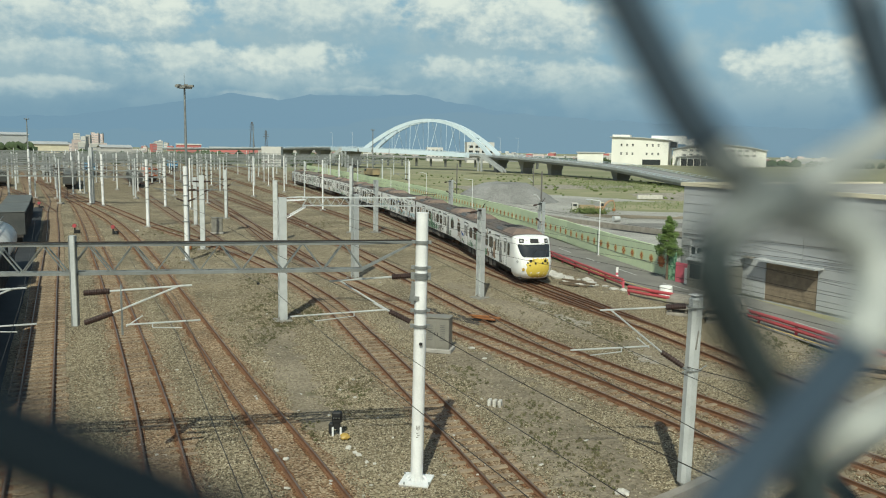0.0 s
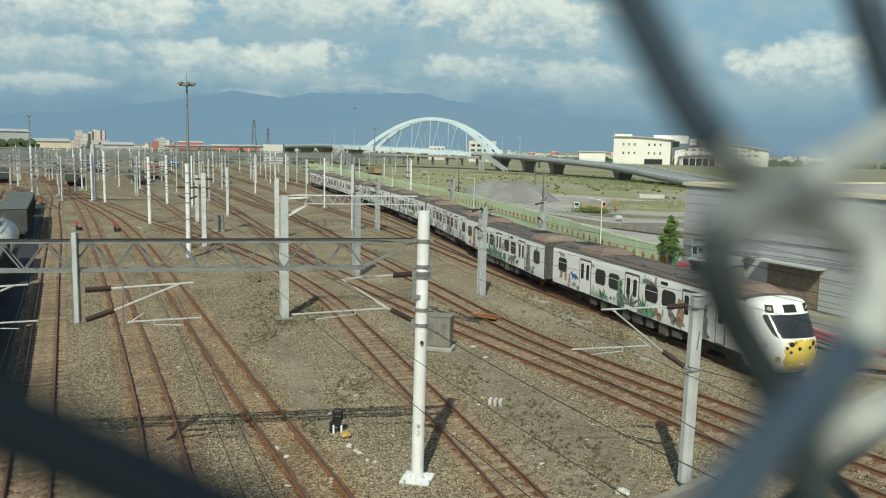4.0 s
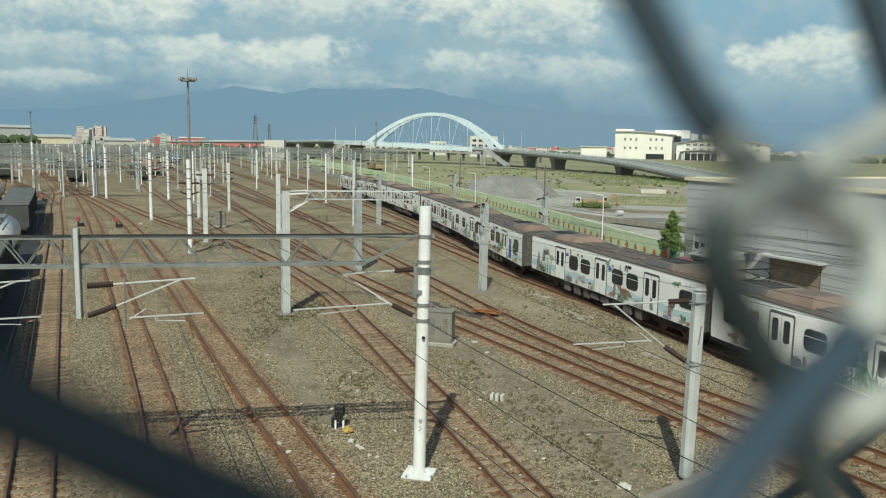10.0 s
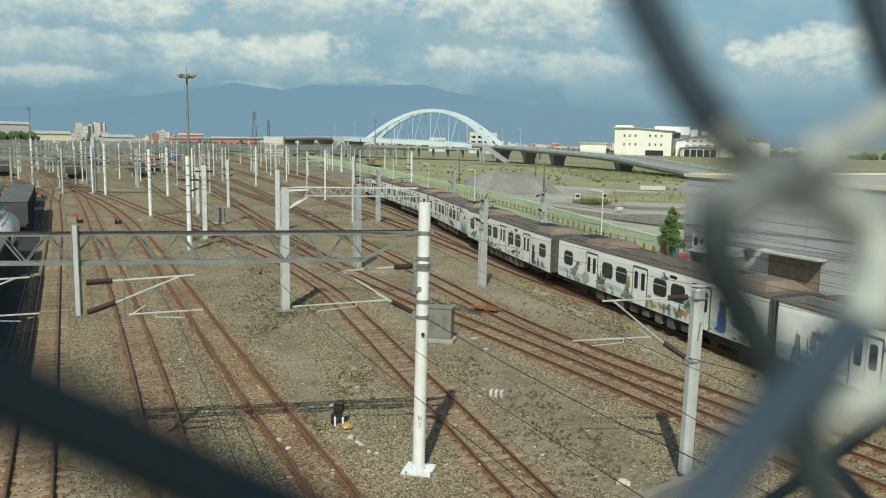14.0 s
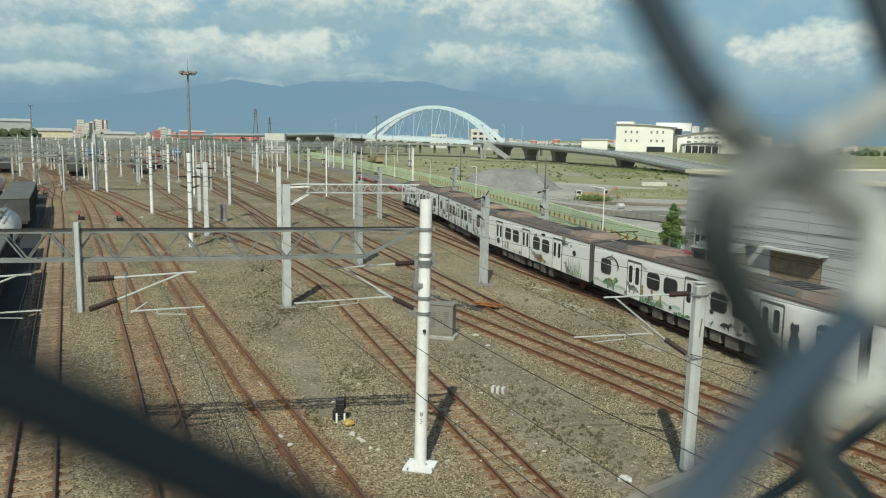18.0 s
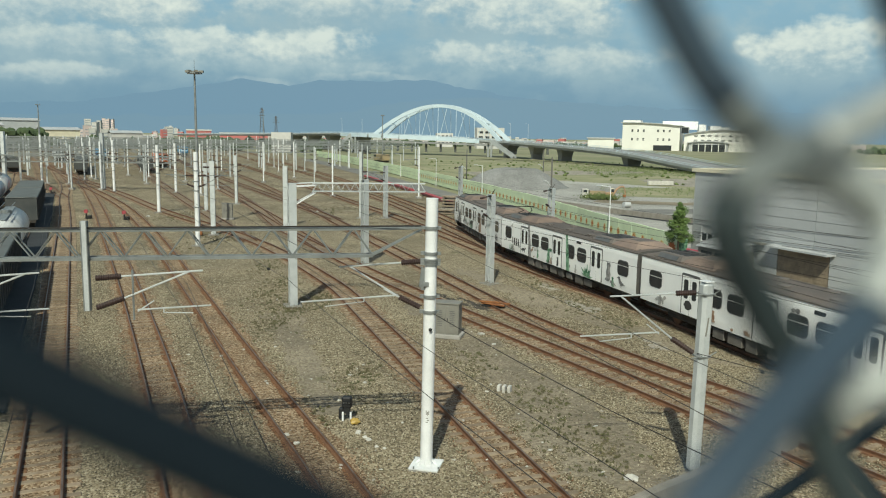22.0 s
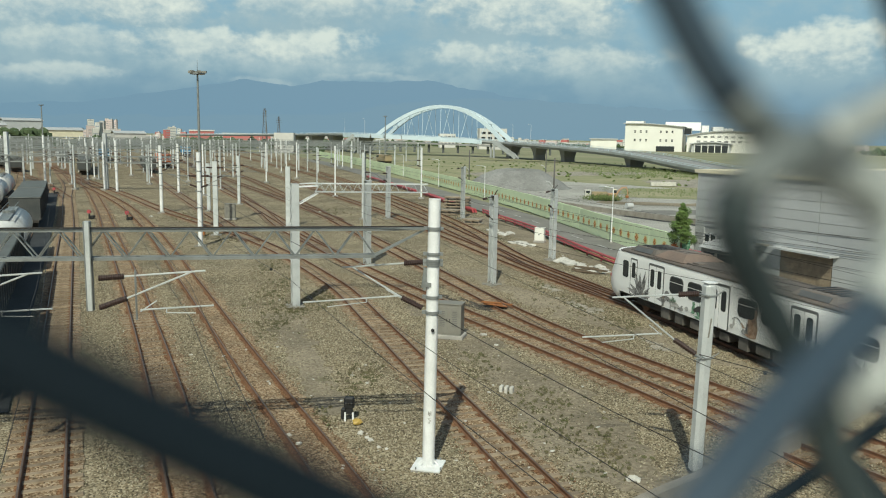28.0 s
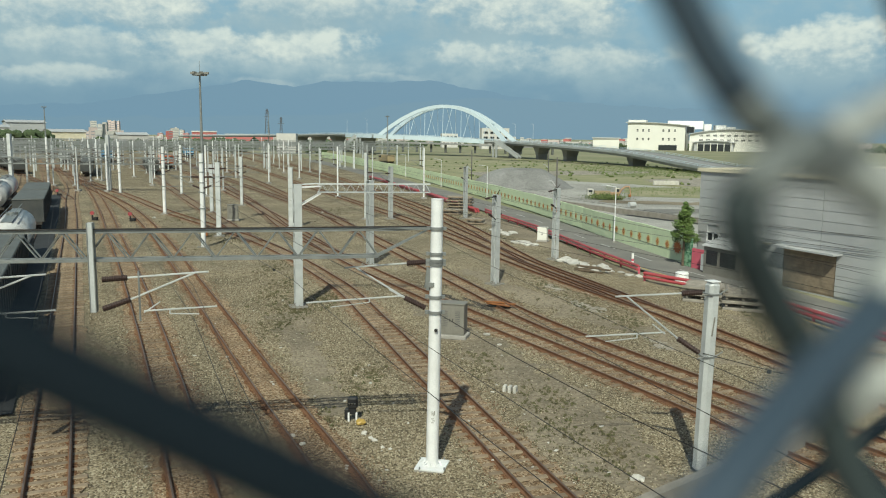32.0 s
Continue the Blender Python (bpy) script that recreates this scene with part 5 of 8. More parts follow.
ART = [
    # (figure, colour, place along the car, height, size), from the rear to the front
    [("upright", "art_brown", -9.4, 1.35, 0.7), ("upright", "art_brown", -8.7, 1.3, 0.62), ("upright", "art_brown", -8.1, 1.2, 0.55), ("animal", "art_blue", -7.4, 1.5, 0.75), ("reeds", "art_green", -4.5, 1.0, 0.7), ("leaves", "art_green", -3.4, 1.05, 0.7), ("spot", "art_black", -2.4, 1.15, 0.35), ("upright", "art_green", -1.3, 1.0, 1.3), ("leaves", "art_grey", -0.2, 1.2, 1.3), ("leaves", "art_green", 1.4, 0.98, 1.2), ("spot", "art_green", 2.2, 1.0, 1.1), ("spot", "art_brown", 3.0, 1.0, 0.8), ("animal", "art_grey", 4.3, 1.0, 1.3), ("upright", "art_brown", 5.0, 1.1, 1.2), ("spot", "art_grey", 2.2, 2.62, 0.5), ("upright", "art_grey", 7.0, 1.0, 1.4)],
    [("upright", "art_brown", -7.7, 1.0, 1.55), ("upright", "art_brown", -8.9, 1.0, 0.7), ("spot", "art_grey", -4.8, 1.0, 0.9), ("spot", "art_brown", -3.8, 1.0, 0.7), ("leaves", "art_green", -2.6, 1.0, 1.1), ("reeds", "art_green", -1.6, 1.0, 1.2), ("upright", "art_green", -1.3, 1.3, 1.1), ("leaves", "art_green", -0.5, 1.0, 1.1), ("leaves", "art_green", 0.5, 1.0, 1.0), ("spot", "art_green", 1.7, 0.98, 1.3), ("animal", "art_grey", 3.7, 1.0, 1.2), ("upright", "art_grey", 7.4, 1.0, 1.7), ("leaves", "art_green", 9.2, 2.5, 0.5), ("leaves", "art_pale", 1.1, 1.8, 0.9)],
    [("reeds", "art_green", -8.6, 1.0, 1.7), ("upright", "art_grey", -8.6, 1.7, 0.7), ("upright", "art_grey", -9.5, 1.5, 0.6), ("leaves", "art_grey", -8.2, 2.2, 0.7), ("animal", "art_pale", -7.3, 1.9, 0.7), ("leaves", "art_blue", -4.8, 2.55, 0.35), ("spot", "art_grey", -3.2, 2.72, 0.4), ("spot", "art_grey", -2.6, 2.72, 0.4), ("animal", "art_pale", -2.6, 1.2, 0.7), ("spot", "art_black", -1.3, 1.25, 0.35), ("leaves", "art_blue", 1.2, 2.5, 0.4), ("upright", "art_grey", 2.4, 2.72, 0.25), ("upright", "art_grey", 3.0, 2.72, 0.25), ("animal", "art_brown", 3.0, 1.15, 1.1), ("reeds", "art_grey", 2.6, 0.98, 0.5), ("reeds", "art_grey", 4.6, 0.98, 0.6), ("reeds", "art_blue", 7.6, 0.98, 0.5), ("animal", "art_grey", 8.0, 1.4, 0.8), ("upright", "art_grey", 6.0, 1.1, 0.6)],
    [("leaves", "art_grey", -9.4, 2.2, 0.7), ("animal", "art_grey", -8.2, 1.25, 1.3), ("spot", "art_pale", -6.6, 0.98, 1.5), ("leaves", "art_grey", -4.6, 1.3, 0.9), ("animal", "art_ochre", -4.4, 1.05, 0.4), ("animal", "art_ochre", -3.2, 1.2, 0.35), ("upright", "art_green", -1.4, 1.0, 0.95), ("upright", "art_ochre", -1.2, 1.7, 0.55), ("animal", "art_ochre", 1.4, 1.0, 0.9), ("animal", "art_ochre", 2.4, 1.1, 0.6), ("spot", "art_green", 3.0, 1.25, 0.5), ("animal", "art_blue", 2.6, 2.72, 0.5), ("animal", "art_ochre", 4.4, 1.1, 0.8), ("leaves", "art_green", 5.0, 1.6, 0.8), ("upright", "art_blue", 7.6, 1.1, 1.3), ("leaves", "art_grey", 9.0, 1.5, 0.9), ("leaves", "art_green", 8.6, 1.9, 0.5), ("animal", "art_ochre", 9.3, 1.05, 0.5)],
    [("curl", "art_black", -8.6, 2.35, 1.3), ("animal", "art_green", -8.6, 0.98, 1.2), ("spot", "art_ochre", -8.7, 1.3, 0.7), ("upright", "art_brown", -4.9, 1.2, 0.6), ("upright", "art_brown", -3.9, 1.2, 0.5), ("upright", "art_ochre", -3.0, 1.15, 0.45), ("pads", "art_green", -4.0, 1.05, 1.1), ("spot", "art_black", -2.0, 1.1, 0.4), ("pads", "art_green", -0.9, 1.0, 0.7), ("spot", "art_black", 1.6, 1.6, 0.5), ("animal", "art_black", 2.8, 1.1, 0.6), ("spot", "art_black", 4.2, 1.3, 0.5), ("upright", "art_black", 7.4, 1.05, 1.2), ("upright", "art_black", 8.4, 1.05, 0.5), ("leaves", "art_grey", 9.4, 1.1, 0.6), ("animal", "art_grey", -6.0, 1.2, 0.9)],
    [("spot", "art_black", -6.0, 1.2, 1.0), ("animal", "art_pale", -8.6, 1.05, 0.7), ("upright", "art_brown", -4.4, 1.1, 0.45), ("upright", "art_brown", -3.8, 1.1, 0.5), ("animal", "art_pale", 1.6, 1.2, 0.8), ("spot", "art_ochre", 3.0, 0.98, 1.2), ("animal", "art_brown", 2.2, 1.0, 0.8), ("animal", "art_grey", 7.6, 1.0, 0.9), ("reeds", "art_green", 8.7, 1.0, 1.3), ("reeds", "art_pale", 8.2, 1.0, 1.1), ("spot", "art_black", 8.6, 2.2, 0.75), ("spot", "art_grey", 1.8, 2.7, 0.4)],
    [("upright", "art_black", -7.9, 1.4, 0.5), ("upright", "art_black", -7.5, 1.4, 0.5), ("upright", "art_black", -7.1, 1.4, 0.5), ("upright", "art_grey", -8.3, 1.5, 0.45), ("spot", "art_grey", -9.7, 1.6, 0.4), ("reeds", "art_green", -8.6, 0.98, 0.5), ("animal", "art_black", -6.0, 1.1, 0.6), ("stripe", "art_grey", -4.6, 0.95, 2.3), ("reeds", "art_grey", -3.6, 1.5, 0.5), ("upright", "art_green", -1.4, 1.0, 0.9), ("spot", "art_green", -1.0, 1.8, 0.5), ("upright", "art_brown", -0.9, 0.98, 0.4), ("upright", "art_black", 0.2, 1.0, 0.55), ("stripe", "art_green", 2.0, 0.95, 2.3), ("leaves", "art_green", 4.6, 1.0, 0.9), ("upright", "art_grey", 7.5, 1.2, 1.0), ("animal", "art_grey", 9.1, 1.1, 0.8)],
    [("leaves", "art_grey", -7.4, 1.0, 1.6), ("animal", "art_grey", -5.0, 1.0, 1.1), ("animal", "art_pale", -4.0, 1.0, 0.8), ("animal", "art_black", -1.2, 1.1, 1.1), ("leaves", "art_green", -1.4, 1.0, 0.9), ("curl", "art_black", 1.4, 1.5, 0.5), ("upright", "art_brown", 2.6, 1.0, 1.3), ("leaves", "art_brown", 6.0, 1.0, 1.0), ("spot", "art_black", 5.0, 1.6, 0.5), ("leaves", "art_green", 7.2, 1.1, 0.6), ("upright", "art_grey", 8.0, 1.0, 1.4), ("spot", "art_black", 7.3, 1.0, 0.7), ("leaves", "art_grey", 9.2, 1.1, 0.8)],
]
TINT = {2: "train_blue", 3: "train_blue", 4: "train_green"}


def carriage(k, lead=0):
    """One car. x runs forwards; lead: 1 the front cab, -1 the rear cab, 0 none."""
    rg = random.Random(40 + k)
    label = "white commuter train carriage painted with animals and plants"
    if lead == 1:
        label = "leading train carriage with white cab and yellow face"
    elif lead == -1:
        label = "last train carriage with rounded white rear cab"
    car = thing("train_carriage", label, "train", group="carriages of the train")
    x0, x1 = -LEN / 2, LEN / 2
    if lead == 1:
        x1 = CAB_AT
    if lead == -1:
        x0 = -CAB_AT
    for s in (-1, 1):
        bm = B()
        extrude(bm, [(s * y, z) for y, z in SHELL], x0, x1)
        part("side_wall", bm, "train_white", car)
    bm = B()
    prof = [*CROWN, *[(-y, z) for y, z in reversed(CROWN[:-1])]]
    extrude(bm, prof, x0, x1)
    part("roof", bm, "train_roof", car, "sooty dark brown roof")
    bm = B()
    for s in (-1, 1):
        box(bm, ((x0 + x1) / 2, s * 1.405, 3.295), (x1 - x0, 0.05, 0.07))
    part("gutter", bm, "roof_unit", car)
    for x, on in ((x0, lead != -1), (x1, lead != 1)):
        if on:
            bm = B()
            full = [(-y, z) for y, z in reversed(SHELL)][:0] + [(y, z) for y, z in SHELL] + [(y, z) for y, z in CROWN[1:]] + [(-y, z) for y, z in reversed(CROWN[:-1])] + [(-y, z) for y, z in reversed(SHELL[:-1])]
            bm.faces.new([bm.verts.new((x, y, z)) for y, z in full])
            part("end_wall", bm, "gangway", car)
    bm = B()
    extrude(bm, [(-1.38, 0.93), (1.38, 0.93)], x0, x1)
    box(bm, (0, 0, 0.8), (x1 - x0 - 0.4, 2.3, 0.25))
    part("underframe", bm, "under", car)
    if lead != 1:
        bm = B()
        for i in range(5):
            box(bm, (LEN / 2 + 0.05 + i * 0.1, 0, 2.15), (0.05, 2.55 + 0.08 * (i % 2), 2.3), bevel=0.02)
        box(bm, (LEN / 2 + 0.25, 0, 2.15), (0.5, 2.45, 2.2))
        part("gangway_bellows", bm, "gangway", car, "dark folded bellows between carriages")
    # doors, windows, frames on both sides
    for s in (-1, 1):
        y = s * HALF_W
        for d in DOORS:
            dx = d
            door = None
            bm = B()
            rounded(bm, dx, 1.98, 1.52, 2.08, y, 0.12, 0.012)
            door = part("door", bm, "dark_trim", car, "sliding door in a dark grey surround")
            for e in (-1, 1):
                bm = B()
                rounded(bm, dx + e * 0.345, 1.93, 0.66, 1.94, y, 0.05, 0.022)
                part("door_leaf", bm, "train_white", door, "white door leaf")
                bm = B()
                rounded(bm, dx + e * 0.345, 2.25, 0.36, 0.95, y, 0.12, 0.03)
                part("door_window", bm, "window_dark", door)
        wins = [w for w in WINDOWS if not (lead and w * lead > 8) and not (k == 5 and w > 8) and not (k == 2 and w < -8)]
        for wx in wins:
            bm = B()
            rounded(bm, wx, 2.24, 1.22, 0.90, y, 0.26, 0.014)
            win = part("window", bm, "dark_trim", car, "dark-framed side window")
            bm = B()
            rounded(bm, wx, 2.24, 1.14, 0.82, y, 0.23, 0.022)
            part("pane", bm, "window_dark", win)
            if rg.random() < 0.6:
                bm = B()
                box(bm, (wx, y + s * 0.024, 2.38), (1.2, 0.012, 0.035))
                part("sash_bar", bm, "door_grey", win)
        if lead:
            bm = B()
            rounded(bm, lead * 7.75, 1.98, 0.72, 2.05, y, 0.08, 0.014)
            cd = part("cab_door", bm, "dark_trim", car)
            bm = B()
            rounded(bm, lead * 7.75, 1.96, 0.60, 1.92, y, 0.06, 0.022)
            part("door_leaf", bm, "train_white", cd)
            bm = B()
            rounded(bm, lead * 7.75, 2.35, 0.36, 0.85, y, 0.1, 0.03)
            part("door_window", bm, "window_dark", cd)
            bm = B()
            rounded(bm, lead * 8.65, 2.3, 0.6, 0.95, y, 0.14, 0.014)
            part("cab_window", bm, "window_dark", car)
        bm = B()
        rounded(bm, 3.1, 2.98, 0.6, 0.16, y, 0.03, 0.012)
        part("route_display", bm, "black", car, "dark route display")
        # painted figures, one mesh a figure
        for fig, col, fx, fz, size in ART[k]:
            fx *= 0.93
            if lead and fx * lead > 7.0:
                continue
            bm = B()
            graphic(bm, fig, fx, fz, size, y, rg)
            part({"leaves": "plant_graphic", "animal": "animal_graphic", "upright": "animal_graphic", "spot": "round_graphic", "reeds": "plant_graphic", "pads": "plant_graphic", "stripe": "stripe_graphic", "curl": "curl_graphic"}[fig], bm, col, car)
        for i in range((34, 30, 44, 40, 26, 16, 20, 34)[k] if s < 0 else 8):
            fx = rg.uniform(-8.9, 8.9)
            if min(abs(fx - d) for d in DOORS) < 0.8 or (lead and fx * lead > 7):
                continue
            bm = B()
            graphic(bm, rg.choice(("spot", "animal", "leaves", "upright")), fx, rg.choice((0.98, 1.0, 1.05, 1.15, 1.3, 2.7)), rg.uniform(0.25, 0.62), y, rg)
            part("small_graphic", bm, rg.choice(("art_pale", "art_grey", "art_pale", "art_grey", "art_brown", "art_green")), car)
        if k in TINT:
            bm = B()
            lo, hi = (x0 + 0.05, x1 - 0.05) if k < 4 else (x0 + 0.05, -1.0)
            top = {2: 1.62, 3: 1.5}.get(k, 1.36)
            n = 24
            a = [bm.verts.new((lo + (hi - lo) * i / n, s * 1.4345, top + 0.07 * math.sin(i * 1.7))) for i in range(n + 1)]
            b = [bm.verts.new((lo + (hi - lo) * i / n, s * 1.434, 1.24)) for i in range(n + 1)]
            for i in range(n):
                bm.faces.new((a[i], a[i + 1], b[i + 1], b[i]))
            part("colour_band", bm, TINT[k], car, "pale tinted band along the lower side")
    # roof gear
    for ux in (-6.8, 6.8) if not lead else (-6.8 * lead, 6.1 * lead):
        # a grilled half towards the rear, a hipped half towards the front
        unit = part("air_conditioner", hipped(ux - 1.25, 1.25, 1.18, 1.0, 0.92, 3.34, 3.66), "roof_unit", car, "low grilled half of the roof air conditioner")
        for sy_ in (-1, 1):
            bm = B()
            box(bm, (ux - 1.25, sy_ * 1.10, 3.52), (1.7, 0.03, 0.26), rot=Matrix.Rotation(sy_ * 0.62, 4, "X"))
            part("grille", bm, "dark_trim", unit, "dark side grille")
        bm = B()
        for i in range(5):
            box(bm, (ux - 2.05 + i * 0.4, 0, 3.667), (0.22, 1.3, 0.02))
        part("top_grille", bm, "black", unit)
        hood = part("air_conditioner_hood", hipped(ux + 1.35, 1.35, 1.22, 0.82, 0.72, 3.34, 3.76), "roof_hood", car, "tan hipped hood of the air conditioner")
        bm = B()
        box(bm, (ux + 1.35, 0, 3.765), (1.0, 0.9, 0.02))
        part("hood_plate", bm, "roof_unit", hood)
    bm = B()
    for i in range(5):
        box(bm, (-3 + i * 1.5, 0.55 if i % 2 else -0.55, 3.46), (0.5, 0.4, 0.08), bevel=0.02)
    for s in (-1, 1):
        rod(bm, (x0 + 0.5, s * 0.95, 3.43), (x1 - 0.5, s * 0.95, 3.43), 0.03, seg=5)
    part("roof_conduit", bm, "roof_unit", car)
    if k in (1, 4, 6):
        pan = part("pantograph", rod(B(), (-9.3, -0.6, 3.6), (-9.3, 0.6, 3.6), 0.05, seg=5), "wire", car, "half-raised dark pantograph")
        for s in (-0.5, 0.5):
            part("lower_arm", rod(B(), (-9.3, s, 3.6), (-8.3, s * 0.7, 3.95), 0.03, seg=5), "wire", pan)
            part("upper_arm", rod(B(), (-8.3, s * 0.7, 3.95), (-9.2, s * 1.2, 4.15), 0.025, seg=5), "wire", pan)
        part("collector", rod(B(), (-9.2, -0.9, 4.15), (-9.2, 0.9, 4.15), 0.035, seg=5), "wire", pan)
        bm = B()
        for px in (-9.6, -8.6):
            for s in (-0.5, 0.5):
                rod(bm, (px, s, 3.40), (px, s, 3.62), 0.07, 0.05, seg=7)
        part("roof_insulators", bm, "tank", car)
    # bogies and boxes below
    for bx in (-6.6, 6.6):
        bm = B()
        for s in (-1, 1):
            box(bm, (bx, s * 1.0, 0.55), (2.6, 0.14, 0.22), bevel=0.04)
            box(bm, (bx, s * 1.02, 0.72), (0.7, 0.3, 0.22), bevel=0.04)
        box(bm, (bx, 0, 0.58), (0.6, 2.0, 0.25))
        bog = part("bogie", bm, "under", car, "dark bogie frame")
        for wx in (-1.05, 1.05):
            bm = B()
            for s in (-1, 1):
                rod(bm, (bx + wx, s * 0.50, 0.43), (bx + wx, s * 0.64, 0.43), 0.43, seg=18)
            rod(bm, (bx + wx, -0.9, 0.43), (bx + wx, 0.9, 0.43), 0.07, seg=8)
            part("wheelset", bm, "rail", bog, "rusty steel wheelset")
    for i in range(8):
        bx = -4.6 + i * 1.25
        for s in (-1, 1):
            bm = B()
            box(bm, (bx + rg.uniform(-0.1, 0.1), s * 0.95, 0.58), (rg.uniform(0.6, 1.05), 0.7, rg.uniform(0.35, 0.6)), bevel=0.03)
            part("equipment_box", bm, "under_box", car)
    # cab
    if lead:
        cab(car, lead)
    return car


def hipped(x, hx, hy, tx, ty, z0, z1):
    """A low box whose four sides lean inwards."""
    bm = B()
    rings = [[bm.verts.new((x + a * w, b * d, z)) for a, b in ((-1, -1), (1, -1), (1, 1), (-1, 1))] for w, d, z in ((hx, hy, z0), (hx, hy, z0 + 0.07), (tx, ty, z1))]
    for r0, r1 in zip(rings, rings[1:]):
        for i in range(4):
            bm.faces.new((r0[i], r0[(i + 1) % 4], r1[(i + 1) % 4], r1[i]))
    bm.faces.new(rings[-1])
    return bm


def cab(car, lead):
    """Rounded cab end, squarish in plan, leaning back from the foot of the windscreen."""
    base = CAB_AT
    zs_w = [0.40, 0.6, 0.92, 1.25, 2.95, 3.28, 3.345, 3.40, 3.44, 3.45]
    ws = [1.16, 1.32, 1.40, 1.43, 1.43, 1.38, 1.24, 0.98, 0.5, 0.05]
    zs_l = [0.40, 0.6, 0.9, 1.3, 1.7, 2.0, 2.4, 2.9, 3.2, 3.33, 3.40, 3.44, 3.45]
    ls = [1.45, 1.78, 1.95, 2.02, 1.97, 1.84, 1.52, 1.16, 1.0, 0.78, 0.42, 0.15, 0.05]

    def skin(phi, z, out=0.0):
        hw, ln = float(np.interp(z, zs_w, ws)) + out, float(np.interp(z, zs_l, ls)) + out
        c, s = math.cos(phi), math.sin(phi)
        return Vector((lead * (base + ln * abs(c) ** 0.80), hw * math.copysign(abs(s) ** 0.68, s), z))

    def sheet(zlist, philist, out):
        bm = B()
        grid = [[bm.verts.new(skin(p, z, out)) for p in philist] for z in zlist]
        for r0, r1 in zip(grid, grid[1:]):
            for i in range(len(philist) - 1):
                bm.faces.new((r0[i], r0[i + 1], r1[i + 1], r1[i]))
        bmesh.ops.recalc_face_normals(bm, faces=bm.faces)
        return bm

    full = [radians(-90 + 180 * i / 28) for i in range(29)]
    part("cab_shell", sheet([0.40, 0.5, 0.65, 0.85, 1.0, 1.3, 1.6, 1.85, 2.0, 2.25, 2.5, 2.75, 3.0, 3.13, 3.25, 3.31], full, 0.0), "train_white", car, "smooth white moulded cab", smooth=True)
    part("cab_roof", sheet([3.31, 3.345, 3.375, 3.40, 3.42, 3.44, 3.45], full, 0.0), "train_white", car, "white cab brow over the lamps", smooth=True)
    bm = B()
    grid = [[bm.verts.new(skin(radians(-h + 2 * h * i / 16), z, 0.014)) for i in range(17)] for z, h in ((1.98, 32), (2.05, 38), (2.2, 42), (2.45, 46), (2.7, 50), (2.8, 50), (2.85, 46))]
    for r0, r1 in zip(grid, grid[1:]):
        for i in range(16):
            bm.faces.new((r0[i], r0[i + 1], r1[i + 1], r1[i]))
    bmesh.ops.recalc_face_normals(bm, faces=bm.faces)
    part("windscreen", bm, "window_dark", car, "wide dark raked windscreen", smooth=True)
    for ph in (-12, 16):
        bm = B()
        bar(bm, skin(radians(ph), 2.02, 0.03), skin(radians(ph + 14), 2.55, 0.03), 0.025)
        part("wiper", bm, "black", car)
    for ph, nm in ((-33, "head_lamp"), (0, "destination_box"), (33, "head_lamp")):
        pod = part(nm, sheet([2.93, 2.97, 3.05, 3.15, 3.21, 3.24], [radians(ph + d * (1 if ph else 0.7)) for d in (-9, -7, -4, 0, 4, 7, 9)], 0.02), "black", car, smooth=True)
        if ph:
            q, e = skin(radians(ph), 3.08, 0.02), skin(radians(ph), 3.08, 0.045)
            bm = B()
            rod(bm, q, e, 0.10, seg=12)
            part("lamp_lens", bm, "tank", pod)
    if lead == 1:
        bm = B()
        zl = [0.50, 0.62, 0.8, 1.05, 1.3, 1.5, 1.66, 1.78, 1.9]
        edge = [(-8, 18), (-16, 26), (-22, 32), (-26, 34), (-22, 32), (-26, 34), (-14, 27), (-21, 29), (-6, 16)]
        grid = [[bm.verts.new(skin(radians(a + (b - a) * i / 14), z + 0.05 * math.sin(i * 1.9), 0.012)) for i in range(15)] for z, (a, b) in zip(zl, edge)]
        for r0, r1 in zip(grid, grid[1:]):
            for i in range(14):
                bm.faces.new((r0[i], r0[i + 1], r1[i + 1], r1[i]))
        part("face_paint", bm, "yellow_paint", car, "yellow painted face with a petal edge", smooth=True)
        for ph, z, r, mat in ((-12, 1.74, 0.11, "black"), (16, 1.74, 0.12, "black"), (-2, 1.56, 0.08, "black"), (8, 1.58, 0.08, "black"), (-20, 1.60, 0.07, "black"), (23, 1.58, 0.07, "black"), (-14, 1.42, 0.06, "black"), (-34, 1.1, 0.12, "art_ochre"), (-56, 1.62, 0.10, "tank"), (50, 1.62, 0.10, "tank")):
            q, e = skin(radians(ph), z, 0.012), skin(radians(ph), z, 0.035)
            bm = B()
            rod(bm, q, e, r, seg=12)
            part("painted_spot" if mat != "tank" else "marker_lamp", bm, mat, car)
    else:
        for ph in (-50, 50):
            q, e = skin(radians(ph), 1.6, 0.012), skin(radians(ph), 1.6, 0.035)
            bm = B()
            rod(bm, q, e, 0.1, seg=12)
            part("tail_lamp", bm, "red_paint", car, "red tail lamp")
    bm = B()
    box(bm, (lead * (LEN / 2 - 0.05), 0, 0.36), (0.9, 2.1, 0.3), bevel=0.1)
    rod(bm, (lead * (LEN / 2 + 0.2), 0, 0.5), (lead * (LEN / 2 + 0.65), 0, 0.5), 0.11, seg=8)
    part("plough", bm, "under", car, "dark plough below the cab")


CARS = [carriage(k, 1 if k == 0 else (-1 if k == 7 else 0)) for k in range(8)]


# ---- the chain-link fence right before the lens ----
EYE28 = Vector((0.0, 0.0, 9.563))
VIEW28 = pose(0, 0, 9.563, 81.883, -0.928, 0.135).to_3x3()


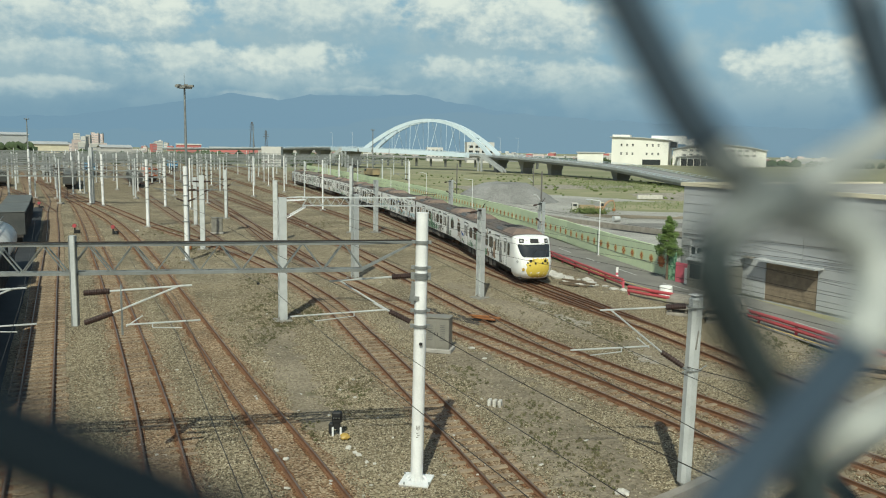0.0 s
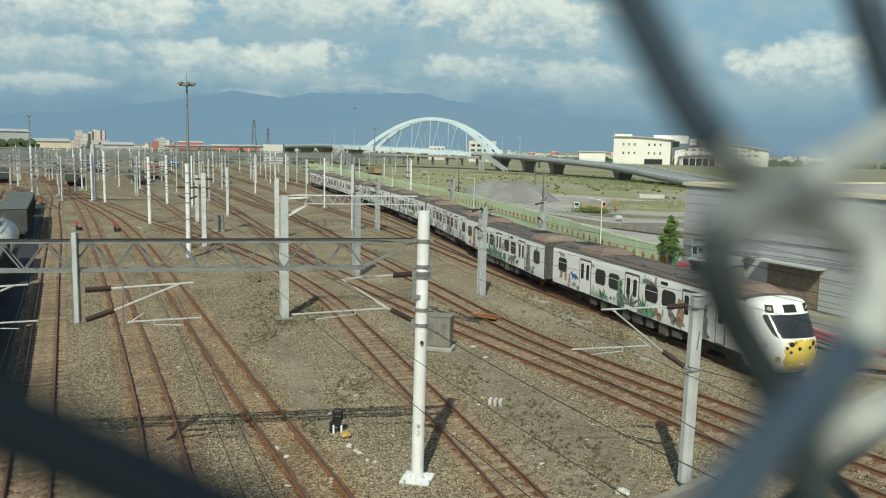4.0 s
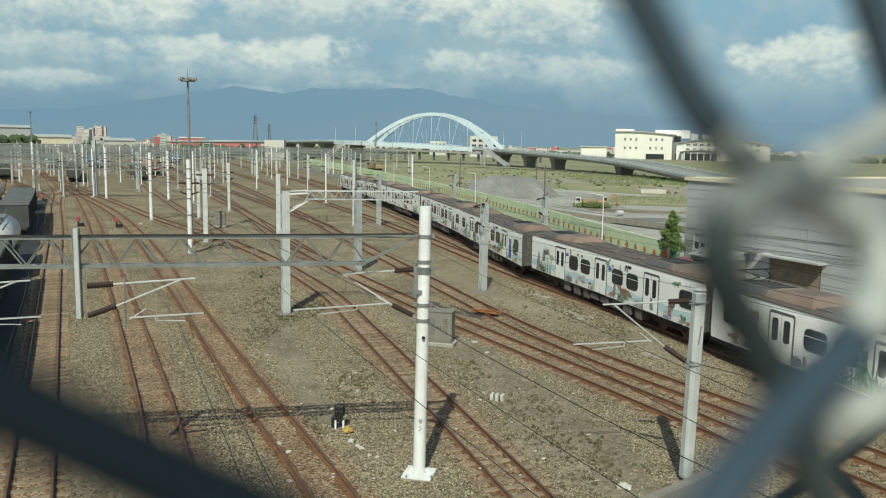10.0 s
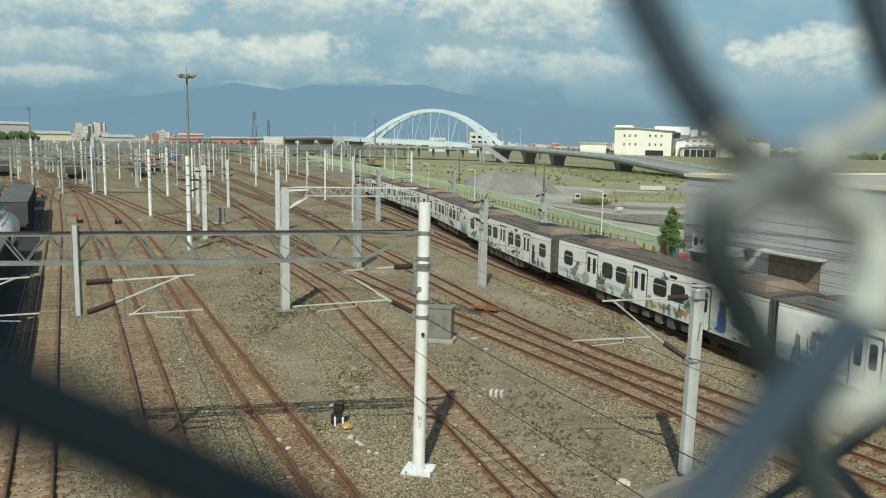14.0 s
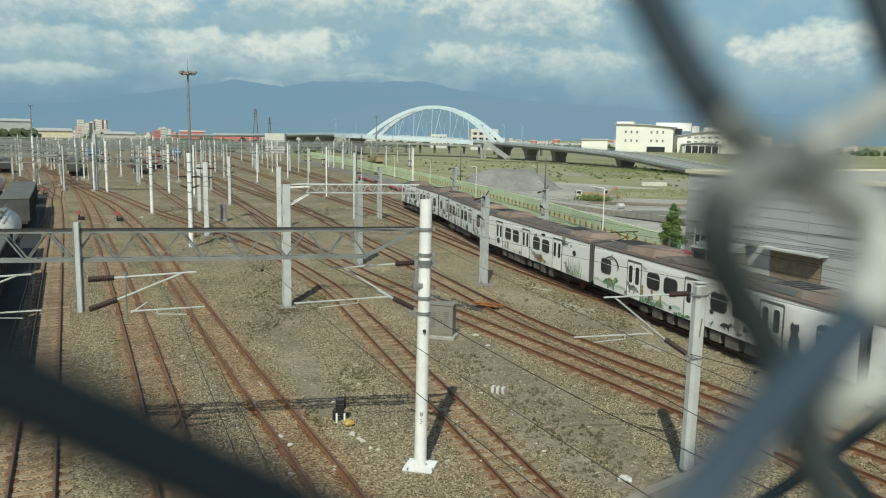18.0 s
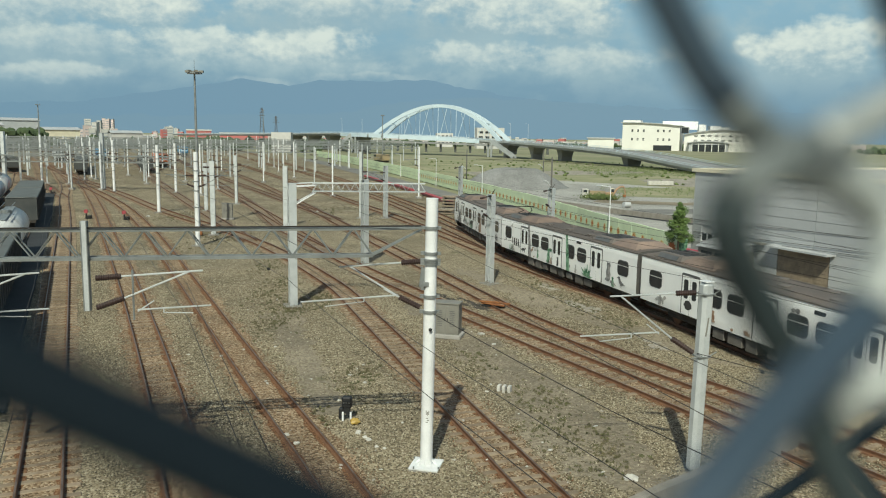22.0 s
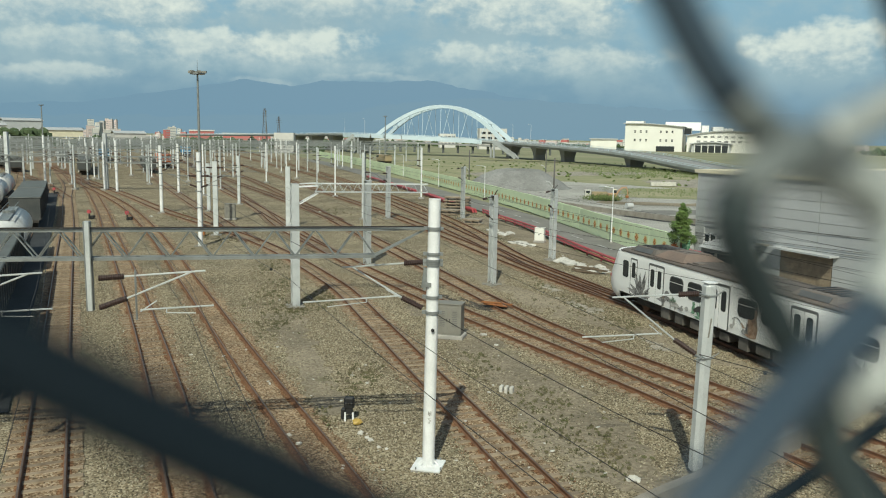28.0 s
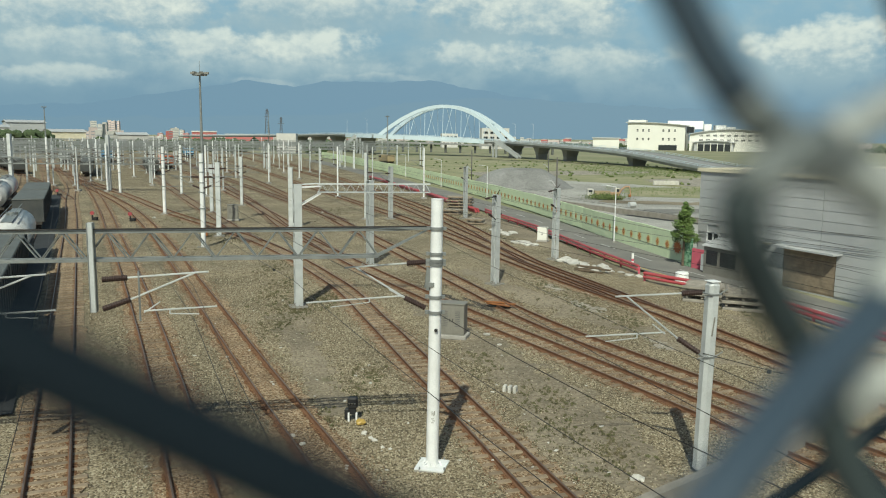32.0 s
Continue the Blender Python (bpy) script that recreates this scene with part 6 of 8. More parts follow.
def fence_point(u, v, lift=0.0):
    """A point of the leaning fence's plane; u, v across and down from its middle, in lens units."""
    near_by = 1 / (16.7 + 9.0 * (0.44 - u))
    return EYE28 + VIEW28 @ (Vector((u, -v, -1)) * (near_by + lift))


def fence_wire(pts, mat, r, label):
    cu = spline([fence_point(*q) for q in pts], 0.0025)
    bm = tube(B(), cu, r, 14)
    bmesh.ops.recalc_face_normals(bm, faces=bm.faces)
    return part("wire", bm, mat, fence, label, smooth=True)


fence = thing("chain_link_fence", "blurred grey chain-link fence wires close to the viewer", "fence")
# a wire changes material where it is sunlit or shaded; that light is painted
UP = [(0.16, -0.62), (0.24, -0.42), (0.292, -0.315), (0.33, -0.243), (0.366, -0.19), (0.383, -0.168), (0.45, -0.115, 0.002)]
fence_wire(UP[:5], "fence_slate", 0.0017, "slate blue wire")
fence_wire(UP[4:], "fence_pale", 0.0017, "wire in a half-lit grey tone")
fence_wire([(0.45, -0.115, 0.002), (0.525, -0.085, 0.003), (0.572, -0.04, 0.002), (0.575, 0.02), (0.545, 0.075, -0.001)], "fence_light", 0.0021, "wire in a pale sunlit tone")
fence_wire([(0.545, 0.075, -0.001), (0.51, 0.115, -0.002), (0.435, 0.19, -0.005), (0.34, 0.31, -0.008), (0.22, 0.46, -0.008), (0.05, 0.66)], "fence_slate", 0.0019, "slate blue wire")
fence_wire([(0.80, -0.32), (0.66, -0.24), (0.56, -0.178), (0.475, -0.135, -0.003)], "fence_light", 0.00165, "wire in a pale sunlit tone")
fence_wire([(0.475, -0.135, -0.003), (0.405, -0.10, -0.003), (0.372, -0.073, -0.002)], "fence_pale", 0.00165, "wire in a half-lit grey tone")
fence_wire([(0.372, -0.073, -0.002), (0.368, -0.03, -0.001), (0.374, 0.0), (0.397, 0.05, 0.002), (0.437, 0.12, 0.003), (0.470, 0.195, 0.004), (0.490, 0.255, 0.004), (0.525, 0.32, 0.004), (0.61, 0.42)], "fence_mid", 0.0018, "wire in a dark shaded tone")
fence_wire([(0.75, 0.10), (0.63, 0.14), (0.55, 0.172), (0.505, 0.195, 0.004), (0.475, 0.23, 0.006)], "fence_light", 0.0017, "wire in a pale sunlit tone")
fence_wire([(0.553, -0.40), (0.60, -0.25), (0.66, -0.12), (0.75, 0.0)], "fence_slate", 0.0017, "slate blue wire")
fence_wire([(-0.95, -0.05), (-0.75, 0.044), (-0.56, 0.130), (-0.36, 0.226), (-0.175, 0.313), (0.05, 0.424), (0.3, 0.55)], "fence_dark", 0.0022, "wire in a dark shaded tone")
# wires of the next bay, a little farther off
fence_wire([(0.34, 0.37, 0.2), (0.43, 0.31, 0.2), (0.50, 0.262, 0.2), (0.56, 0.218, 0.2), (0.66, 0.14, 0.2)], "fence_dark", 0.0022, "wire in a dark shaded tone")
fence_wire([(0.50, 0.256, 0.2), (0.53, 0.285, 0.2), (0.57, 0.335, 0.2), (0.66, 0.44, 0.2)], "fence_dark", 0.0022, "wire in a dark shaded tone")
bm = B()
for x in (-1.5, 1.5):
    rod(bm, (x, 0.06, 8.85), (x, 0.06, 10.6), 0.024, seg=10)
part("post", bm, "galv", fence)
bm = B()
for z in (8.95, 10.55):
    rod(bm, (-1.5, 0.06, z), (1.5, 0.06, z), 0.018, seg=8)
part("rail", bm, "galv", fence)
bm = B()
for i in range(-27, 28):
    # zigzag wires of the rest of the bay, with a gap where the lens looks through
    x0 = i * 0.055
    for k in range(28):
        z0 = 8.95 + k * 0.0571
        a, b = (x0, x0 + 0.03) if k % 2 else (x0 + 0.03, x0)
        if abs(x0) < 0.16 and abs(z0 - 9.56) < 0.16:
            continue
        tube(bm, [(a, 0.06, z0), (b, 0.06, z0 + 0.0571)], 0.0017, 4)
tagged(part("woven_mesh", bm, "fence_slate", fence, "woven wire of the rest of the bay"), kind="stuff")

# ---- painted green wall along the road ----
WALL = Way([(18.9, 61.0), (18.6, 62.5), (16.6, 73), (14.1, 89), (10.6, 108), (2.6, 143), (-11, 196), (-33, 275), (-60, 365)], 1.0)
gw = thing("boundary_wall", "pale green painted concrete panel wall with orange leaf motifs", "wall", kind="structure")
panel_cache = {}
s = 0.3
k = 0
while s < 290:
    ln = 3.0 if s < 120 else 6.0
    a, b = WALL.at(s), WALL.at(s + ln)
    d = (b - a)
    if ln not in panel_cache:
        bm = B()
        box(bm, (0, 0, 0.98), (ln - 0.02, 0.14, 2.3), bevel=0.02)
        me = bpy.data.meshes.new("panel")
        bm.to_mesh(me)
        bm.free()
        me.materials.append(M["green_wall"])
        panel_cache[ln] = me
    o = new("panel", panel_cache[ln])
    o.parent = gw
    o.matrix_basis = pose((a.x + b.x) / 2, (a.y + b.y) / 2, 0.0 + 0.02 * (k % 3), 0, 0, math.degrees(math.atan2(d.y, d.x)))
    s += ln
    k += 1
# motifs: a leaf-shaped flame on each panel, the first ones larger
def motif_mesh(name, mat, w, h, sides, notch):
    bm = B()
    bm.faces.new([bm.verts.new((w * math.cos(a) * (notch if i % 2 else 1), 0, h * math.sin(a) * (notch if i % 2 else 1))) for i, a in enumerate([math.tau * i / sides for i in range(sides)])])
    me = bpy.data.meshes.new(name)
    bm.to_mesh(me)
    bm.free()
    me.materials.append(M[mat])
    return me


halo_mesh = motif_mesh("motif_ground", "tan_motif", 0.44, 0.40, 16, 0.82)
mot_mesh = motif_mesh("leaf_motif", "orange_motif", 0.31, 0.30, 8, 0.62)
sun_mesh = motif_mesh("sun_motif", "orange_motif", 0.85, 0.62, 24, 0.6)
eye_mesh = motif_mesh("motif_heart", "tan_motif", 0.07, 0.07, 8, 0.9)
for i in range(64):
    s = 1.6 + i * 1.75 + 0.02 * i
    d = WALL.dir(s)
    for me, nm, out in ((halo_mesh, "motif_ground", 0.0), (sun_mesh if i == 0 else mot_mesh, "leaf_motif", 0.012), (eye_mesh, "motif_heart", 0.02)):
        o = new(nm, me)
        o.parent = gw
        q2 = WALL.off(s, 0.095 + out, 1.0)
        if (i == 0) and me is halo_mesh:
            q2 = WALL.off(s, 0.095, 1.0)
        o.matrix_basis = pose(q2.x, q2.y, q2.z, 0, 0, math.degrees(math.atan2(d.y, d.x)) + 180) @ Matrix.Diagonal((0.9 + 0.12 * math.sin(i * 2.1), 1, 1 + 0.08 * math.sin(i * 3.3), 1))
bm = B()
for i in range(60):
    s = i * 5.0
    bar(bm, WALL.off(s, 0.09, 0.62), WALL.off(s + 5.0, 0.09, 0.62), 0.012, 0.03)
part("painted_line", bm, "cabinet", gw)

# street lamp poles before the wall
def street_lamp(x, y, h, mat="white_steel", rz=180):
    t = thing("street_lamp", "slender white street lamp with a short arm", "street lamp", pose(x, y, -0.12, 0, 0, rz), group="street lamps")
    bm = B()
    rod(bm, (0, 0, 0), (0, 0, h), 0.06, 0.035, seg=8)
    rod(bm, (0, 0, h), (1.0, 0, h + 0.12), 0.03, seg=6)
    part("pole", bm, mat, t)
    bm = B()
    box(bm, (1.1, 0, h + 0.12), (0.5, 0.18, 0.09), bevel=0.02)
    part("lamp_head", bm, "grey_steel", t)
    bm = B()
    rod(bm, (0, 0, 0), (0, 0, 0.12), 0.14, seg=8)
    part("base", bm, "concrete", t)
    return t


sl1 = street_lamp(15.8, 73.7, 5.2)
for x, y in ((6.3, 122), (-1.0, 152), (-9.5, 185), (-21, 225)):
    copy_thing(sl1, pose(x, y, -0.12, 0, 0, 180))
for x, y in ((13.9, 100.0), (4.6, 145.0), (20.5, 160)):
    t = thing("utility_pole", "dark weathered utility pole", "pole", pose(x, y, -0.12), group="utility poles")
    bm = B()
    rod(bm, (0, 0, 0), (0, 0, 7.2), 0.12, 0.09, seg=10)
    part("pole", bm, "old_pole", t, smooth=True)
    bm = B()
    rod(bm, (-0.1, 0, 3.6), (-0.6, 0, 4.2), 0.06, seg=6)
    rod(bm, (-0.6, 0, 4.2), (-1.0, 0, 4.25), 0.08, seg=6)
    part("bracket", bm, "tank", t)

# ---- grey panel building ----
bl = thing("panel_building", "grey metal panel building with a cream roof edge", "building")
DX, DY = 0.400, -0.9165      # along its long side, towards the overpass
NX, NY = 0.9165, 0.400       # into the building
CORNER = Vector((19.35, 60.4, 0))
BL, BW, BH = 34.0, 22.0, 7.2


def bpt(u, v, z):
    return Vector((CORNER.x + DX * u + NX * v, CORNER.y + DY * u + NY * v, z))


BROT = Matrix(((DX, NX, 0, 0), (DY, NY, 0, 0), (0, 0, 1, 0), (0, 0, 0, 1)))


def bbox(bm, u0, u1, v0, v1, z0, z1):
    box(bm, bpt((u0 + u1) / 2, (v0 + v1) / 2, (z0 + z1) / 2), (u1 - u0, v1 - v0, z1 - z0), rot=BROT)


bm = B()
bbox(bm, 0.05, BL, 0.08, BW, -0.3, BH)
part("core_wall", bm, "panel", bl)
rowsz = [-0.1 + i * 0.66 for i in range(12)]
holes = [(1.0, 2.3, 1.1, 2.6), (8.4, 12.6, -0.3, 2.4), (17.0, 18.6, 0.9, 2.5)]
for i, z0 in enumerate(rowsz[:-1]):
    z1 = rowsz[i + 1] - 0.03
    for u0, u1 in ((0.0, 5.6), (5.63, 11.3), (11.33, 17.0), (17.03, 22.6), (22.63, 28.3), (28.33, BL)):
        if any(u0 < h[1] and u1 > h[0] and z0 < h[3] and z1 > h[2] for h in holes):
            cuts = sorted([u0, u1, *[c for h in holes if z0 < h[3] and z1 > h[2] for c in h[:2] if u0 < c < u1]])
            for c0, c1 in zip(cuts, cuts[1:]):
                if not any(h[0] - 0.01 <= c0 and c1 <= h[1] + 0.01 and z0 < h[3] and z1 > h[2] for h in holes):
                    bm = B()
                    bbox(bm, c0, c1, 0, 0.1, z0, z1)
                    part("cladding_panel", bm, "panel", bl)
            continue
        bm = B()
        bbox(bm, u0, u1, 0, 0.1, z0, z1)
        part("cladding_panel", bm, "panel", bl)
    bm = B()
    bbox(bm, -0.1, 0.0, 0.1, BW, z0, z1)
    part("cladding_panel", bm, "panel", bl)
bm = B()
bbox(bm, -0.25, BL, -0.15, 0.3, BH - 0.05, BH + 0.2)
bbox(bm, -0.25, 0.2, 0.3, BW, BH - 0.05, BH + 0.2)
part("roof_edge", bm, "cream", bl, "cream parapet coping")
bm = B()
bbox(bm, 0.2, BL, 0.3, BW, BH, BH + 0.06)
part("roof", bm, "concrete", bl)
bm = B()
bbox(bm, 1.0, 2.3, 0.07, 0.12, 1.1, 2.6)
win = part("window", bm, "window_dark", bl)
bm = B()
for u0, u1, z0, z1 in ((0.95, 1.05, 1.05, 2.65), (2.25, 2.35, 1.05, 2.65), (1.05, 2.25, 2.57, 2.65), (1.05, 2.25, 1.05, 1.13), (1.6, 1.68, 1.13, 2.57), (1.05, 2.25, 1.95, 2.02)):
    bbox(bm, u0, u1, -0.03, 0.09, z0, z1)
part("window_frame", bm, "white_steel", win, "white window frame")
bm = B()
bbox(bm, 8.4, 12.6, 0.07, 0.11, -0.2, 2.4)
door = part("roller_shutter", bm, "wood", bl, "brown roller shutter")
for i in range(11):
    bm = B()
    bbox(bm, 8.5, 12.5, 0.04, 0.07, -0.1 + i * 0.225, 0.1 + i * 0.225)
    part("shutter_slat", bm, "wood", door)
bm = B()
bbox(bm, 8.0, 13.0, -0.8, 0.0, 2.5, 2.62)
part("canopy", bm, "panel", bl, "pale grey canopy slab over the shutter")
bm = B()
bbox(bm, 6.6, 7.4, -0.5, 0.0, 2.5, 2.62)
part("awning", bm, "cabinet", bl, "small dark awning")
bm = B()
bbox(bm, 17.0, 18.6, 0.07, 0.12, 0.9, 2.5)
win = part("window", bm, "window_dark", bl)
bm = B()
for u0, u1, z0, z1 in ((16.95, 17.05, 0.85, 2.55), (18.55, 18.65, 0.85, 2.55), (17.05, 18.55, 2.47, 2.55), (17.05, 18.55, 0.85, 0.93), (17.75, 17.83, 0.93, 2.47)):
    bbox(bm, u0, u1, -0.03, 0.09, z0, z1)
part("window_frame", bm, "white_steel", win, "white window frame")
for z in (2.05, 2.3, 3.2):
    bm = B()
    bar(bm, bpt(0.2, -0.06, z + 0.3), bpt(26, -0.06, z + 1.1), 0.025)
    part("wall_cable", bm, "wire", bl, "dark cable along the wall")

# lean-to guard hut by the building
hut = thing("guard_hut", "small grey hut with dark windows and a curved roof", "hut")
bm = B()
bbox(bm, 2.7, 6.4, -1.7, -0.04, -0.15, 1.9)
part("wall", bm, "cabinet", hut, "dark grey wall")
bm = B()
n = 8
for i in range(n):
    v0, v1 = -1.9 + 1.9 * i / n, -1.9 + 1.9 * (i + 1) / n
    z0, z1 = 1.9 + 0.5 * math.sin(math.pi / 2 * i / n), 1.9 + 0.5 * math.sin(math.pi / 2 * (i + 1) / n)
    bm.faces.new([bm.verts.new(q) for q in (bpt(2.6, v0, z0), bpt(6.5, v0, z0), bpt(6.5, v1, z1), bpt(2.6, v1, z1))])
for u in (2.62, 6.48):
    bm.faces.new([bm.verts.new(bpt(u, -1.9 + 1.9 * i / n, 1.9 + 0.5 * math.sin(math.pi / 2 * i / n))) for i in range(n + 1)] + [bm.verts.new(bpt(u, 0, 1.9))])
part("roof", bm, "panel", hut)
for u0, u1 in ((3.0, 4.1), (4.4, 5.9)):
    bm = B()
    bbox(bm, u0, u1, -1.74, -1.69, 0.6, 1.6)
    part("window", bm, "window_dark", hut)
bm = B()
bbox(bm, 2.3, 2.68, -1.6, -0.6, 0.0, 1.2)
part("side_panel", bm, "grey_steel", hut)

# ---- arch road bridge and its ramp ----
br = thing("arch_bridge", "white steel arch road bridge with long grey ramps", "bridge")
DECK = [(-250, 760, 7.0), (-106.0, 560, 9.0), (-61.4, 470, 9.9), (-34.1, 420, 9.5), (-2.2, 403, 8.5), (27.4, 385, 7.3), (42.0, 352, 6.6), (53.7, 320, 5.8), (67.0, 280, 4.5), (75.8, 235, 2.1), (80, 200, 0.8)]
dk = spline([Vector(q) for q in DECK], 8.0)
bm, rail_bm, side_bm = B(), B(), B()
last = None
for i, q in enumerate(dk):
    d = (dk[min(i + 1, len(dk) - 1)] - dk[max(i - 1, 0)])
    nrm = Vector((-d.y, d.x, 0)).normalized() * 6.0
    ring = [q + nrm, q - nrm, q - nrm * 0.95 - Vector((0, 0, 1.3)), q + nrm * 0.95 - Vector((0, 0, 1.3))]
    vs = [bm.verts.new(v) for v in ring]
    if last:
        for k in range(4):
            j = (k + 1) % 4
            bm.faces.new((last[0][k], last[0][j], vs[j], vs[k]))
        for sg in (1, -1):
            bar(rail_bm, last[1] + last[2] * sg + Vector((0, 0, 0.9)), q + nrm * sg + Vector((0, 0, 0.9)), 0.10, 0.10)
            bar(rail_bm, last[1] + last[2] * sg + Vector((0, 0, 0.5)), q + nrm * sg + Vector((0, 0, 0.5)), 0.10, 0.10)
            bar(rail_bm, q + nrm * sg, q + nrm * sg + Vector((0, 0, 0.95)), 0.12)
            bar(side_bm, last[1] + last[2] * sg * 1.01 + Vector((0, 0, -0.1)), q + nrm * sg * 1.01 + Vector((0, 0, -0.1)), 0.25, 0.75)
    last = (vs, q, nrm)
bmesh.ops.recalc_face_normals(bm, faces=bm.faces)
part("deck", bm, "bridge_deck", br, "grey concrete deck")
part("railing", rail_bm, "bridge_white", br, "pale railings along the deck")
part("edge_beam", side_bm, "edge_concrete", br, "grey concrete edge beam")
# arch ribs: each side of the deck, joined over the road
AL, AR = Vector((-32.8, 420.5, 9.2)), Vector((30.5, 383.4, 7.0))
ad = (AR - AL)
an = Vector((-ad.y, ad.x, 0)).normalized()


def arch_at(u, sg):
    c = AL.lerp(AR, u)
    z = (AL.z * (1 - u) + AR.z * u) * (1 - 4 * u * (1 - u)) + (24.6 - 0.4) * 4 * u * (1 - u)
    return Vector((c.x, c.y, z)) + an * sg * (5.2 - 3.6 * 4 * u * (1 - u))


for sg in (-1, 1):
    bm = B()
    for i in range(28):
        a, b = arch_at(i / 28, sg), arch_at((i + 1) / 28, sg)
        w = 1.5 + 0.5 * abs(1 - 2 * i / 28)
        bar(bm, a, b + (b - a) * 0.02, 1.0, w)
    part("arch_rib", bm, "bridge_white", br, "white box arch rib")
bm = B()
for i in range(3, 26, 3):
    bar(bm, arch_at(i / 28, -1), arch_at(i / 28, 1), 0.5)
part("arch_brace", bm, "bridge_white", br)
for i in range(4, 25, 2):
    for sg in (-1, 1):
        u = i / 28
        a = arch_at(u, sg)
        c = AL.lerp(AR, u + 0.03 * (1 if i % 4 else -1))
        bm = B()
        rod(bm, a, Vector((c.x, c.y, 7.6)) + an * sg * 6, 0.11, seg=5)
        part("hanger", bm, "bridge_white", br)
# white steel edge girders between the ends of the arch
gi = [q for q in dk if -52 < q.x < 25]
for sg in (-1, 1):
    bm = B()
    for a, b in zip(gi, gi[1:]):
        d = (b - a).normalized()
        o = Vector((-d.y, d.x, 0)).normalized() * 6.25 * sg
        bar(bm, a + o - Vector((0, 0, 0.5)), b + o - Vector((0, 0, 0.5)) + d * 0.05, 0.35, 1.9)
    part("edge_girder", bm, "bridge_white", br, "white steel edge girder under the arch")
# a flight of stairs at each end of the girders
for foot_at, head_at in (((-57.0, 418, -0.3), (-48.0, 420, 9.0)), ((33.2, 362, -0.3), (23.0, 371.0, 7.0))):
    a, b = Vector(foot_at), Vector(head_at)
    side = Vector((-(b - a).y, (b - a).x, 0)).normalized()
    for sg in (-1.3, 1.3):
        bm = B()
        bar(bm, a + side * sg + Vector((0, 0, 0.5)), b + side * sg + Vector((0, 0, 0.5)), 0.25, 1.3)
        part("stair_side", bm, "edge_concrete", br, "pale grey stair side")
    st = B()
    for i in range(30):
        q = a.lerp(b, (i + 0.5) / 30)
        box(st, (q.x, q.y, q.z), (0.5, 2.5, 0.2), rz=math.atan2((b - a).y, (b - a).x))
    tagged(part("steps", st, "bridge_deck", br), kind="stuff")
for x, y, z in ((-46, 424, 8.0), (22.4, 384, 6.2), (23.6, 379, 6.2), (-48.5, 430, 8.2)):
    part("column", rod(B(), (x, y, -0.4), (x, y, z), 0.55, seg=10), "edge_concrete", br, "slim pale column")


def flared_pier(x, top, bottom, thick):
    """A concrete pier that widens upwards along the deck."""
    i = min(range(len(dk)), key=lambda j: abs(dk[j].x - x))
    q, d = dk[i], (dk[i + 1] - dk[i - 1])
    d = Vector((d.x, d.y, 0)).normalized()
    o = Vector((-d.y, d.x, 0))
    bm = B()
    rings = []
    for z, w, e in ((-0.4, bottom, thick * 0.8), (max(0.3, q.z - 4.4), bottom, thick * 0.8), (q.z - 1.25, top, thick)):
        rings.append([bm.verts.new(Vector((q.x, q.y, z)) + d * w * a / 2 + o * e * b / 2) for a, b in ((-1, -1), (1, -1), (1, 1), (-1, 1))])
    for r0, r1 in zip(rings, rings[1:]):
        for k in range(4):
            bm.faces.new((r0[k], r0[(k + 1) % 4], r1[(k + 1) % 4], r1[k]))
    bm.faces.new(rings[-1])
    part("pier", bm, "bridge_deck", br, "concrete pier flared towards its head")


for x, top, bottom, thick in ((-100, 9, 4, 9), (-82, 9, 4, 9), (-66, 12, 6, 7), (-44, 11, 6, 7), (31.5, 9, 3, 6), (42.0, 6, 2, 6), (51.0, 4.5, 3, 6), (67.5, 5, 3, 6)):
    flared_pier(x, top, bottom, thick)
for k, (u, y) in enumerate(((0.2, 2), (0.5, 2), (0.8, 2), (1.15, 2), (1.5, 2), (-0.3, 2), (-0.8, 2))):
    c = AL + ad * u
    i = min(range(len(dk)), key=lambda j: (dk[j].xy - c.xy).length)
    t = street_lamp(dk[i].x, dk[i].y, 8.5)
    t.location.z = dk[i].z

# a low viaduct beyond the arch, on dark columns
t = thing("far_viaduct", "low grey viaduct on dark columns behind the arch bridge", "bridge")
bm = B()
bar(bm, (-70, 500, 6.2), (60, 452, 3.8), 6.0, 1.0)
part("deck", bm, "bridge_deck", t)
for i in range(16):
    u = i / 15
    q = Vector((-70, 500, 6.0)).lerp(Vector((60, 452, 3.6)), u)
    bm = B()
    rod(bm, (q.x, q.y, -0.4), q, 0.7, seg=8)
    part("column", bm, "wagon_top", t)
patch("embankment_grass", [(20, 352), (52, 338), (74, 262), (66, 258), (44, 322), (16, 342)], -0.1, "grass", "sunlit grass bank below the ramp", wob=0.8)

# ---- white school-like building beyond the ramp ----
wb = thing("white_building", "large cream white building with rows of windows", "building")


def slab(bm, a, b, depth, z0, z1):
    a, b = Vector((*a, 0)), Vector((*b, 0))
    d = (b - a)
    n = Vector((-d.y, d.x, 0)).normalized()
    if n.y < 0:
        n = -n
    c = (a + b) / 2 + n * depth / 2
    box(bm, (c.x, c.y, (z0 + z1) / 2), (d.length, depth, z1 - z0), rz=math.atan2(d.y, d.x))


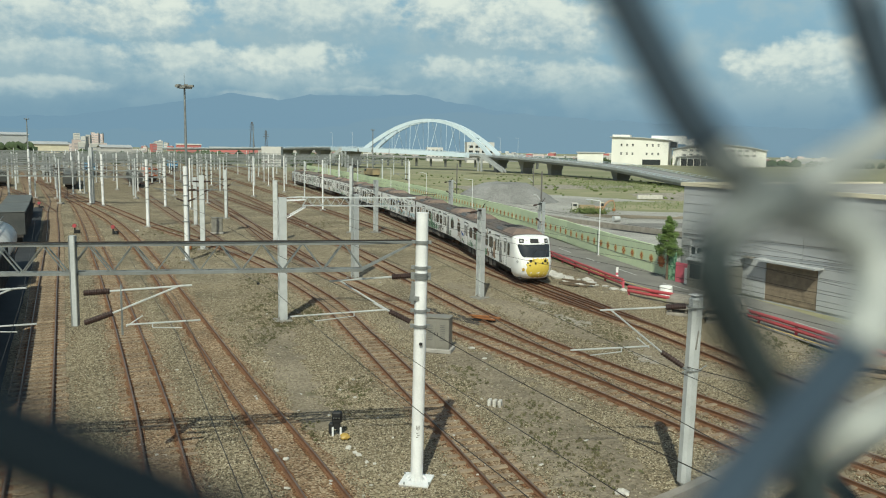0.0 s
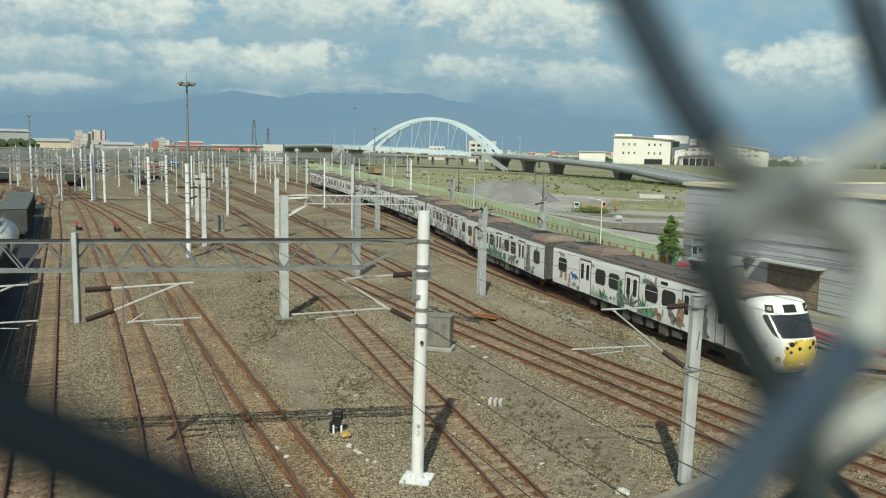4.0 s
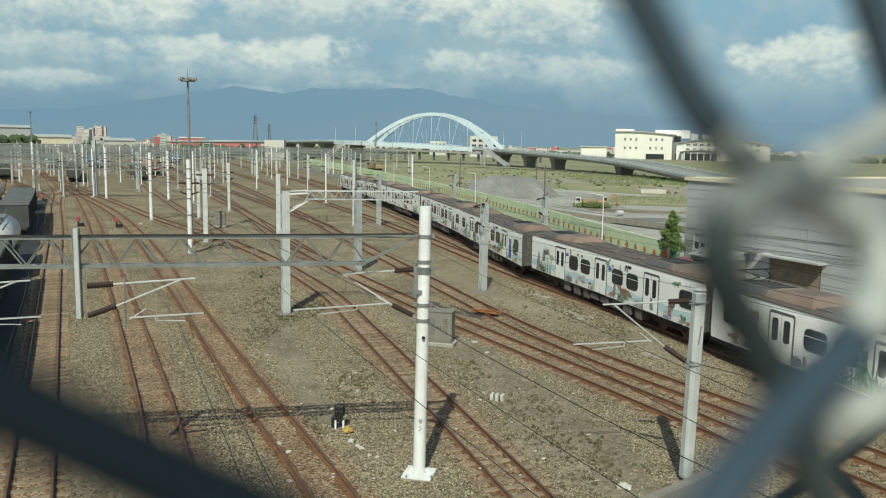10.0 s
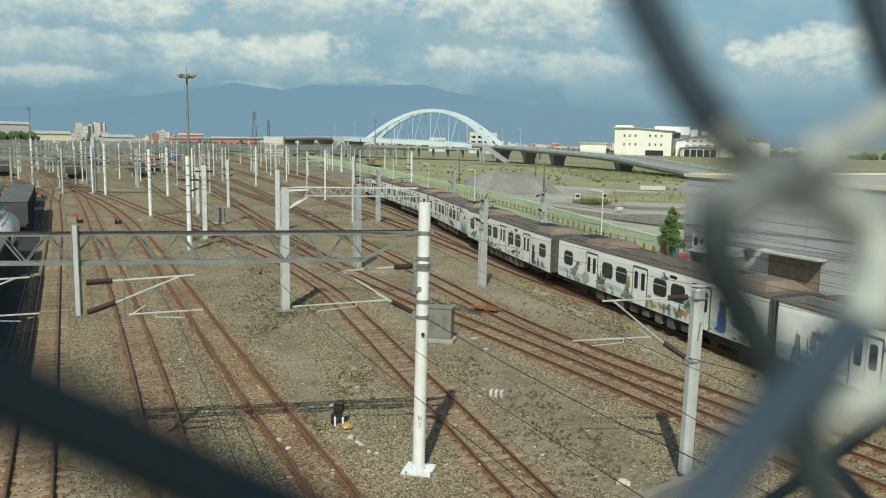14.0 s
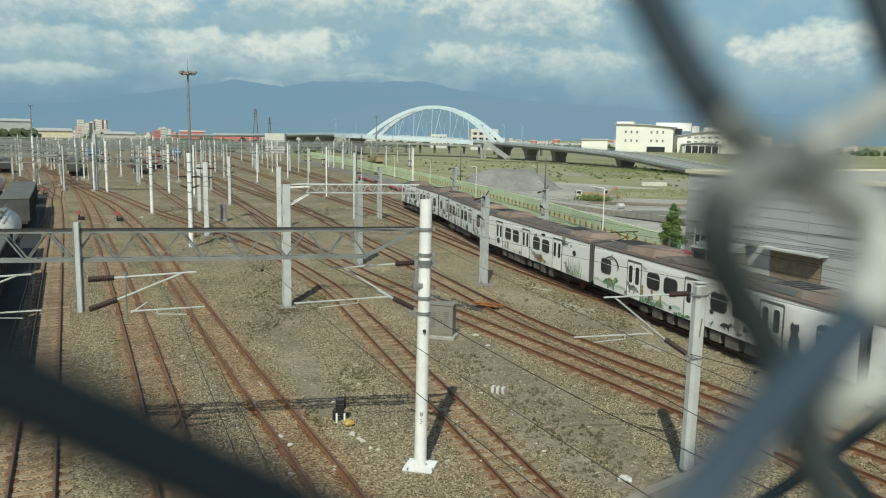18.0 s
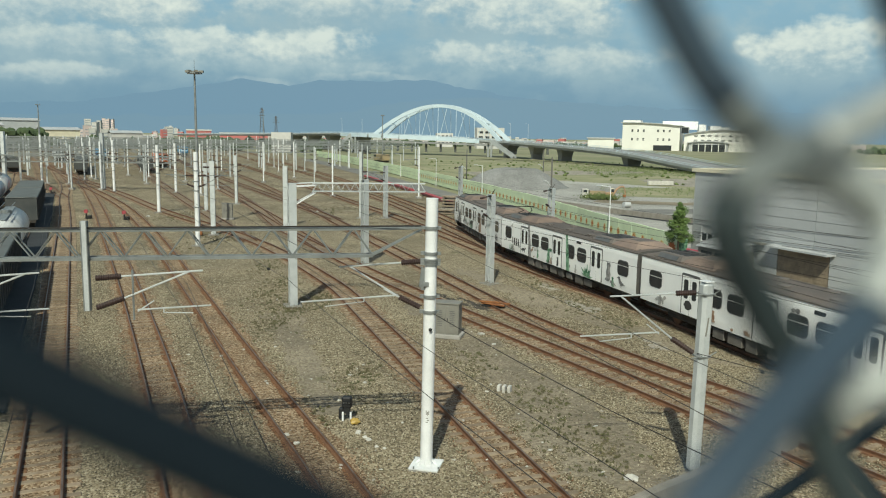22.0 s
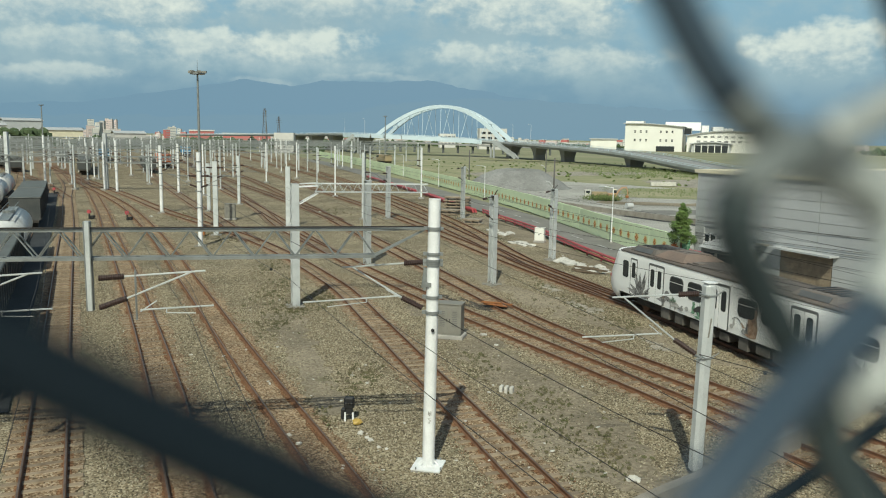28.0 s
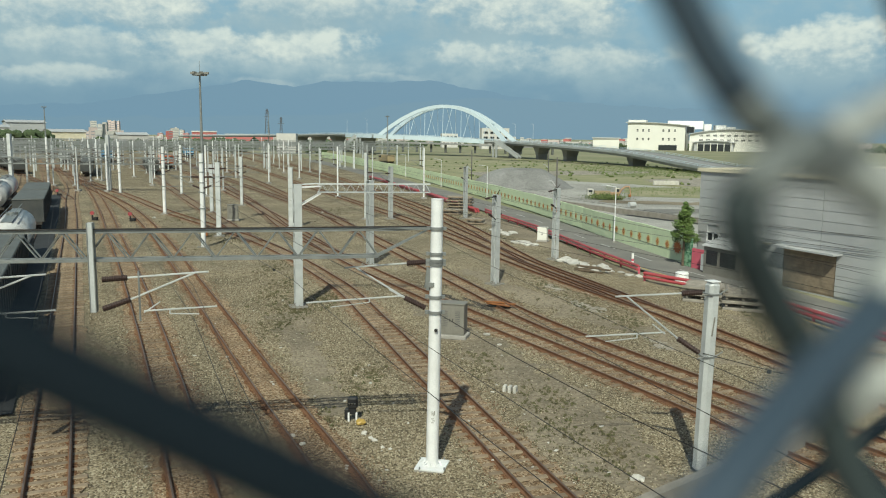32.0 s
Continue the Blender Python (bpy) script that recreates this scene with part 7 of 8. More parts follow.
def facade(a, b, z0, z1, floors, bays, mat="window_dark", wfrac=0.55, hfrac=0.4, skip=()):
    a, b = Vector((*a, 0)), Vector((*b, 0))
    d = (b - a)
    n = Vector((-d.y, d.x, 0)).normalized()
    if n.y > 0:
        n = -n
    fh = (z1 - z0) / floors
    for f in range(floors):
        for k in range(bays):
            if (f, k) in skip:
                continue
            c = a + d * ((k + 0.5) / bays) + n * 0.05
            bm = B()
            box(bm, (c.x, c.y, z0 + (f + 0.55) * fh), (d.length / bays * wfrac, 0.3, fh * hfrac), rz=math.atan2(d.y, d.x))
            w = part("window", bm, mat, wb)
            bm = B()
            box(bm, (c.x + n.x * 0.16, c.y + n.y * 0.16, z0 + (f + 0.55) * fh - fh * hfrac * 0.05), (d.length / bays * wfrac * 1.05, 0.1, 0.25), rz=math.atan2(d.y, d.x))
            part("window_bar", bm, "white_wall", w)


def arched_block(name, a, b, depth, tops, mat, label=""):
    """A block whose roof follows a curve: tops are heights at even steps from a to b."""
    a, b = Vector((*a, 0)), Vector((*b, 0))
    d = b - a
    n = Vector((-d.y, d.x, 0)).normalized() * depth
    if n.y < 0:
        n = -n
    bm = B()
    last = None
    for i, z in enumerate(tops):
        q = a + d * (i / (len(tops) - 1))
        ring = [bm.verts.new(v) for v in ((q.x, q.y, -0.3), (q.x, q.y, z), (q.x + n.x, q.y + n.y, z), (q.x + n.x, q.y + n.y, -0.3))]
        if last:
            for k in range(3):
                bm.faces.new((last[k], last[k + 1], ring[k + 1], ring[k]))
        else:
            bm.faces.new(ring)
        last = ring
    bm.faces.new(list(reversed(last)))
    bmesh.ops.recalc_face_normals(bm, faces=bm.faces)
    part(name, bm, mat, wb, label)
    # a thin roof sheet that oversails the wall
    bm = B()
    out = -n.normalized() * 1.6
    e = d.normalized() * 1.5
    prev = None
    for i, z in enumerate(tops):
        q = a + d * (i / (len(tops) - 1)) + (e if i == len(tops) - 1 else (-e if i == 0 else Vector()))
        ring = [bm.verts.new(v) for v in (q + out + Vector((0, 0, z + 0.05)), q + out + Vector((0, 0, z + 0.75)), q + n + Vector((0, 0, z + 0.75)), q + n + Vector((0, 0, z + 0.05)))]
        if prev:
            for k in range(4):
                bm.faces.new((prev[k], prev[(k + 1) % 4], ring[(k + 1) % 4], ring[k]))
        prev = ring
    bmesh.ops.recalc_face_normals(bm, faces=bm.faces)
    part("roof_sheet", bm, "panel", wb, "thin curved grey roof sheet")


MAIN_A, MAIN_B = (155.5, 689), (200, 672)
arched_block("main_block", MAIN_A, MAIN_B, 45, (22.6, 22.7, 22.6, 22.3, 21.8, 21.1, 20.2), "white_wall")
bm = B()
slab(bm, (157, 694), (171, 689), 16, 22.5, 25.2)
part("roof_housing", bm, "white_wall", wb)
for a, b, z0, z1 in (((193, 700), (222, 694), 18, 25.0), ((226, 704), (232, 703), 14, 22.6), ((236, 704), (245, 703), 14, 21.6), ((247, 706), (254, 705), 14, 20.4)):
    bm = B()
    slab(bm, a, b, 10, z0, z1)
    part("roof_plant_room", bm, "train_white", wb, "white rooftop plant room")
facade(MAIN_A, MAIN_B, 5.0, 19.6, 2, 20, wfrac=0.62, hfrac=0.27, skip=[(f, k) for f in (0, 1) for k in range(20) if k not in (3, 5, 7, 12, 14, 16)])
arched_block("curved_wing", (203, 669), (270, 640), 26, (12.8, 15.3, 16.7, 17.2, 17.1, 16.2, 14.8, 12.6), "white_wall", "wing under a shallow curved roof")
facade((209, 666.4), (264, 642.6), 6.6, 14.2, 2, 11, wfrac=0.55, hfrac=0.34)
arched_block("entrance_canopy", (205, 662), (233, 650), 7, (6.4, 7.5, 8.0, 7.5, 6.4), "panel", "grey arched entrance canopy")
bm = B()
slab(bm, (207, 660.4), (231, 650), 4, -0.3, 5.4)
part("entrance_glazing", bm, "window_dark", wb)
for k in range(6):
    q = Vector((207, 660.0, 0)).lerp(Vector((231, 649.6, 0)), k / 5)
    part("entrance_column", rod(B(), (q.x, q.y, -0.3), (q.x, q.y, 6.4), 0.35, seg=8), "white_wall", wb)
bm = B()
slab(bm, (180, 679.2), (194, 673.8), 2, -0.3, 4.2)
part("ground_floor_glazing", bm, "window_dark", wb)
bm = B()
slab(bm, (201, 671), (206, 668.5), 4, 14.5, 19.5)
part("stair_glazing", bm, "window_dark", wb)
bl2 = thing("white_annex", "low cream white annex", "building")
bm = B()
slab(bm, (128, 700), (150, 696), 20, -0.3, 9)
part("wall", bm, "white_wall", bl2)
bm = B()
slab(bm, (127, 699), (151, 695), 22, 9, 10)
part("roof", bm, "panel", bl2)

# ---- far town, trees ----
rt = random.Random(9)
for i in range(330):
    a = radians(-34 + 62 * rt.random() ** 1.5)
    dist = rt.uniform(950, 1900)
    deg = math.degrees(a)
    cluster = -24.6 < deg < -22.0
    w, h = rt.uniform(6, 20), rt.uniform(3.0, 7.5) * dist / 1000 * (2.7 if cluster else (1.75 if -19.3 < deg < -17.2 else 0.7))
    if cluster:
        w *= 0.6
    if -19.3 < deg < -17.2:
        w *= 0.6
    red = rt.random() < 0.07
    pink = rt.random() < 0.5
    t = thing("far_house", "distant flat-roofed town building" if not red else "distant building with a red front", "building", pose(dist * math.sin(a), dist * math.cos(a), -0.3, 0, 0, -deg + rt.uniform(-20, 20)), group="far town")
    bm = B()
    box(bm, (0, 0, h / 2), (w, 10, h))
    part("wall", bm, "city_red" if red else ("city_pink" if pink else "city_a"), t)
    bm = B()
    box(bm, (0, 0, h + 0.25), (w * 1.03, 10.4, 0.5))
    if rt.random() < 0.5:
        box(bm, (w * 0.2, 0, h + 1.2), (w * 0.25, 4, 1.6))
    part("roof", bm, "city_a" if rt.random() < 0.8 else "panel", t)
    for f in range(min(7, max(1, int(h / 4)))):
        bm = B()
        box(bm, (0, -5.05, 2.2 + f * 4.0), (w * 0.8, 0.2, 1.1))
        part("window_band", bm, "city_glass", t)
for a, dist, w, h in ((-16.9, 850, 24, 11.0), (-13.9, 900, 50, 8.5)):
    t = thing("far_warehouse", "distant long red-roofed warehouse", "building", pose(dist * math.sin(radians(a)), dist * math.cos(radians(a)), -0.3, 0, 0, -a))
    bm = B()
    box(bm, (0, 0, h / 2), (w, 20, h))
    part("wall", bm, "city_red", t)
    bm = B()
    box(bm, (0, 0, h + 0.5), (w * 1.03, 21, 1.2))
    part("roof", bm, "city_a", t)
# long sheds beside the sidings' trees
for a, dist, w, h, wall in ((-27.9, 620, 24, 15.5, "panel"), (-25.6, 560, 22, 9.5, "cream"), (-29.5, 600, 14, 12, "city_a"), (-21.6, 600, 20, 8.0, "city_a")):
    t = thing("far_shed", "distant pale low-pitched shed", "building", pose(dist * math.sin(radians(a)), dist * math.cos(radians(a)), -0.3, 0, 0, -a + 8), group="far sheds")
    bm = B()
    box(bm, (0, 0, h / 2), (w, 18, h))
    part("wall", bm, wall, t)
    bm = B()
    vs = [[bm.verts.new((x, y, z)) for y, z in ((-9.6, h), (0, h + 1.6), (9.6, h), (9.6, h + 0.3), (0, h + 1.9), (-9.6, h + 0.3))] for x in (-w / 2 - 0.5, w / 2 + 0.5)]
    for k in range(6):
        bm.faces.new((vs[0][k], vs[0][(k + 1) % 6], vs[1][(k + 1) % 6], vs[1][k]))
    bmesh.ops.recalc_face_normals(bm, faces=bm.faces)
    part("roof", bm, "panel", t)


# lattice power pylons on the plain
def pylon(x, y, h, w):
    t = thing("power_pylon", "dark lattice power pylon with short cross arms", "pylon", pose(x, y, -0.3, 0, 0, 12), group="power pylons")
    for a, b in ((-1, -1), (1, -1), (1, 1), (-1, 1)):
        part("leg", bar(B(), (a * w, b * w, 0), (a * w * 0.18, b * w * 0.18, h), 0.32), "old_pole", t)
    for a, b in ((1, 0), (-1, 0), (0, 1), (0, -1)):
        zig = []
        for i in range(13):
            z = h * i / 12
            k = w * (1 - 0.82 * i / 12) * (1 if i % 2 else -1)
            o = w * (1 - 0.82 * i / 12)
            zig.append((a * o + b * k, b * o + a * k, z))
        part("lacing", tube(B(), zig, 0.12, 4), "old_pole", t)
    for z, ln in ((0.78, 2.6), (0.86, 2.1), (0.94, 1.6)):
        part("cross_arm", bar(B(), (-ln, 0, h * z), (ln, 0, h * z), 0.35), "old_pole", t)
    return t


pylon(-157.4, 700, 31.5, 2.6)
pylon(-145.2, 700, 24.4, 1.6)

# pale concrete block at the end of the yard, and the block behind the arch
for x, y, w, h, nm in ((-84, 420, 10, 10.2, "pale concrete plant building behind the masts"), (38, 640, 22, 16.5, "grey office block behind the arch bridge"), (2, 700, 14, 12, "white block behind the arch bridge")):
    t = thing("office_block", nm, "building", pose(x, y, -0.3, 0, 0, 6))
    bm = B()
    box(bm, (0, 0, h / 2), (w, 12, h))
    part("wall", bm, "city_a", t)
    for f in range(3 if x > -50 else 0):
        for k in range(4):
            bm = B()
            box(bm, (w * (-0.36 + 0.24 * k), -6.02, h * (0.3 + 0.24 * f)), (w * 0.15, 0.15, h * 0.11))
            part("window", bm, "window_dark", t)


def foliage(bm, c, r, n, leaf, rg, flat=0.8):
    """Many small leaf cards in an uneven cloud."""
    for _ in range(n):
        v = Vector((rg.gauss(0, 1), rg.gauss(0, 1), rg.gauss(0, 1)))
        v = v.normalized() * r * rg.random() ** 0.45
        p = Vector(c) + Vector((v.x, v.y, v.z * flat))
        a = Vector((rg.uniform(-1, 1), rg.uniform(-1, 1), rg.uniform(-1, 1))).normalized() * leaf
        b = a.orthogonal().normalized() * leaf * rg.uniform(0.35, 0.6)
        bm.faces.new([bm.verts.new(q) for q in (p - a, p + b, p + a, p - b)])


def tree(x, y, h, label, lean=0.0):
    rg = random.Random(int(x * 31 + y))
    t = thing("tree", label, "tree", pose(x, y, -0.12))
    bm = B()
    rod(bm, (0, 0, 0), (lean * 0.4, 0, h * 0.45), 0.11, 0.075, seg=8)
    rod(bm, (lean * 0.4, 0, h * 0.45), (lean * 0.6, 0.05, h * 0.85), 0.075, 0.025, seg=7)
    limbs = []
    for i in range(9):
        a = i * 2.4
        z = h * (0.36 + 0.055 * i)
        e = (lean * 0.5 + math.cos(a) * (0.80 - 0.07 * i), math.sin(a) * (0.80 - 0.07 * i), z + 0.4)
        rod(bm, (lean * 0.45, 0, z), e, 0.03, 0.012, seg=5)
        limbs.append(e)
    part("trunk", bm, "bark", t, "thin brown trunk with limbs")
    bm = B()
    for e in limbs:
        foliage(bm, e, rg.uniform(0.34, 0.5), 260, 0.08, rg, 0.75)
    for i in range(26):
        # lower tiers spread wide, the head is a narrow cone
        u = i / 25
        wide = 0.85 * (1 - u) ** 0.8 if u < 0.45 else 0.62 * (1 - u) ** 0.7 + 0.04
        a = i * 2.4
        foliage(bm, (lean * 0.5 + math.cos(a) * wide * 0.75, math.sin(a) * wide * 0.75, h * (0.40 + 0.58 * u)), 0.16 + 0.30 * wide, 170, 0.075, rg, 0.85)
    part("crown", bm, "leaf", t, "uneven crown of small green leaves")
    return t


tree(18.3, 60.3, 4.9, "slender young green tree at the end of the wall")
rg = random.Random(3)
soup = Soup(ball_template())
for i in range(900):
    a = radians(rg.uniform(-36, 38))
    d = rg.uniform(560, 800) if rg.random() < 0.8 else rg.uniform(420, 560)
    if -6 < math.degrees(a) < 38 and d < 730:
        continue
    r = rg.uniform(2.2, 5.0)
    soup.add(Matrix.Translation((d * math.sin(a), d * math.cos(a), r * 0.4)) @ Matrix.Diagonal((r, r, r * 0.8, 1)), 0.35)
tagged(soup.ob("far_woods", "far_leaf"), "distant belt of dark green trees", "trees", kind="stuff")
soup = Soup(ball_template())
for i in range(420):
    # wood at the far side of the sidings
    x, y = rg.uniform(-235, -182), rg.uniform(368, 420)
    r = rg.uniform(1.2, 2.6)
    soup.add(Matrix.Translation((x - (y - 368) * 0.5, y, rg.uniform(0.5, 9.0))) @ Matrix.Diagonal((r, r, r * 0.85, 1)), 0.35)
tagged(soup.ob("wood_edge", "far_leaf"), "dark green trees beside the far sidings", "trees", kind="stuff")
soup = Soup(ball_template())
for i in range(260):
    x, y = rg.uniform(-10, 110), rg.uniform(170, 330)
    r = rg.uniform(0.15, 0.6)
    soup.add(Matrix.Translation((x, y, 0)) @ Matrix.Diagonal((r, r, r * 0.6, 1)), 0.4)
tagged(soup.ob("field_shrubs", "bush"), "low green shrubs scattered over the field", "shrubs", kind="stuff")
bm = B()
for i in range(3400):
    # weeds at the wall's foot and along the ramp
    if i > 2600:
        q = Vector((rg.gauss(25.8, 1.4), rg.uniform(125.5, 128.5), 0.55 * rg.random() ** 2))
        if i % 3 == 0:
            q = Vector((rg.uniform(30, 62), rg.uniform(133, 156), 0.1))
    elif i % 2:
        s = rg.uniform(0, 110)
        q = WALL.off(s, rg.uniform(-2.6, -0.3), rg.uniform(0, 1.3) if rg.random() < 0.25 else 0.1)
    else:
        q = Vector((rg.uniform(40, 76), rg.uniform(200, 262), 0.3))
    foliage(bm, q, 0.5, 3, 0.16, rg)
tagged(mesh_ob("weeds", bm, "bush"), "straggling green weeds behind the wall", "weeds", kind="stuff")


# dull weeds and dry stalks among the stones, thickest where nothing runs
bm = B()
rg = random.Random(21)
for cx, cy, rx, ry, n in ((-8.4, 41.5, 1.0, 4.0, 260), (-7.0, 46.5, 1.2, 3.5, 240), (-10.4, 49, 1.0, 5, 200), (-3.2, 30.5, 0.8, 3.0, 110), (3.8, 27.2, 1.1, 3.6, 170), (5.2, 24.0, 1.3, 2.2, 130), (1.6, 33.0, 0.7, 2.6, 70), (8.2, 45.5, 0.9, 3.6, 120), (9.6, 41.0, 0.8, 3.0, 110), (6.4, 52, 0.9, 4.0, 90), (17.8, 42.0, 0.8, 4.0, 200), (19.6, 37.5, 0.8, 3.0, 160), (-20.5, 72, 1.6, 5, 160), (-12.5, 58, 1.0, 5, 140), (-30, 92, 2, 6, 140), (4.8, 77, 1.2, 7, 140), (1.2, 92, 1.5, 8, 120), (-14, 100, 2, 8, 120), (-4.4, 26.3, 0.6, 1.0, 40), (-22.3, 75.5, 0.8, 1.2, 60), (-8.3, 43.6, 0.8, 0.8, 70)):
    for _ in range(n):
        q = Vector((cx + rg.gauss(0, rx * 0.6), cy + rg.gauss(0, ry * 0.55), -0.13))
        if min((abs(tree_of_tracks.find((q.x, q.y, 0))[2]), 9)) < 0.9:
            continue
        r = rg.uniform(0.05, 0.16)
        foliage(bm, q, r, rg.randint(4, 9), rg.uniform(0.03, 0.07), rg, 0.5)
tagged(mesh_ob("yard_weeds", bm, "dull_weed"), "dull olive weeds and dry stalks among the ballast", "weeds", kind="stuff")
# white scraps and pale stones scattered between the tracks
soup = Soup(ball_template())
for i in range(170):
    y = 21 + 70 * rg.random() ** 1.6
    x = rg.uniform(-0.47 * y + 1, 0.30 * y - 1 if y < 45 else 13 - 0.13 * (y - 45))
    if x > 15 or tree_of_tracks.find((x, y, 0))[2] < 0.2:
        continue
    r = rg.uniform(0.02, 0.065)
    soup.add(Matrix.Translation((x, y, -0.13)) @ Matrix.Rotation(rg.uniform(0, 6), 4, "Z") @ Matrix.Diagonal((r * rg.uniform(1, 2.2), r, r * 0.5, 1)), 0.3)
tagged(soup.ob("white_scraps", "pale_rubble"), "small white scraps and chips on the ballast", "litter", kind="stuff")


# ---- standing wagons and engines ----
def tank_wagon(m, label, mat="tank"):
    t = thing("tank_wagon", label, "wagon", m, group="standing wagons")
    bm = B()
    rod(bm, (-5.4, 0, 2.25), (5.4, 0, 2.25), 1.25, seg=24)
    for s in (-1, 1):
        rod(bm, (s * 5.4, 0, 2.25), (s * 5.75, 0, 2.25), 1.25, 0.8, seg=24)
    barrel = part("tank", bm, mat, t, "pale weathered tank barrel", smooth=False)
    for f in barrel.data.polygons:
        f.use_smooth = abs(f.normal.x) < 0.5
    bm = B()
    rod(bm, (0, 0, 3.4), (0, 0, 3.75), 0.4, seg=12)
    part("manhole", bm, "galv", t)
    bm = B()
    box(bm, (0, 0, 3.52), (10.4, 0.7, 0.05))
    for s in (-1, 1):
        rod(bm, (-5.2, s * 0.35, 3.9), (5.2, s * 0.35, 3.9), 0.025, seg=5)
    part("walkway", bm, "galv", t)
    bm = B()
    box(bm, (0, 0, 0.95), (12.2, 2.0, 0.25))
    part("frame", bm, "under", t)
    for bx in (-4.2, 4.2):
        bm = B()
        box(bm, (bx, 0, 0.5), (2.2, 2.0, 0.4), bevel=0.05)
        for wx in (-0.8, 0.8):
            for s in (-1, 1):
                rod(bm, (bx + wx, s * 0.5, 0.42), (bx + wx, s * 0.64, 0.42), 0.42, seg=14)
        part("bogie", bm, "under", t)
    return t


def box_wagon(m, label):
    t = thing("covered_wagon", label, "wagon", m, group="standing wagons")
    bm = B()
    box(bm, (0, 0, 2.1), (13.0, 2.6, 2.1), bevel=0.03)
    part("body", bm, "wagon_dark", t)
    for i in range(12):
        for s in (-1, 1):
            bm = B()
            box(bm, (-6.2 + i * 1.13, s * 1.32, 2.05), (0.12, 0.08, 2.0))
            part("rib", bm, "wagon_dark", t)
    bm = B()
    box(bm, (0, 0, 3.2), (13.1, 2.7, 0.12), bevel=0.04)
    part("roof", bm, "wagon_top", t, "flat grey roof")
    bm = B()
    box(bm, (0, 0, 0.95), (13.4, 2.2, 0.25))
    part("frame", bm, "under", t)
    for bx in (-4.6, 4.6):
        bm = B()
        box(bm, (bx, 0, 0.5), (2.2, 2.0, 0.4), bevel=0.05)
        part("bogie", bm, "under", t)
    return t


def on_way(key, s, z=0.0):
    w = WAYS[key]
    q, d = w.at(s), w.dir(s)
    return pose(q.x, q.y, z, 0, 0, math.degrees(math.atan2(d.y, d.x)))


tank_wagon(on_way("y", 37), "pale grey tank wagon on a siding")
box_wagon(on_way("y", 62), "dark grey flat-roofed covered wagon on a siding")
tank_wagon(on_way("z", 92), "white tank wagon on a siding")
tank_wagon(on_way("z", 78), "white tank wagon on a siding")
box_wagon(on_way("y", 9), "dark grey flat-roofed covered wagon on a siding")
box_wagon(on_way("y", 23), "dark grey flat-roofed covered wagon on a siding")
box_wagon(on_way("z", 43), "dark grey flat-roofed covered wagon on a siding")
box_wagon(on_way("y", 76), "dark grey flat-roofed covered wagon on a siding")
far_wagon = box_wagon(on_way("n", 84), "dark grey covered wagon standing in the far yard")
for key, s in (("n", 98.5), ("n", 113), ("n", 127.5), ("o", 40), ("o", 54.5), ("o", 69), ("k", 130), ("k", 144.5)):
    copy_thing(far_wagon, on_way(key, s))
bm = B()
flat = thing("flat_wagon", "flat wagon loaded with orange track gear", "wagon", on_way("y", 93))
box(bm, (0, 0, 1.0), (11, 2.4, 0.35))
part("frame", bm, "under", flat)
for i in range(4):
    bm = B()
    box(bm, (-3.6 + i * 2.4, 0, 1.75), (1.9, 1.9, 1.0 + 0.2 * (i % 2)), bevel=0.12)
    part("orange_gear", bm, "orange_paint", flat)


def engine(m, paint, label):
    t = thing("locomotive", label, "locomotive", m, group="standing engines")
    bm = B()
    box(bm, (0, 0, 2.35), (14, 2.8, 2.5), bevel=0.22)
    part("body", bm, paint, t)
    bm = B()
    box(bm, (0, 0, 3.62), (12.5, 2.2, 0.25), bevel=0.08)
    part("roof", bm, "wagon_top", t)
    for s in (-1, 1):
        for y in (-0.62, 0.62):
            bm = B()
            box(bm, (s * 7.0, y, 2.85), (0.08, 0.95, 0.75), bevel=0.02)
            part("cab_window", bm, "window_dark", t)
        bm = B()
        box(bm, (s * 7.03, 0, 2.0), (0.08, 2.2, 0.2))
        part("front_stripe", bm, "white_steel", t)
        bm = B()
        box(bm, (s * 7.1, 0, 0.8), (0.3, 2.5, 0.4))
        part("buffer_beam", bm, "under", t)
    for bx in (-4.2, 4.2):
        bm = B()
        box(bm, (bx, 0, 0.55), (3.4, 2.2, 0.7), bevel=0.08)
        part("bogie", bm, "under", t)
    return t


engine(pose(-77.4, 219, 0, 0, 0, 115), "orange_paint", "orange diesel locomotive among the far masts")
engine(pose(-104, 320, 0, 0, 0, 114), "blue_paint", "blue locomotive among the far masts")
engine(pose(-112, 262, 0, 0, 0, 118), "blue_paint", "blue locomotive among the far masts")
engine(pose(-118, 245, 0, 0, 0, 118), "tank", "pale rail vehicle among the far masts")
t = thing("track_machine", "orange yellow track maintenance machine", "machine", pose(-20.5, 272, 0, 0, 0, 115))
bm = B()
box(bm, (0, 0, 1.9), (9, 2.6, 2.2), bevel=0.15)
part("body", bm, "yellow_machine", t)
bm = B()
box(bm, (0, 0, 0.6), (8, 2.2, 0.6))
part("underframe", bm, "under", t)
bm = B()
box(bm, (3, 0, 2.4), (2.2, 2.64, 0.7))
part("window_band", bm, "window_dark", t)

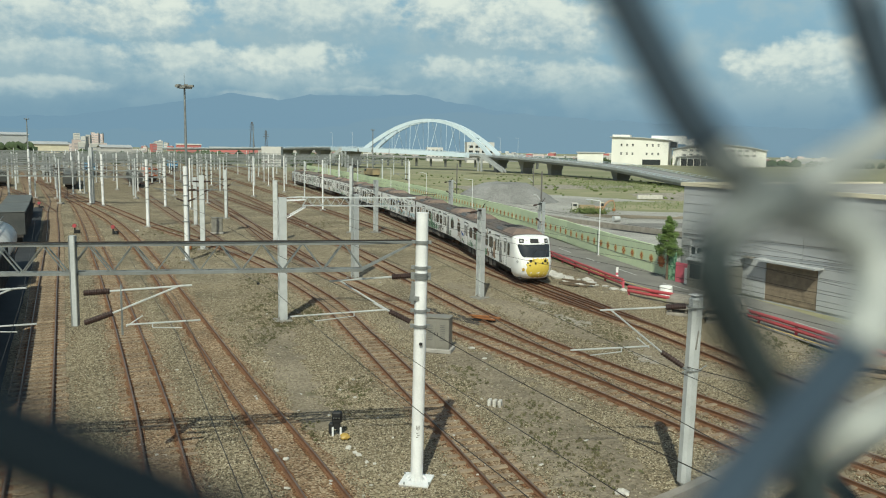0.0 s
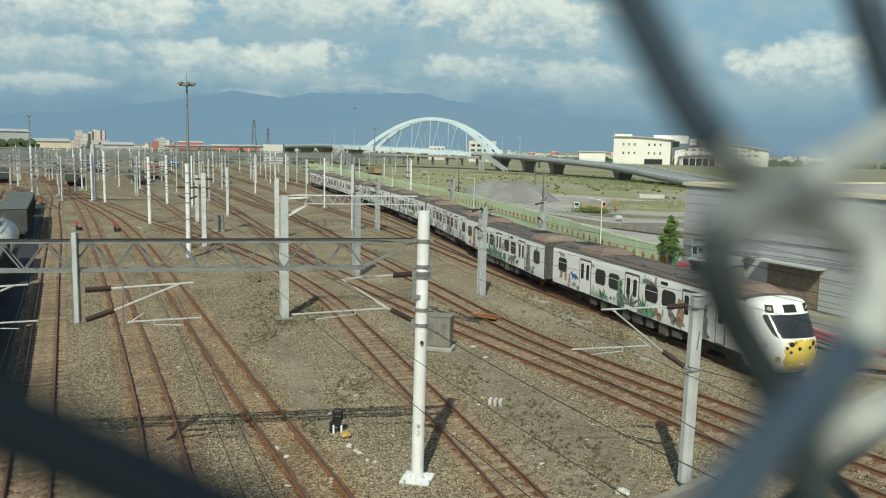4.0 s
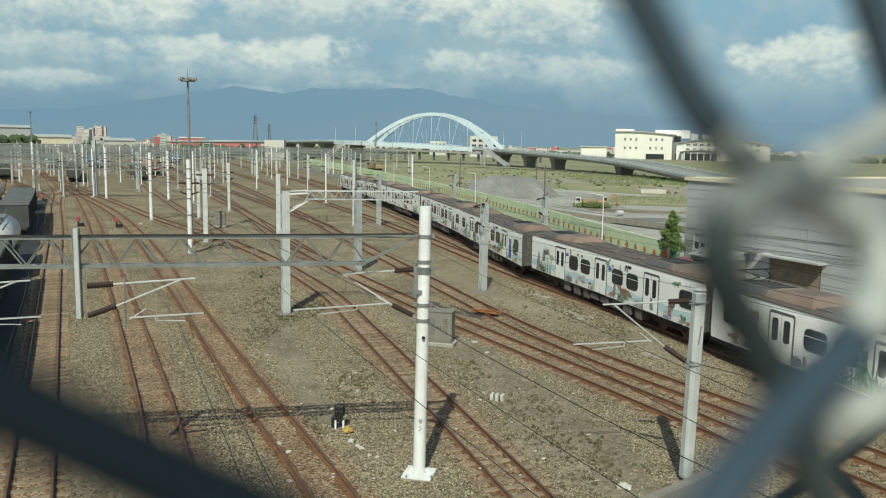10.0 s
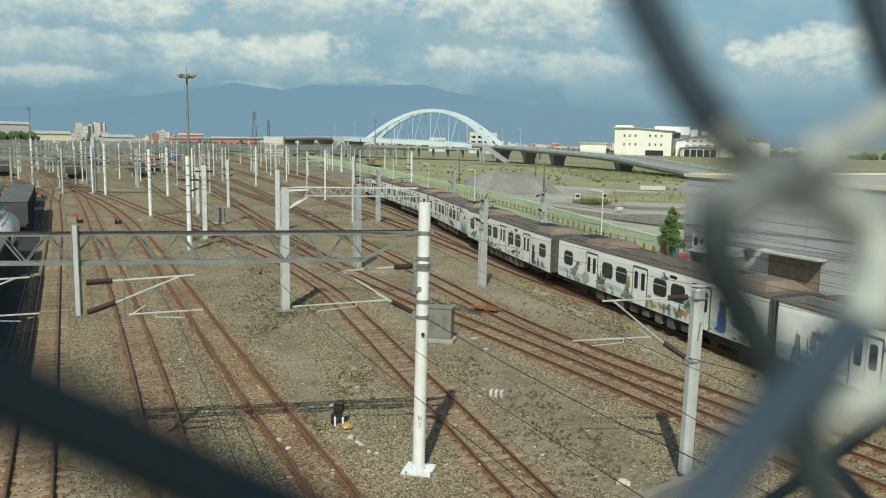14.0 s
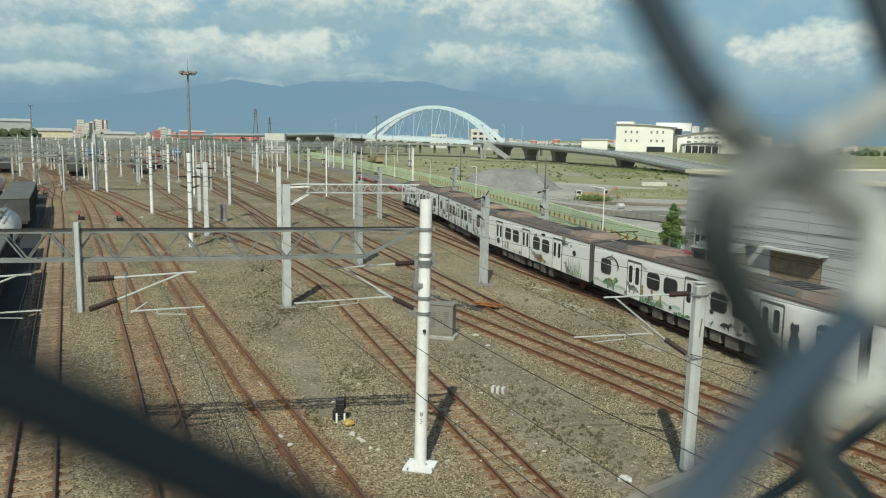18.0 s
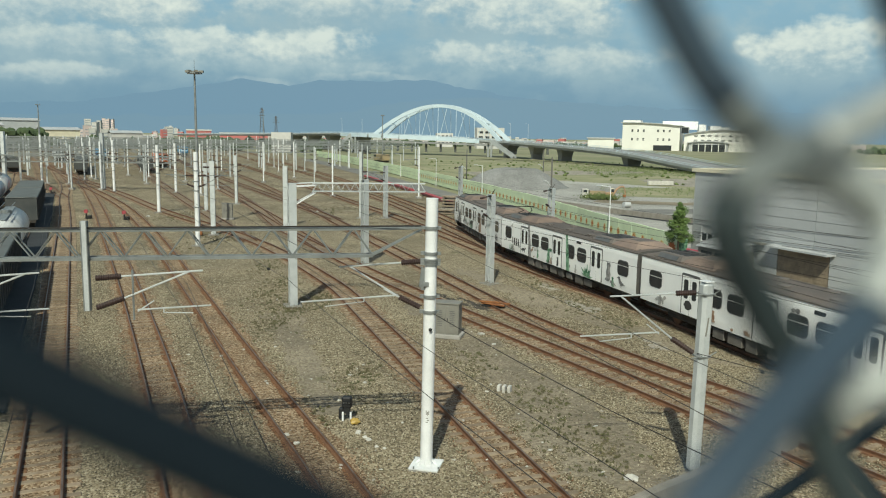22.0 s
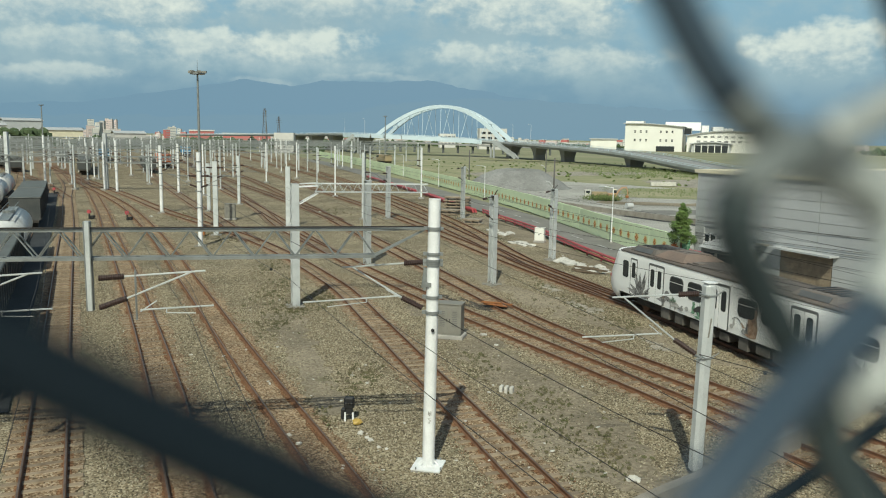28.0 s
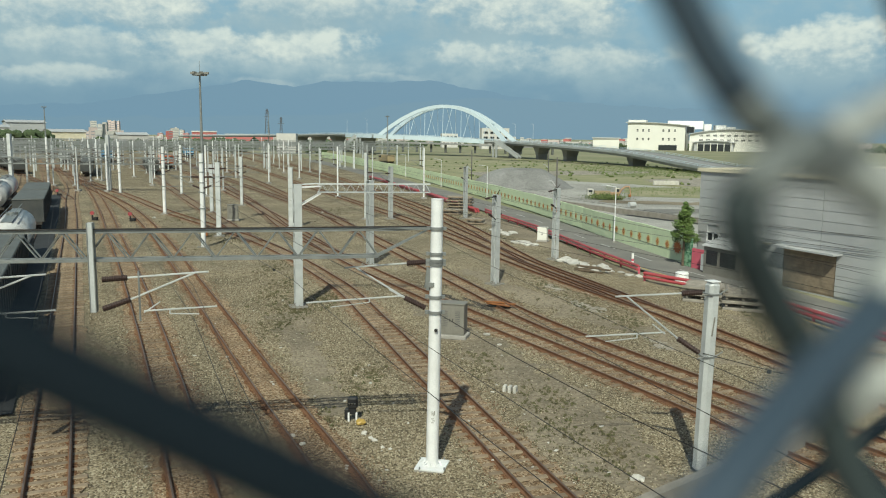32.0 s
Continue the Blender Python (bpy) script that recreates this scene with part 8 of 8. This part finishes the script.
# ---- red barrier pipes along the road ----
def barrier(P, label, h=0.62):
    w = Way(P, 0.5)
    t = thing("pipe_barrier", label, "barrier", group="red pipe barriers")
    n = max(1, int(w.length / 3.0))
    for z in (0.25, 0.62):
        bm = tube(B(), [w.off(w.length * i / (n * 2), 0, z * h / 0.85) for i in range(n * 2 + 1)], 0.11, 8)
        part("pipe_rail", bm, "red_paint", t)
    for i in range(n + 1):
        q = w.off(w.length * i / n, 0.1, 0)
        bm = B()
        box(bm, (q.x, q.y, 0.25 * h), (0.14, 0.14, 0.95 * h), bevel=0.02)
        part("post", bm, "red_paint" if i % 2 else "pink_paint", t)
    return t


barrier([(5.0, 100), (6.3, 94), (9.6, 80.4), (12.1, 65.5), (13.9, 56.4)], "long low barrier of red painted pipes beside the road")
barrier([(13.6, 53.4), (14.4, 52.3), (15.9, 50.6)], "short bent barrier of red painted pipes")
barrier([(18.0, 47.6), (19.3, 43.8), (20.3, 40.0), (22.0, 33)], "barrier of red painted pipes beside the road")
for p0, p1 in (((4.2, 101), (-3.0, 131)), ((-4.5, 135), (-17, 180))):
    t = thing("pipe_stack", "long stack of red pipes beside the tracks", "pipes", group="pipe stacks")
    for k in range(4):
        bm = B()
        o = 0.35 * (k % 2) + 0.12 * (k // 2)
        rod(bm, (p0[0] - o, p0[1], 0.05 + 0.26 * (k // 2)), (p1[0] - o, p1[1], 0.05 + 0.26 * (k // 2)), 0.15, seg=8)
        part("pipe", bm, "red_paint", t)

# ---- small things in the yard ----
def cabinet(x, y, w, d, h, rz, mat, label, louvres=True):
    t = thing("relay_cabinet", label, "cabinet", pose(x, y, -0.1, 0, 0, rz), group="relay cabinets")
    bm = B()
    box(bm, (0, 0, h / 2 + 0.12), (w, d, h), bevel=0.015)
    part("body", bm, mat, t)
    bm = B()
    box(bm, (0, 0, 0.03), (w * 1.2, d * 1.4, 0.2), bevel=0.03)
    part("plinth", bm, "concrete", t)
    bm = B()
    box(bm, (0, 0, h + 0.15), (w * 1.06, d * 1.1, 0.06), bevel=0.01)
    part("lid", bm, mat, t)
    for s in (-1, 1):
        bm = B()
        box(bm, (s * w * 0.245, -d / 2 - 0.012, h * 0.5 + 0.12), (w * 0.45, 0.02, h * 0.88), bevel=0.006)
        dr = part("door", bm, mat, t)
        if louvres:
            bm = B()
            for i in range(9):
                box(bm, (s * w * 0.245, -d / 2 - 0.026, h * (0.3 + 0.06 * i) + 0.12), (w * 0.2, 0.012, 0.025))
            part("vent_louvres", bm, "dark_trim", dr)
        bm = B()
        box(bm, (s * w * 0.06, -d / 2 - 0.035, h * 0.5 + 0.12), (0.03, 0.03, 0.14))
        part("handle", bm, "black", dr)
    return t


cabinet(0.42, 37.7, 1.25, 0.75, 1.5, -14, "cabinet", "olive grey steel relay cabinet on a concrete plinth")
cabinet(-24.0, 88.7, 1.15, 0.6, 1.6, 8, "cabinet", "olive grey steel relay cabinet on a concrete plinth")
cabinet(9.1, 73.7, 0.9, 0.6, 1.15, -20, "white_wall", "cream white steel cabinet with a lid", louvres=False)

# dwarf signal by the tracks
t = thing("dwarf_signal", "black dwarf rail signal with three lenses on short legs", "signal", pose(-3.1, 26.0, -0.17, 0, 0, -4))
bm = B()
box(bm, (0, 0, 0.68), (0.34, 0.26, 0.40), bevel=0.05)
part("head", bm, "black", t)
for i in (-1, 0, 1):
    bm = B()
    rod(bm, (i * 0.09, -0.13, 0.70), (i * 0.09, -0.155, 0.70), 0.035, seg=10)
    part("lens", bm, "tank", t)
    bm = B()
    box(bm, (i * 0.09, -0.18, 0.745), (0.085, 0.1, 0.012))
    part("hood", bm, "black", t)
bm = B()
box(bm, (0.0, 0, 0.40), (0.2, 0.2, 0.22))
box(bm, (-0.2, 0.02, 0.28), (0.16, 0.22, 0.36), bevel=0.02)
part("junction_box", bm, "black", t)
for x in (-0.13, 0.14):
    bm = B()
    box(bm, (x, -0.08, 0.17), (0.06, 0.06, 0.36))
    part("leg", bm, "white_steel", t, "pale leg")
bm = B()
lump(bm, (0.32, -0.25, 0.1), 0.17, 0.6, 0.2, 2)
part("cable_cover", bm, "art_ochre", t, "yellowish cable cover")

# red ground signals
for x, y in ((-39.2, 87.2), (-34.8, 86.7), (-59.2, 120.2)):
    t = thing("ground_signal", "small red ground signal on a dark post", "signal", pose(x, y, -0.17), group="red ground signals")
    bm = B()
    rod(bm, (0, 0, 0), (0, 0, 0.6), 0.12, 0.08, seg=8)
    part("post", bm, "black", t)
    bm = B()
    rod(bm, (-0.02, -0.1, 0.82), (-0.02, 0.1, 0.82), 0.21, seg=14)
    part("disc", bm, "red_paint", t, "bright red disc")
    bm = B()
    box(bm, (0.3, 0.1, 0.2), (0.4, 0.4, 0.35), bevel=0.04)
    part("motor_box", bm, "black", t)
t = thing("ground_signal", "small dark ground signal beside a mast", "signal", pose(-22.6, 74, -0.17), group="red ground signals")
bm = B()
box(bm, (0, 0, 0.5), (0.35, 0.35, 0.8), bevel=0.05)
part("head", bm, "rust", t)

# scraps: stones, rubble, timber, sleeper stacks
rg = random.Random(12)
for x, y, s in ((2.1, 38.2, 0.16), (2.6, 36.2, 0.11), (-3.6, 31.1, 0.08), (-2.9, 30.2, 0.07), (-3.2, 32.6, 0.07), (-2.6, 24.9, 0.10), (-2.2, 24.3, 0.09), (-1.9, 23.7, 0.07), (-1.65, 23.6, 0.06), (-4.9, 24.6, 0.09), (-4.45, 23.9, 0.10), (-2.35, 24.5, 0.08), (-33.6, 90.5, 0.2), (-15.5, 99, 0.2), (5.6, 21.6, 0.2)):
    bm = B()
    lump(bm, (x, y, -0.14), s, 0.6, 0.3, 2)
    tagged(mesh_ob("pale_stone", bm, "pale_rubble"), "pale stone lying on the ballast", "stone", group="pale stones")
t = thing("concrete_blocks", "row of three small white concrete blocks", "blocks", pose(2.55, 29.4, -0.19, 0, 0, -18))
for i in range(3):
    bm = B()
    box(bm, (i * 0.2 - 0.2, 0, 0.13), (0.13, 0.3, 0.28), bevel=0.02)
    part("block", bm, "pale_rubble", t)
for n, x0, y0, x1, y1, w in ((26, 9.4, 62.5, 13.0, 56.0, 0.9), (10, 6.0, 74, 8.2, 71, 0.7), (9, 4.4, 83, 6.6, 79, 0.8)):
    bm = B()
    for i in range(n):
        k = rg.random()
        lump(bm, (x0 + (x1 - x0) * k + rg.uniform(-w, w), y0 + (y1 - y0) * k + rg.uniform(-w, w), -0.12), rg.uniform(0.2, 0.6), 0.35, 0.35, 1)
    tagged(mesh_ob("rubble_heap", bm, "pale_rubble"), "pale broken concrete rubble on the dirt", "rubble", kind="stuff")
def timber_stack(x, y, rz, n, ln, label, mats=("wood", "old_concrete"), layers=3):
    t = thing("sleeper_stack", label, "stack", pose(x, y, -0.15, 0, 0, rz), group="stacks of old sleepers")
    for lay in range(layers):
        for i in range(n):
            bm = B()
            if lay % 2 == 0:
                box(bm, (rg.uniform(-0.1, 0.1), (i - n / 2) * 0.42, 0.1 + lay * 0.2), (ln, 0.24, 0.17), bevel=0.02)
            else:
                if i > 2:
                    bm.free()
                    continue
                box(bm, ((i - 1) * ln * 0.4, 0, 0.1 + lay * 0.2), (0.15, n * 0.42, 0.15), bevel=0.02)
            part("old_sleeper", bm, mats[(i + lay) % 2], t)
    return t


timber_stack(15.9, 47.6, -25, 6, 2.2, "stack of old grey concrete sleepers beside the track", ("old_concrete", "old_concrete"), 5)
timber_stack(17.4, 45.4, -20, 6, 2.2, "stack of old grey concrete sleepers beside the track", ("old_concrete", "old_concrete"), 6)
timber_stack(0.8, 99.5, -15, 6, 2.4, "stack of old grey concrete sleepers beside the track")
timber_stack(1.9, 105.5, -8, 6, 3.4, "tall stack of old grey concrete sleepers beside the track", layers=9)
timber_stack(3.4, 88.5, -15, 4, 2.0, "stack of old grey concrete sleepers beside the track")
timber_stack(20.2, 34.8, -30, 5, 1.8, "stack of pale concrete sleepers beside the road")
t = thing("timber_pile", "rusty orange and black scrap timbers between the rails", "scrap", pose(3.0, 44.6, -0.16, 0, 0, -35))
for i in range(6):
    bm = B()
    box(bm, (rg.uniform(-0.4, 0.4), rg.uniform(-0.3, 0.3), 0.06 + 0.05 * i), (rg.uniform(0.8, 1.6), 0.16, 0.08), rz=rg.uniform(-0.7, 0.7), bevel=0.01)
    part("timber", bm, "rust" if i > 2 else "black", t)
t = thing("timber_pile", "dark weathered scrap timbers beside the rails", "scrap", pose(10.7, 57.2, -0.16, 0, 0, -20))
for i in range(5):
    bm = B()
    box(bm, (rg.uniform(-0.4, 0.4), rg.uniform(-0.4, 0.4), 0.06 + 0.06 * i), (rg.uniform(1.2, 2.4), 0.2, 0.12), rz=rg.uniform(-0.5, 0.5), bevel=0.01)
    part("timber", bm, "bark", t)
patch("oil_stain", [(-0.4, 48.5), (1.0, 47.5), (2.6, 45.2), (3.4, 43.6), (2.2, 44.0), (0.8, 46.0)], -0.155, "oily_ballast", "black oily stain on the ballast", wob=0.15)
t = thing("water_bin", "round-cornered white plastic tank beside the barrier", "tank", pose(16.2, 53.4, -0.12))
bm = B()
rod(bm, (0, 0, 0), (0, 0, 0.62), 0.47, 0.43, seg=18)
part("shell", bm, "train_white", t, smooth=False)
bm = B()
rod(bm, (0, 0, 0.62), (0, 0, 0.68), 0.45, 0.35, seg=18)
part("lid", bm, "train_white", t)
t = thing("striped_bollard", "small white bollard with a faded pink band", "bollard", pose(14.6, 61.0, -0.12))
for i in range(4):
    bm = B()
    rod(bm, (0, 0, 0.2 * i), (0, 0, 0.2 * (i + 1)), 0.10, seg=10)
    part("stripe", bm, "pink_paint" if i == 1 else "train_white", t)
t = thing("site_gate", "pink steel gate panel with a teal door beside the tree", "gate", pose(19.0, 58.9, -0.12, 0, 0, -66))
bm = B()
box(bm, (0, 0, 0.75), (1.3, 0.1, 1.5), bevel=0.02)
part("panel", bm, "pink_paint", t)
bm = B()
box(bm, (-1.2, 0.1, 1.1), (0.9, 0.08, 2.2), bevel=0.02)
part("teal_door", bm, "art_green", t)

# excavator and lorry at the gravel lot
t = thing("excavator", "dusty orange excavator with a raised arm", "excavator", pose(27.4, 127.5, -0.24, 0, 0, 8) @ Matrix.Diagonal((0.62, 0.62, 0.72, 1)))
for sg in (-1, 1):
    bm = B()
    box(bm, (0, sg * 0.85, 0.38), (2.7, 0.45, 0.7), bevel=0.25)
    tr = part("crawler", bm, "under", t, "dark crawler track")
    for i in range(5):
        part("track_roller", rod(B(), (-1.0 + i * 0.5, sg * 1.06, 0.38), (-1.0 + i * 0.5, sg * 1.12, 0.38), 0.16, seg=10), "rust", tr)
bm = B()
box(bm, (-0.45, 0, 1.2), (1.9, 1.9, 0.85), bevel=0.14)
part("upper_body", bm, "machine_orange", t)
bm = B()
box(bm, (-1.3, 0, 1.25), (0.5, 1.8, 0.7), bevel=0.2)
part("counterweight", bm, "machine_orange", t)
bm = B()
box(bm, (0.45, 0.5, 1.75), (1.0, 0.85, 1.45), bevel=0.1)
cb = part("cab", bm, "cream", t, "pale cab")
for c, sz in (((0.965, 0.5, 1.95), (0.03, 0.66, 0.8)), ((0.45, 0.065, 1.95), (0.75, 0.03, 0.75)), ((0.45, 0.935, 1.95), (0.75, 0.03, 0.75))):
    bm = B()
    box(bm, c, sz)
    part("cab_window", bm, "window_dark", cb)
boom = tube(B(), [(0.6, -0.3, 1.2), (1.3, -0.3, 2.3), (2.2, -0.3, 2.85), (3.3, -0.3, 2.9)], 0.2, 6, [0.2, 0.24, 0.22, 0.16])
part("boom", boom, "machine_orange", t, "bent boom")
part("stick", tube(B(), [(3.15, -0.3, 3.1), (3.6, -0.3, 2.2), (3.75, -0.3, 1.2)], 0.14, 6), "machine_orange", t)
part("hydraulic_ram", rod(B(), (0.95, -0.3, 1.2), (1.9, -0.3, 2.5), 0.07, seg=6), "galv", t)
part("hydraulic_ram", rod(B(), (2.0, -0.3, 3.05), (3.15, -0.3, 3.15), 0.06, seg=6), "galv", t)
bm = B()
box(bm, (3.55, -0.3, 0.85), (0.7, 0.85, 0.65), bevel=0.18)
part("bucket", bm, "rust", t)
t = thing("tipper_lorry", "small dusty white tipper lorry", "lorry", pose(24.9, 129.5, -0.24, 0, 0, 176) @ Matrix.Diagonal((0.78, 0.78, 0.78, 1)))
bm = B()
box(bm, (1.7, 0, 1.25), (1.3, 1.8, 1.5), bevel=0.14)
cb = part("cab", bm, "pale_rubble", t, "dusty white cab")
bm = B()
box(bm, (2.36, 0, 1.55), (0.03, 1.5, 0.55))
part("windscreen", bm, "window_dark", cb)
for sg in (-1, 1):
    bm = B()
    box(bm, (1.75, sg * 0.905, 1.55), (0.8, 0.03, 0.5))
    part("side_window", bm, "window_dark", cb)
bm = B()
for c, sz in (((-0.8, 0, 0.85), (3.2, 1.85, 0.1)), ((-0.8, 0.9, 1.2), (3.2, 0.07, 0.7)), ((-0.8, -0.9, 1.2), (3.2, 0.07, 0.7)), ((0.78, 0, 1.25), (0.07, 1.85, 0.8)), ((-2.38, 0, 1.2), (0.07, 1.85, 0.7))):
    box(bm, c, sz)
part("tipper_body", bm, "yellow_machine", t, "tan steel tipper body")
bm = B()
box(bm, (0, 0, 0.6), (4.6, 0.8, 0.2))
part("chassis", bm, "under", t)
for x in (-1.4, 1.6):
    for sg in (-1, 1):
        wl = part("wheel", rod(B(), (x, sg * 0.66, 0.4), (x, sg * 0.92, 0.4), 0.4, seg=14), "black", t)
        part("rim", rod(B(), (x, sg * 0.92, 0.4), (x, sg * 0.94, 0.4), 0.2, seg=10), "tank", wl)
t = thing("water_tank", "round pale water tank lying on the lot", "tank", pose(26.6, 113, -0.24, 0, 0, 20))
bm = B()
rod(bm, (-0.5, 0, 0.4), (0.5, 0, 0.4), 0.4, seg=16)
part("barrel", bm, "tank", t)
# gravel mound
bm = B()
n = 26
vs = [[bm.verts.new((15 + (i - n / 2) * 0.95, 157 + (j - n / 2) * 0.9, 0)) for i in range(n + 1)] for j in range(n + 1)]
for r in vs:
    for v in r:
        dx, dy = (v.co.x - 14.5) / 10.5, (v.co.y - 157) / 10
        v.co.z = -0.3 + max(0, 4.3 * (1 - (dx * dx + dy * dy)) ** 1.0 if dx * dx + dy * dy < 1 else 0) * (1 + 0.12 * noise.noise(Vector((v.co.x * 0.35, v.co.y * 0.35, 0))))
        v.co.z = min(v.co.z, 3.4 + 0.25 * noise.noise(Vector((v.co.x * 0.5, v.co.y * 0.5, 4))))
for r0, r1 in zip(vs, vs[1:]):
    for i in range(n):
        bm.faces.new((r0[i], r0[i + 1], r1[i + 1], r1[i]))
tagged(mesh_ob("gravel_mound", bm, "mound_gravel", smooth=True), "broad flat-topped heap of grey gravel", "gravel heap")
# low concrete road barrier line across the lot
t = thing("long_kerb", "long dark concrete kerb beside the lot road", "kerb", kind="structure")
w = Way([(21.5, 72), (17.8, 92), (13.4, 115), (5, 150), (-8, 200)], 2.0)
part("kerb", sweep(w, [(-0.2, -0.25), (-0.2, 0.55), (0.2, 0.55), (0.2, -0.25)], 0, w.length), "old_concrete", t)
w2 = Way([(25.5, 70), (21.4, 92), (17, 115), (9, 150), (-2, 190)], 2.0)
tagged(mesh_ob("lot_road", ribbon(w2, -2.6, 2.6, -0.19, 0, None, 3), "gravel_lot"), "pale dusty road behind the wall", "road", kind="structure")
for x, y, ln, rz in ((46.5, 168, 5.5, 4),):
    bm = B()
    box(bm, (x, y, 0.3), (ln, 0.6, 0.9), rz=radians(rz), bevel=0.05)
    tagged(mesh_ob("concrete_barrier", bm, "pale_rubble"), "pale concrete barrier on the lot", "barrier", group="lot barriers")

# ---- overhead wires ----
def wire_run(P, r=0.009, label="thin dark overhead wire"):
    t = thing("overhead_wire", label, "wire", group="overhead wires")
    pts = [Vector(P[0])]
    for a, b in zip(P, P[1:]):
        a, b = Vector(a), Vector(b)
        for i in range(1, 9):
            u = i / 8
            pts.append(a.lerp(b, u) - Vector((0, 0, 0.25 * 4 * u * (1 - u) * min(1, (b - a).length / 45))))
    part("strand", tube(B(), pts, r, 5), "wire", t)
    return t


def along(key, s0, s1, z, o=0.0, step=22):
    w = WAYS[key]
    n = max(1, int((s1 - s0) / step))
    return [w.off(s0 + (s1 - s0) * i / n, o + 0.18 * (-1) ** i, z) for i in range(n + 1)]


for key, s0, s1 in (("a", 20, 190), ("b", 20, 190), ("c", 30, 190), ("d", 30, 190), ("e", 40, 220), ("f", 35, 220), ("t", 400, 600), ("g", 5, 140)):
    wire_run(along(key, s0, s1, 4.62))
    wire_run(along(key, s0, s1, 5.55), 0.007)
wire_run([(-0.2, 22.3, 4.5), (3.6, 15.2, 4.1), (9.0, 5.0, 4.3)], 0.011)
wire_run([(-0.5, 22.3, 4.7), (-14, 50, 5.2), (-30, 85, 5.4)], 0.011)
wire_run([(7.4, 22.0, 3.5), (14.4, 12.0, 3.9)], 0.012)
for x, y, z in ((-5.93, 27.0, 4.9), (-0.25, 22.1, 4.05), (8.3, 19.6, 3.7)):
    bm = B()
    lump(bm, (x, y, z), 0.06, 1.0, 0.1, 1)
    tagged(mesh_ob("wire_clamp", bm, "black"), "small dark clamp on a wire", "clamp", group="wire clamps")

# ---- a bird that crosses the sky ----
BIRD = thing("bird", "small dark bird in flight", "bird")
bm = B()
lump(bm, (0, 0, 0), 0.07, 0.8, 0.05, 2)
for v in bm.verts:
    v.co.x *= 2.6
part("body", bm, "black", BIRD)
bm = B()
rod(bm, (0.16, 0, 0.02), (0.27, 0, 0.03), 0.045, 0.01, seg=7)
part("head", bm, "black", BIRD)
WINGS = []
for s in (-1, 1):
    bm = B()
    for y0, y1, c0, c1 in ((0.03, 0.2, 0.15, 0.14), (0.2, 0.42, 0.14, 0.03)):
        for dz in (0.0, 0.012):
            bm.faces.new([bm.verts.new(q) for q in ((-c0 * 0.6, s * y0, dz), (c0 * 0.4, s * y0, dz), (c1 * 0.3, s * y1, dz), (-c1 * 0.7, s * y1, dz))])
    WINGS.append(part("wing", bm, "black", BIRD))
bm = B()
bm.faces.new([bm.verts.new(q) for q in ((-0.14, -0.03, 0), (-0.14, 0.03, 0), (-0.3, 0.07, 0), (-0.3, -0.07, 0))])
part("tail", bm, "black", BIRD)


# ---- what moves ----
# the joint behind the leading carriage: seconds, metres along the train's track
HEAD = [(0, 264.6), (3, 283.6), (6, 302.7), (10, 327.7), (14, 352.8), (17, 371.9), (20, 390.9), (22, 403.6), (25, 422.5), (28, 441.65), (32, 466.9)]


# the bird: seconds, place, heading
FLIGHT = [(0, 50, 8, 12.4, 140), (1.5, 26.8, 31, 12.8, 137), (2.0, 19.12, 38, 12.84, 137), (2.5, 11.41, 46, 12.8, 134), (2.8, 5.01, 52, 12.81, 130), (3.0, 1.99, 58, 13.38, 118), (3.3, -1.73, 68, 13.62, 110), (5, -18, 125, 14.5, 107), (10, -60, 300, 15, 104), (32, -240, 1100, 12, 104)]


def car_pose(way, s):
    a, b = way.at(s + 6.9), way.at(s - 6.9)
    d = (a - b).normalized()
    c = (a + b) / 2
    return pose(c.x, c.y, 0.0, 0, 0, math.degrees(math.atan2(d.y, d.x)))


def motions():
    way = WAYS["t"]
    start = way_offset(way)
    ts = [h[0] for h in HEAD]
    ps = [h[1] for h in HEAD]
    for k, car in enumerate(CARS):
        rows = []
        for i in range(65):
            t = i * 0.5
            g = smooth_at(t, ts, ps)
            rows.append((t, car_pose(way, start + g + PITCH * (0.5 - k))))
        walk(car, rows)
    # the bird comes in over the bridge, crosses and flies off towards the hills
    walk(BIRD, [(t, pose(x, y, z, 0, 0, rz)) for t, x, y, z, rz in FLIGHT])
    for wing, s in zip(WINGS, (-1, 1)):
        walk(wing, [(i * 0.125, pose(0, 0, 0, s * (34 if i % 2 else -18), 0, 0)) for i in range(257)])


def smooth_at(t, ts, ps):
    """Cubic through the timetable."""
    i = max(0, min(len(ts) - 2, sum(1 for q in ts if q <= t) - 1))
    def slope(j):
        a, b = max(0, j - 1), min(len(ts) - 1, j + 1)
        return (ps[b] - ps[a]) / (ts[b] - ts[a])
    h = ts[i + 1] - ts[i]
    u = (t - ts[i]) / h
    return (2 * u**3 - 3 * u * u + 1) * ps[i] + (u**3 - 2 * u * u + u) * h * slope(i) + (3 * u * u - 2 * u**3) * ps[i + 1] + (u**3 - u * u) * h * slope(i + 1)


def way_offset(way):
    """Metres along the way to the plan's point from which the timetable counts."""
    best = min(range(len(way.p)), key=lambda i: (way.p[i] - Vector((-75, 330))).length)
    return float(way.s[best])


motions()
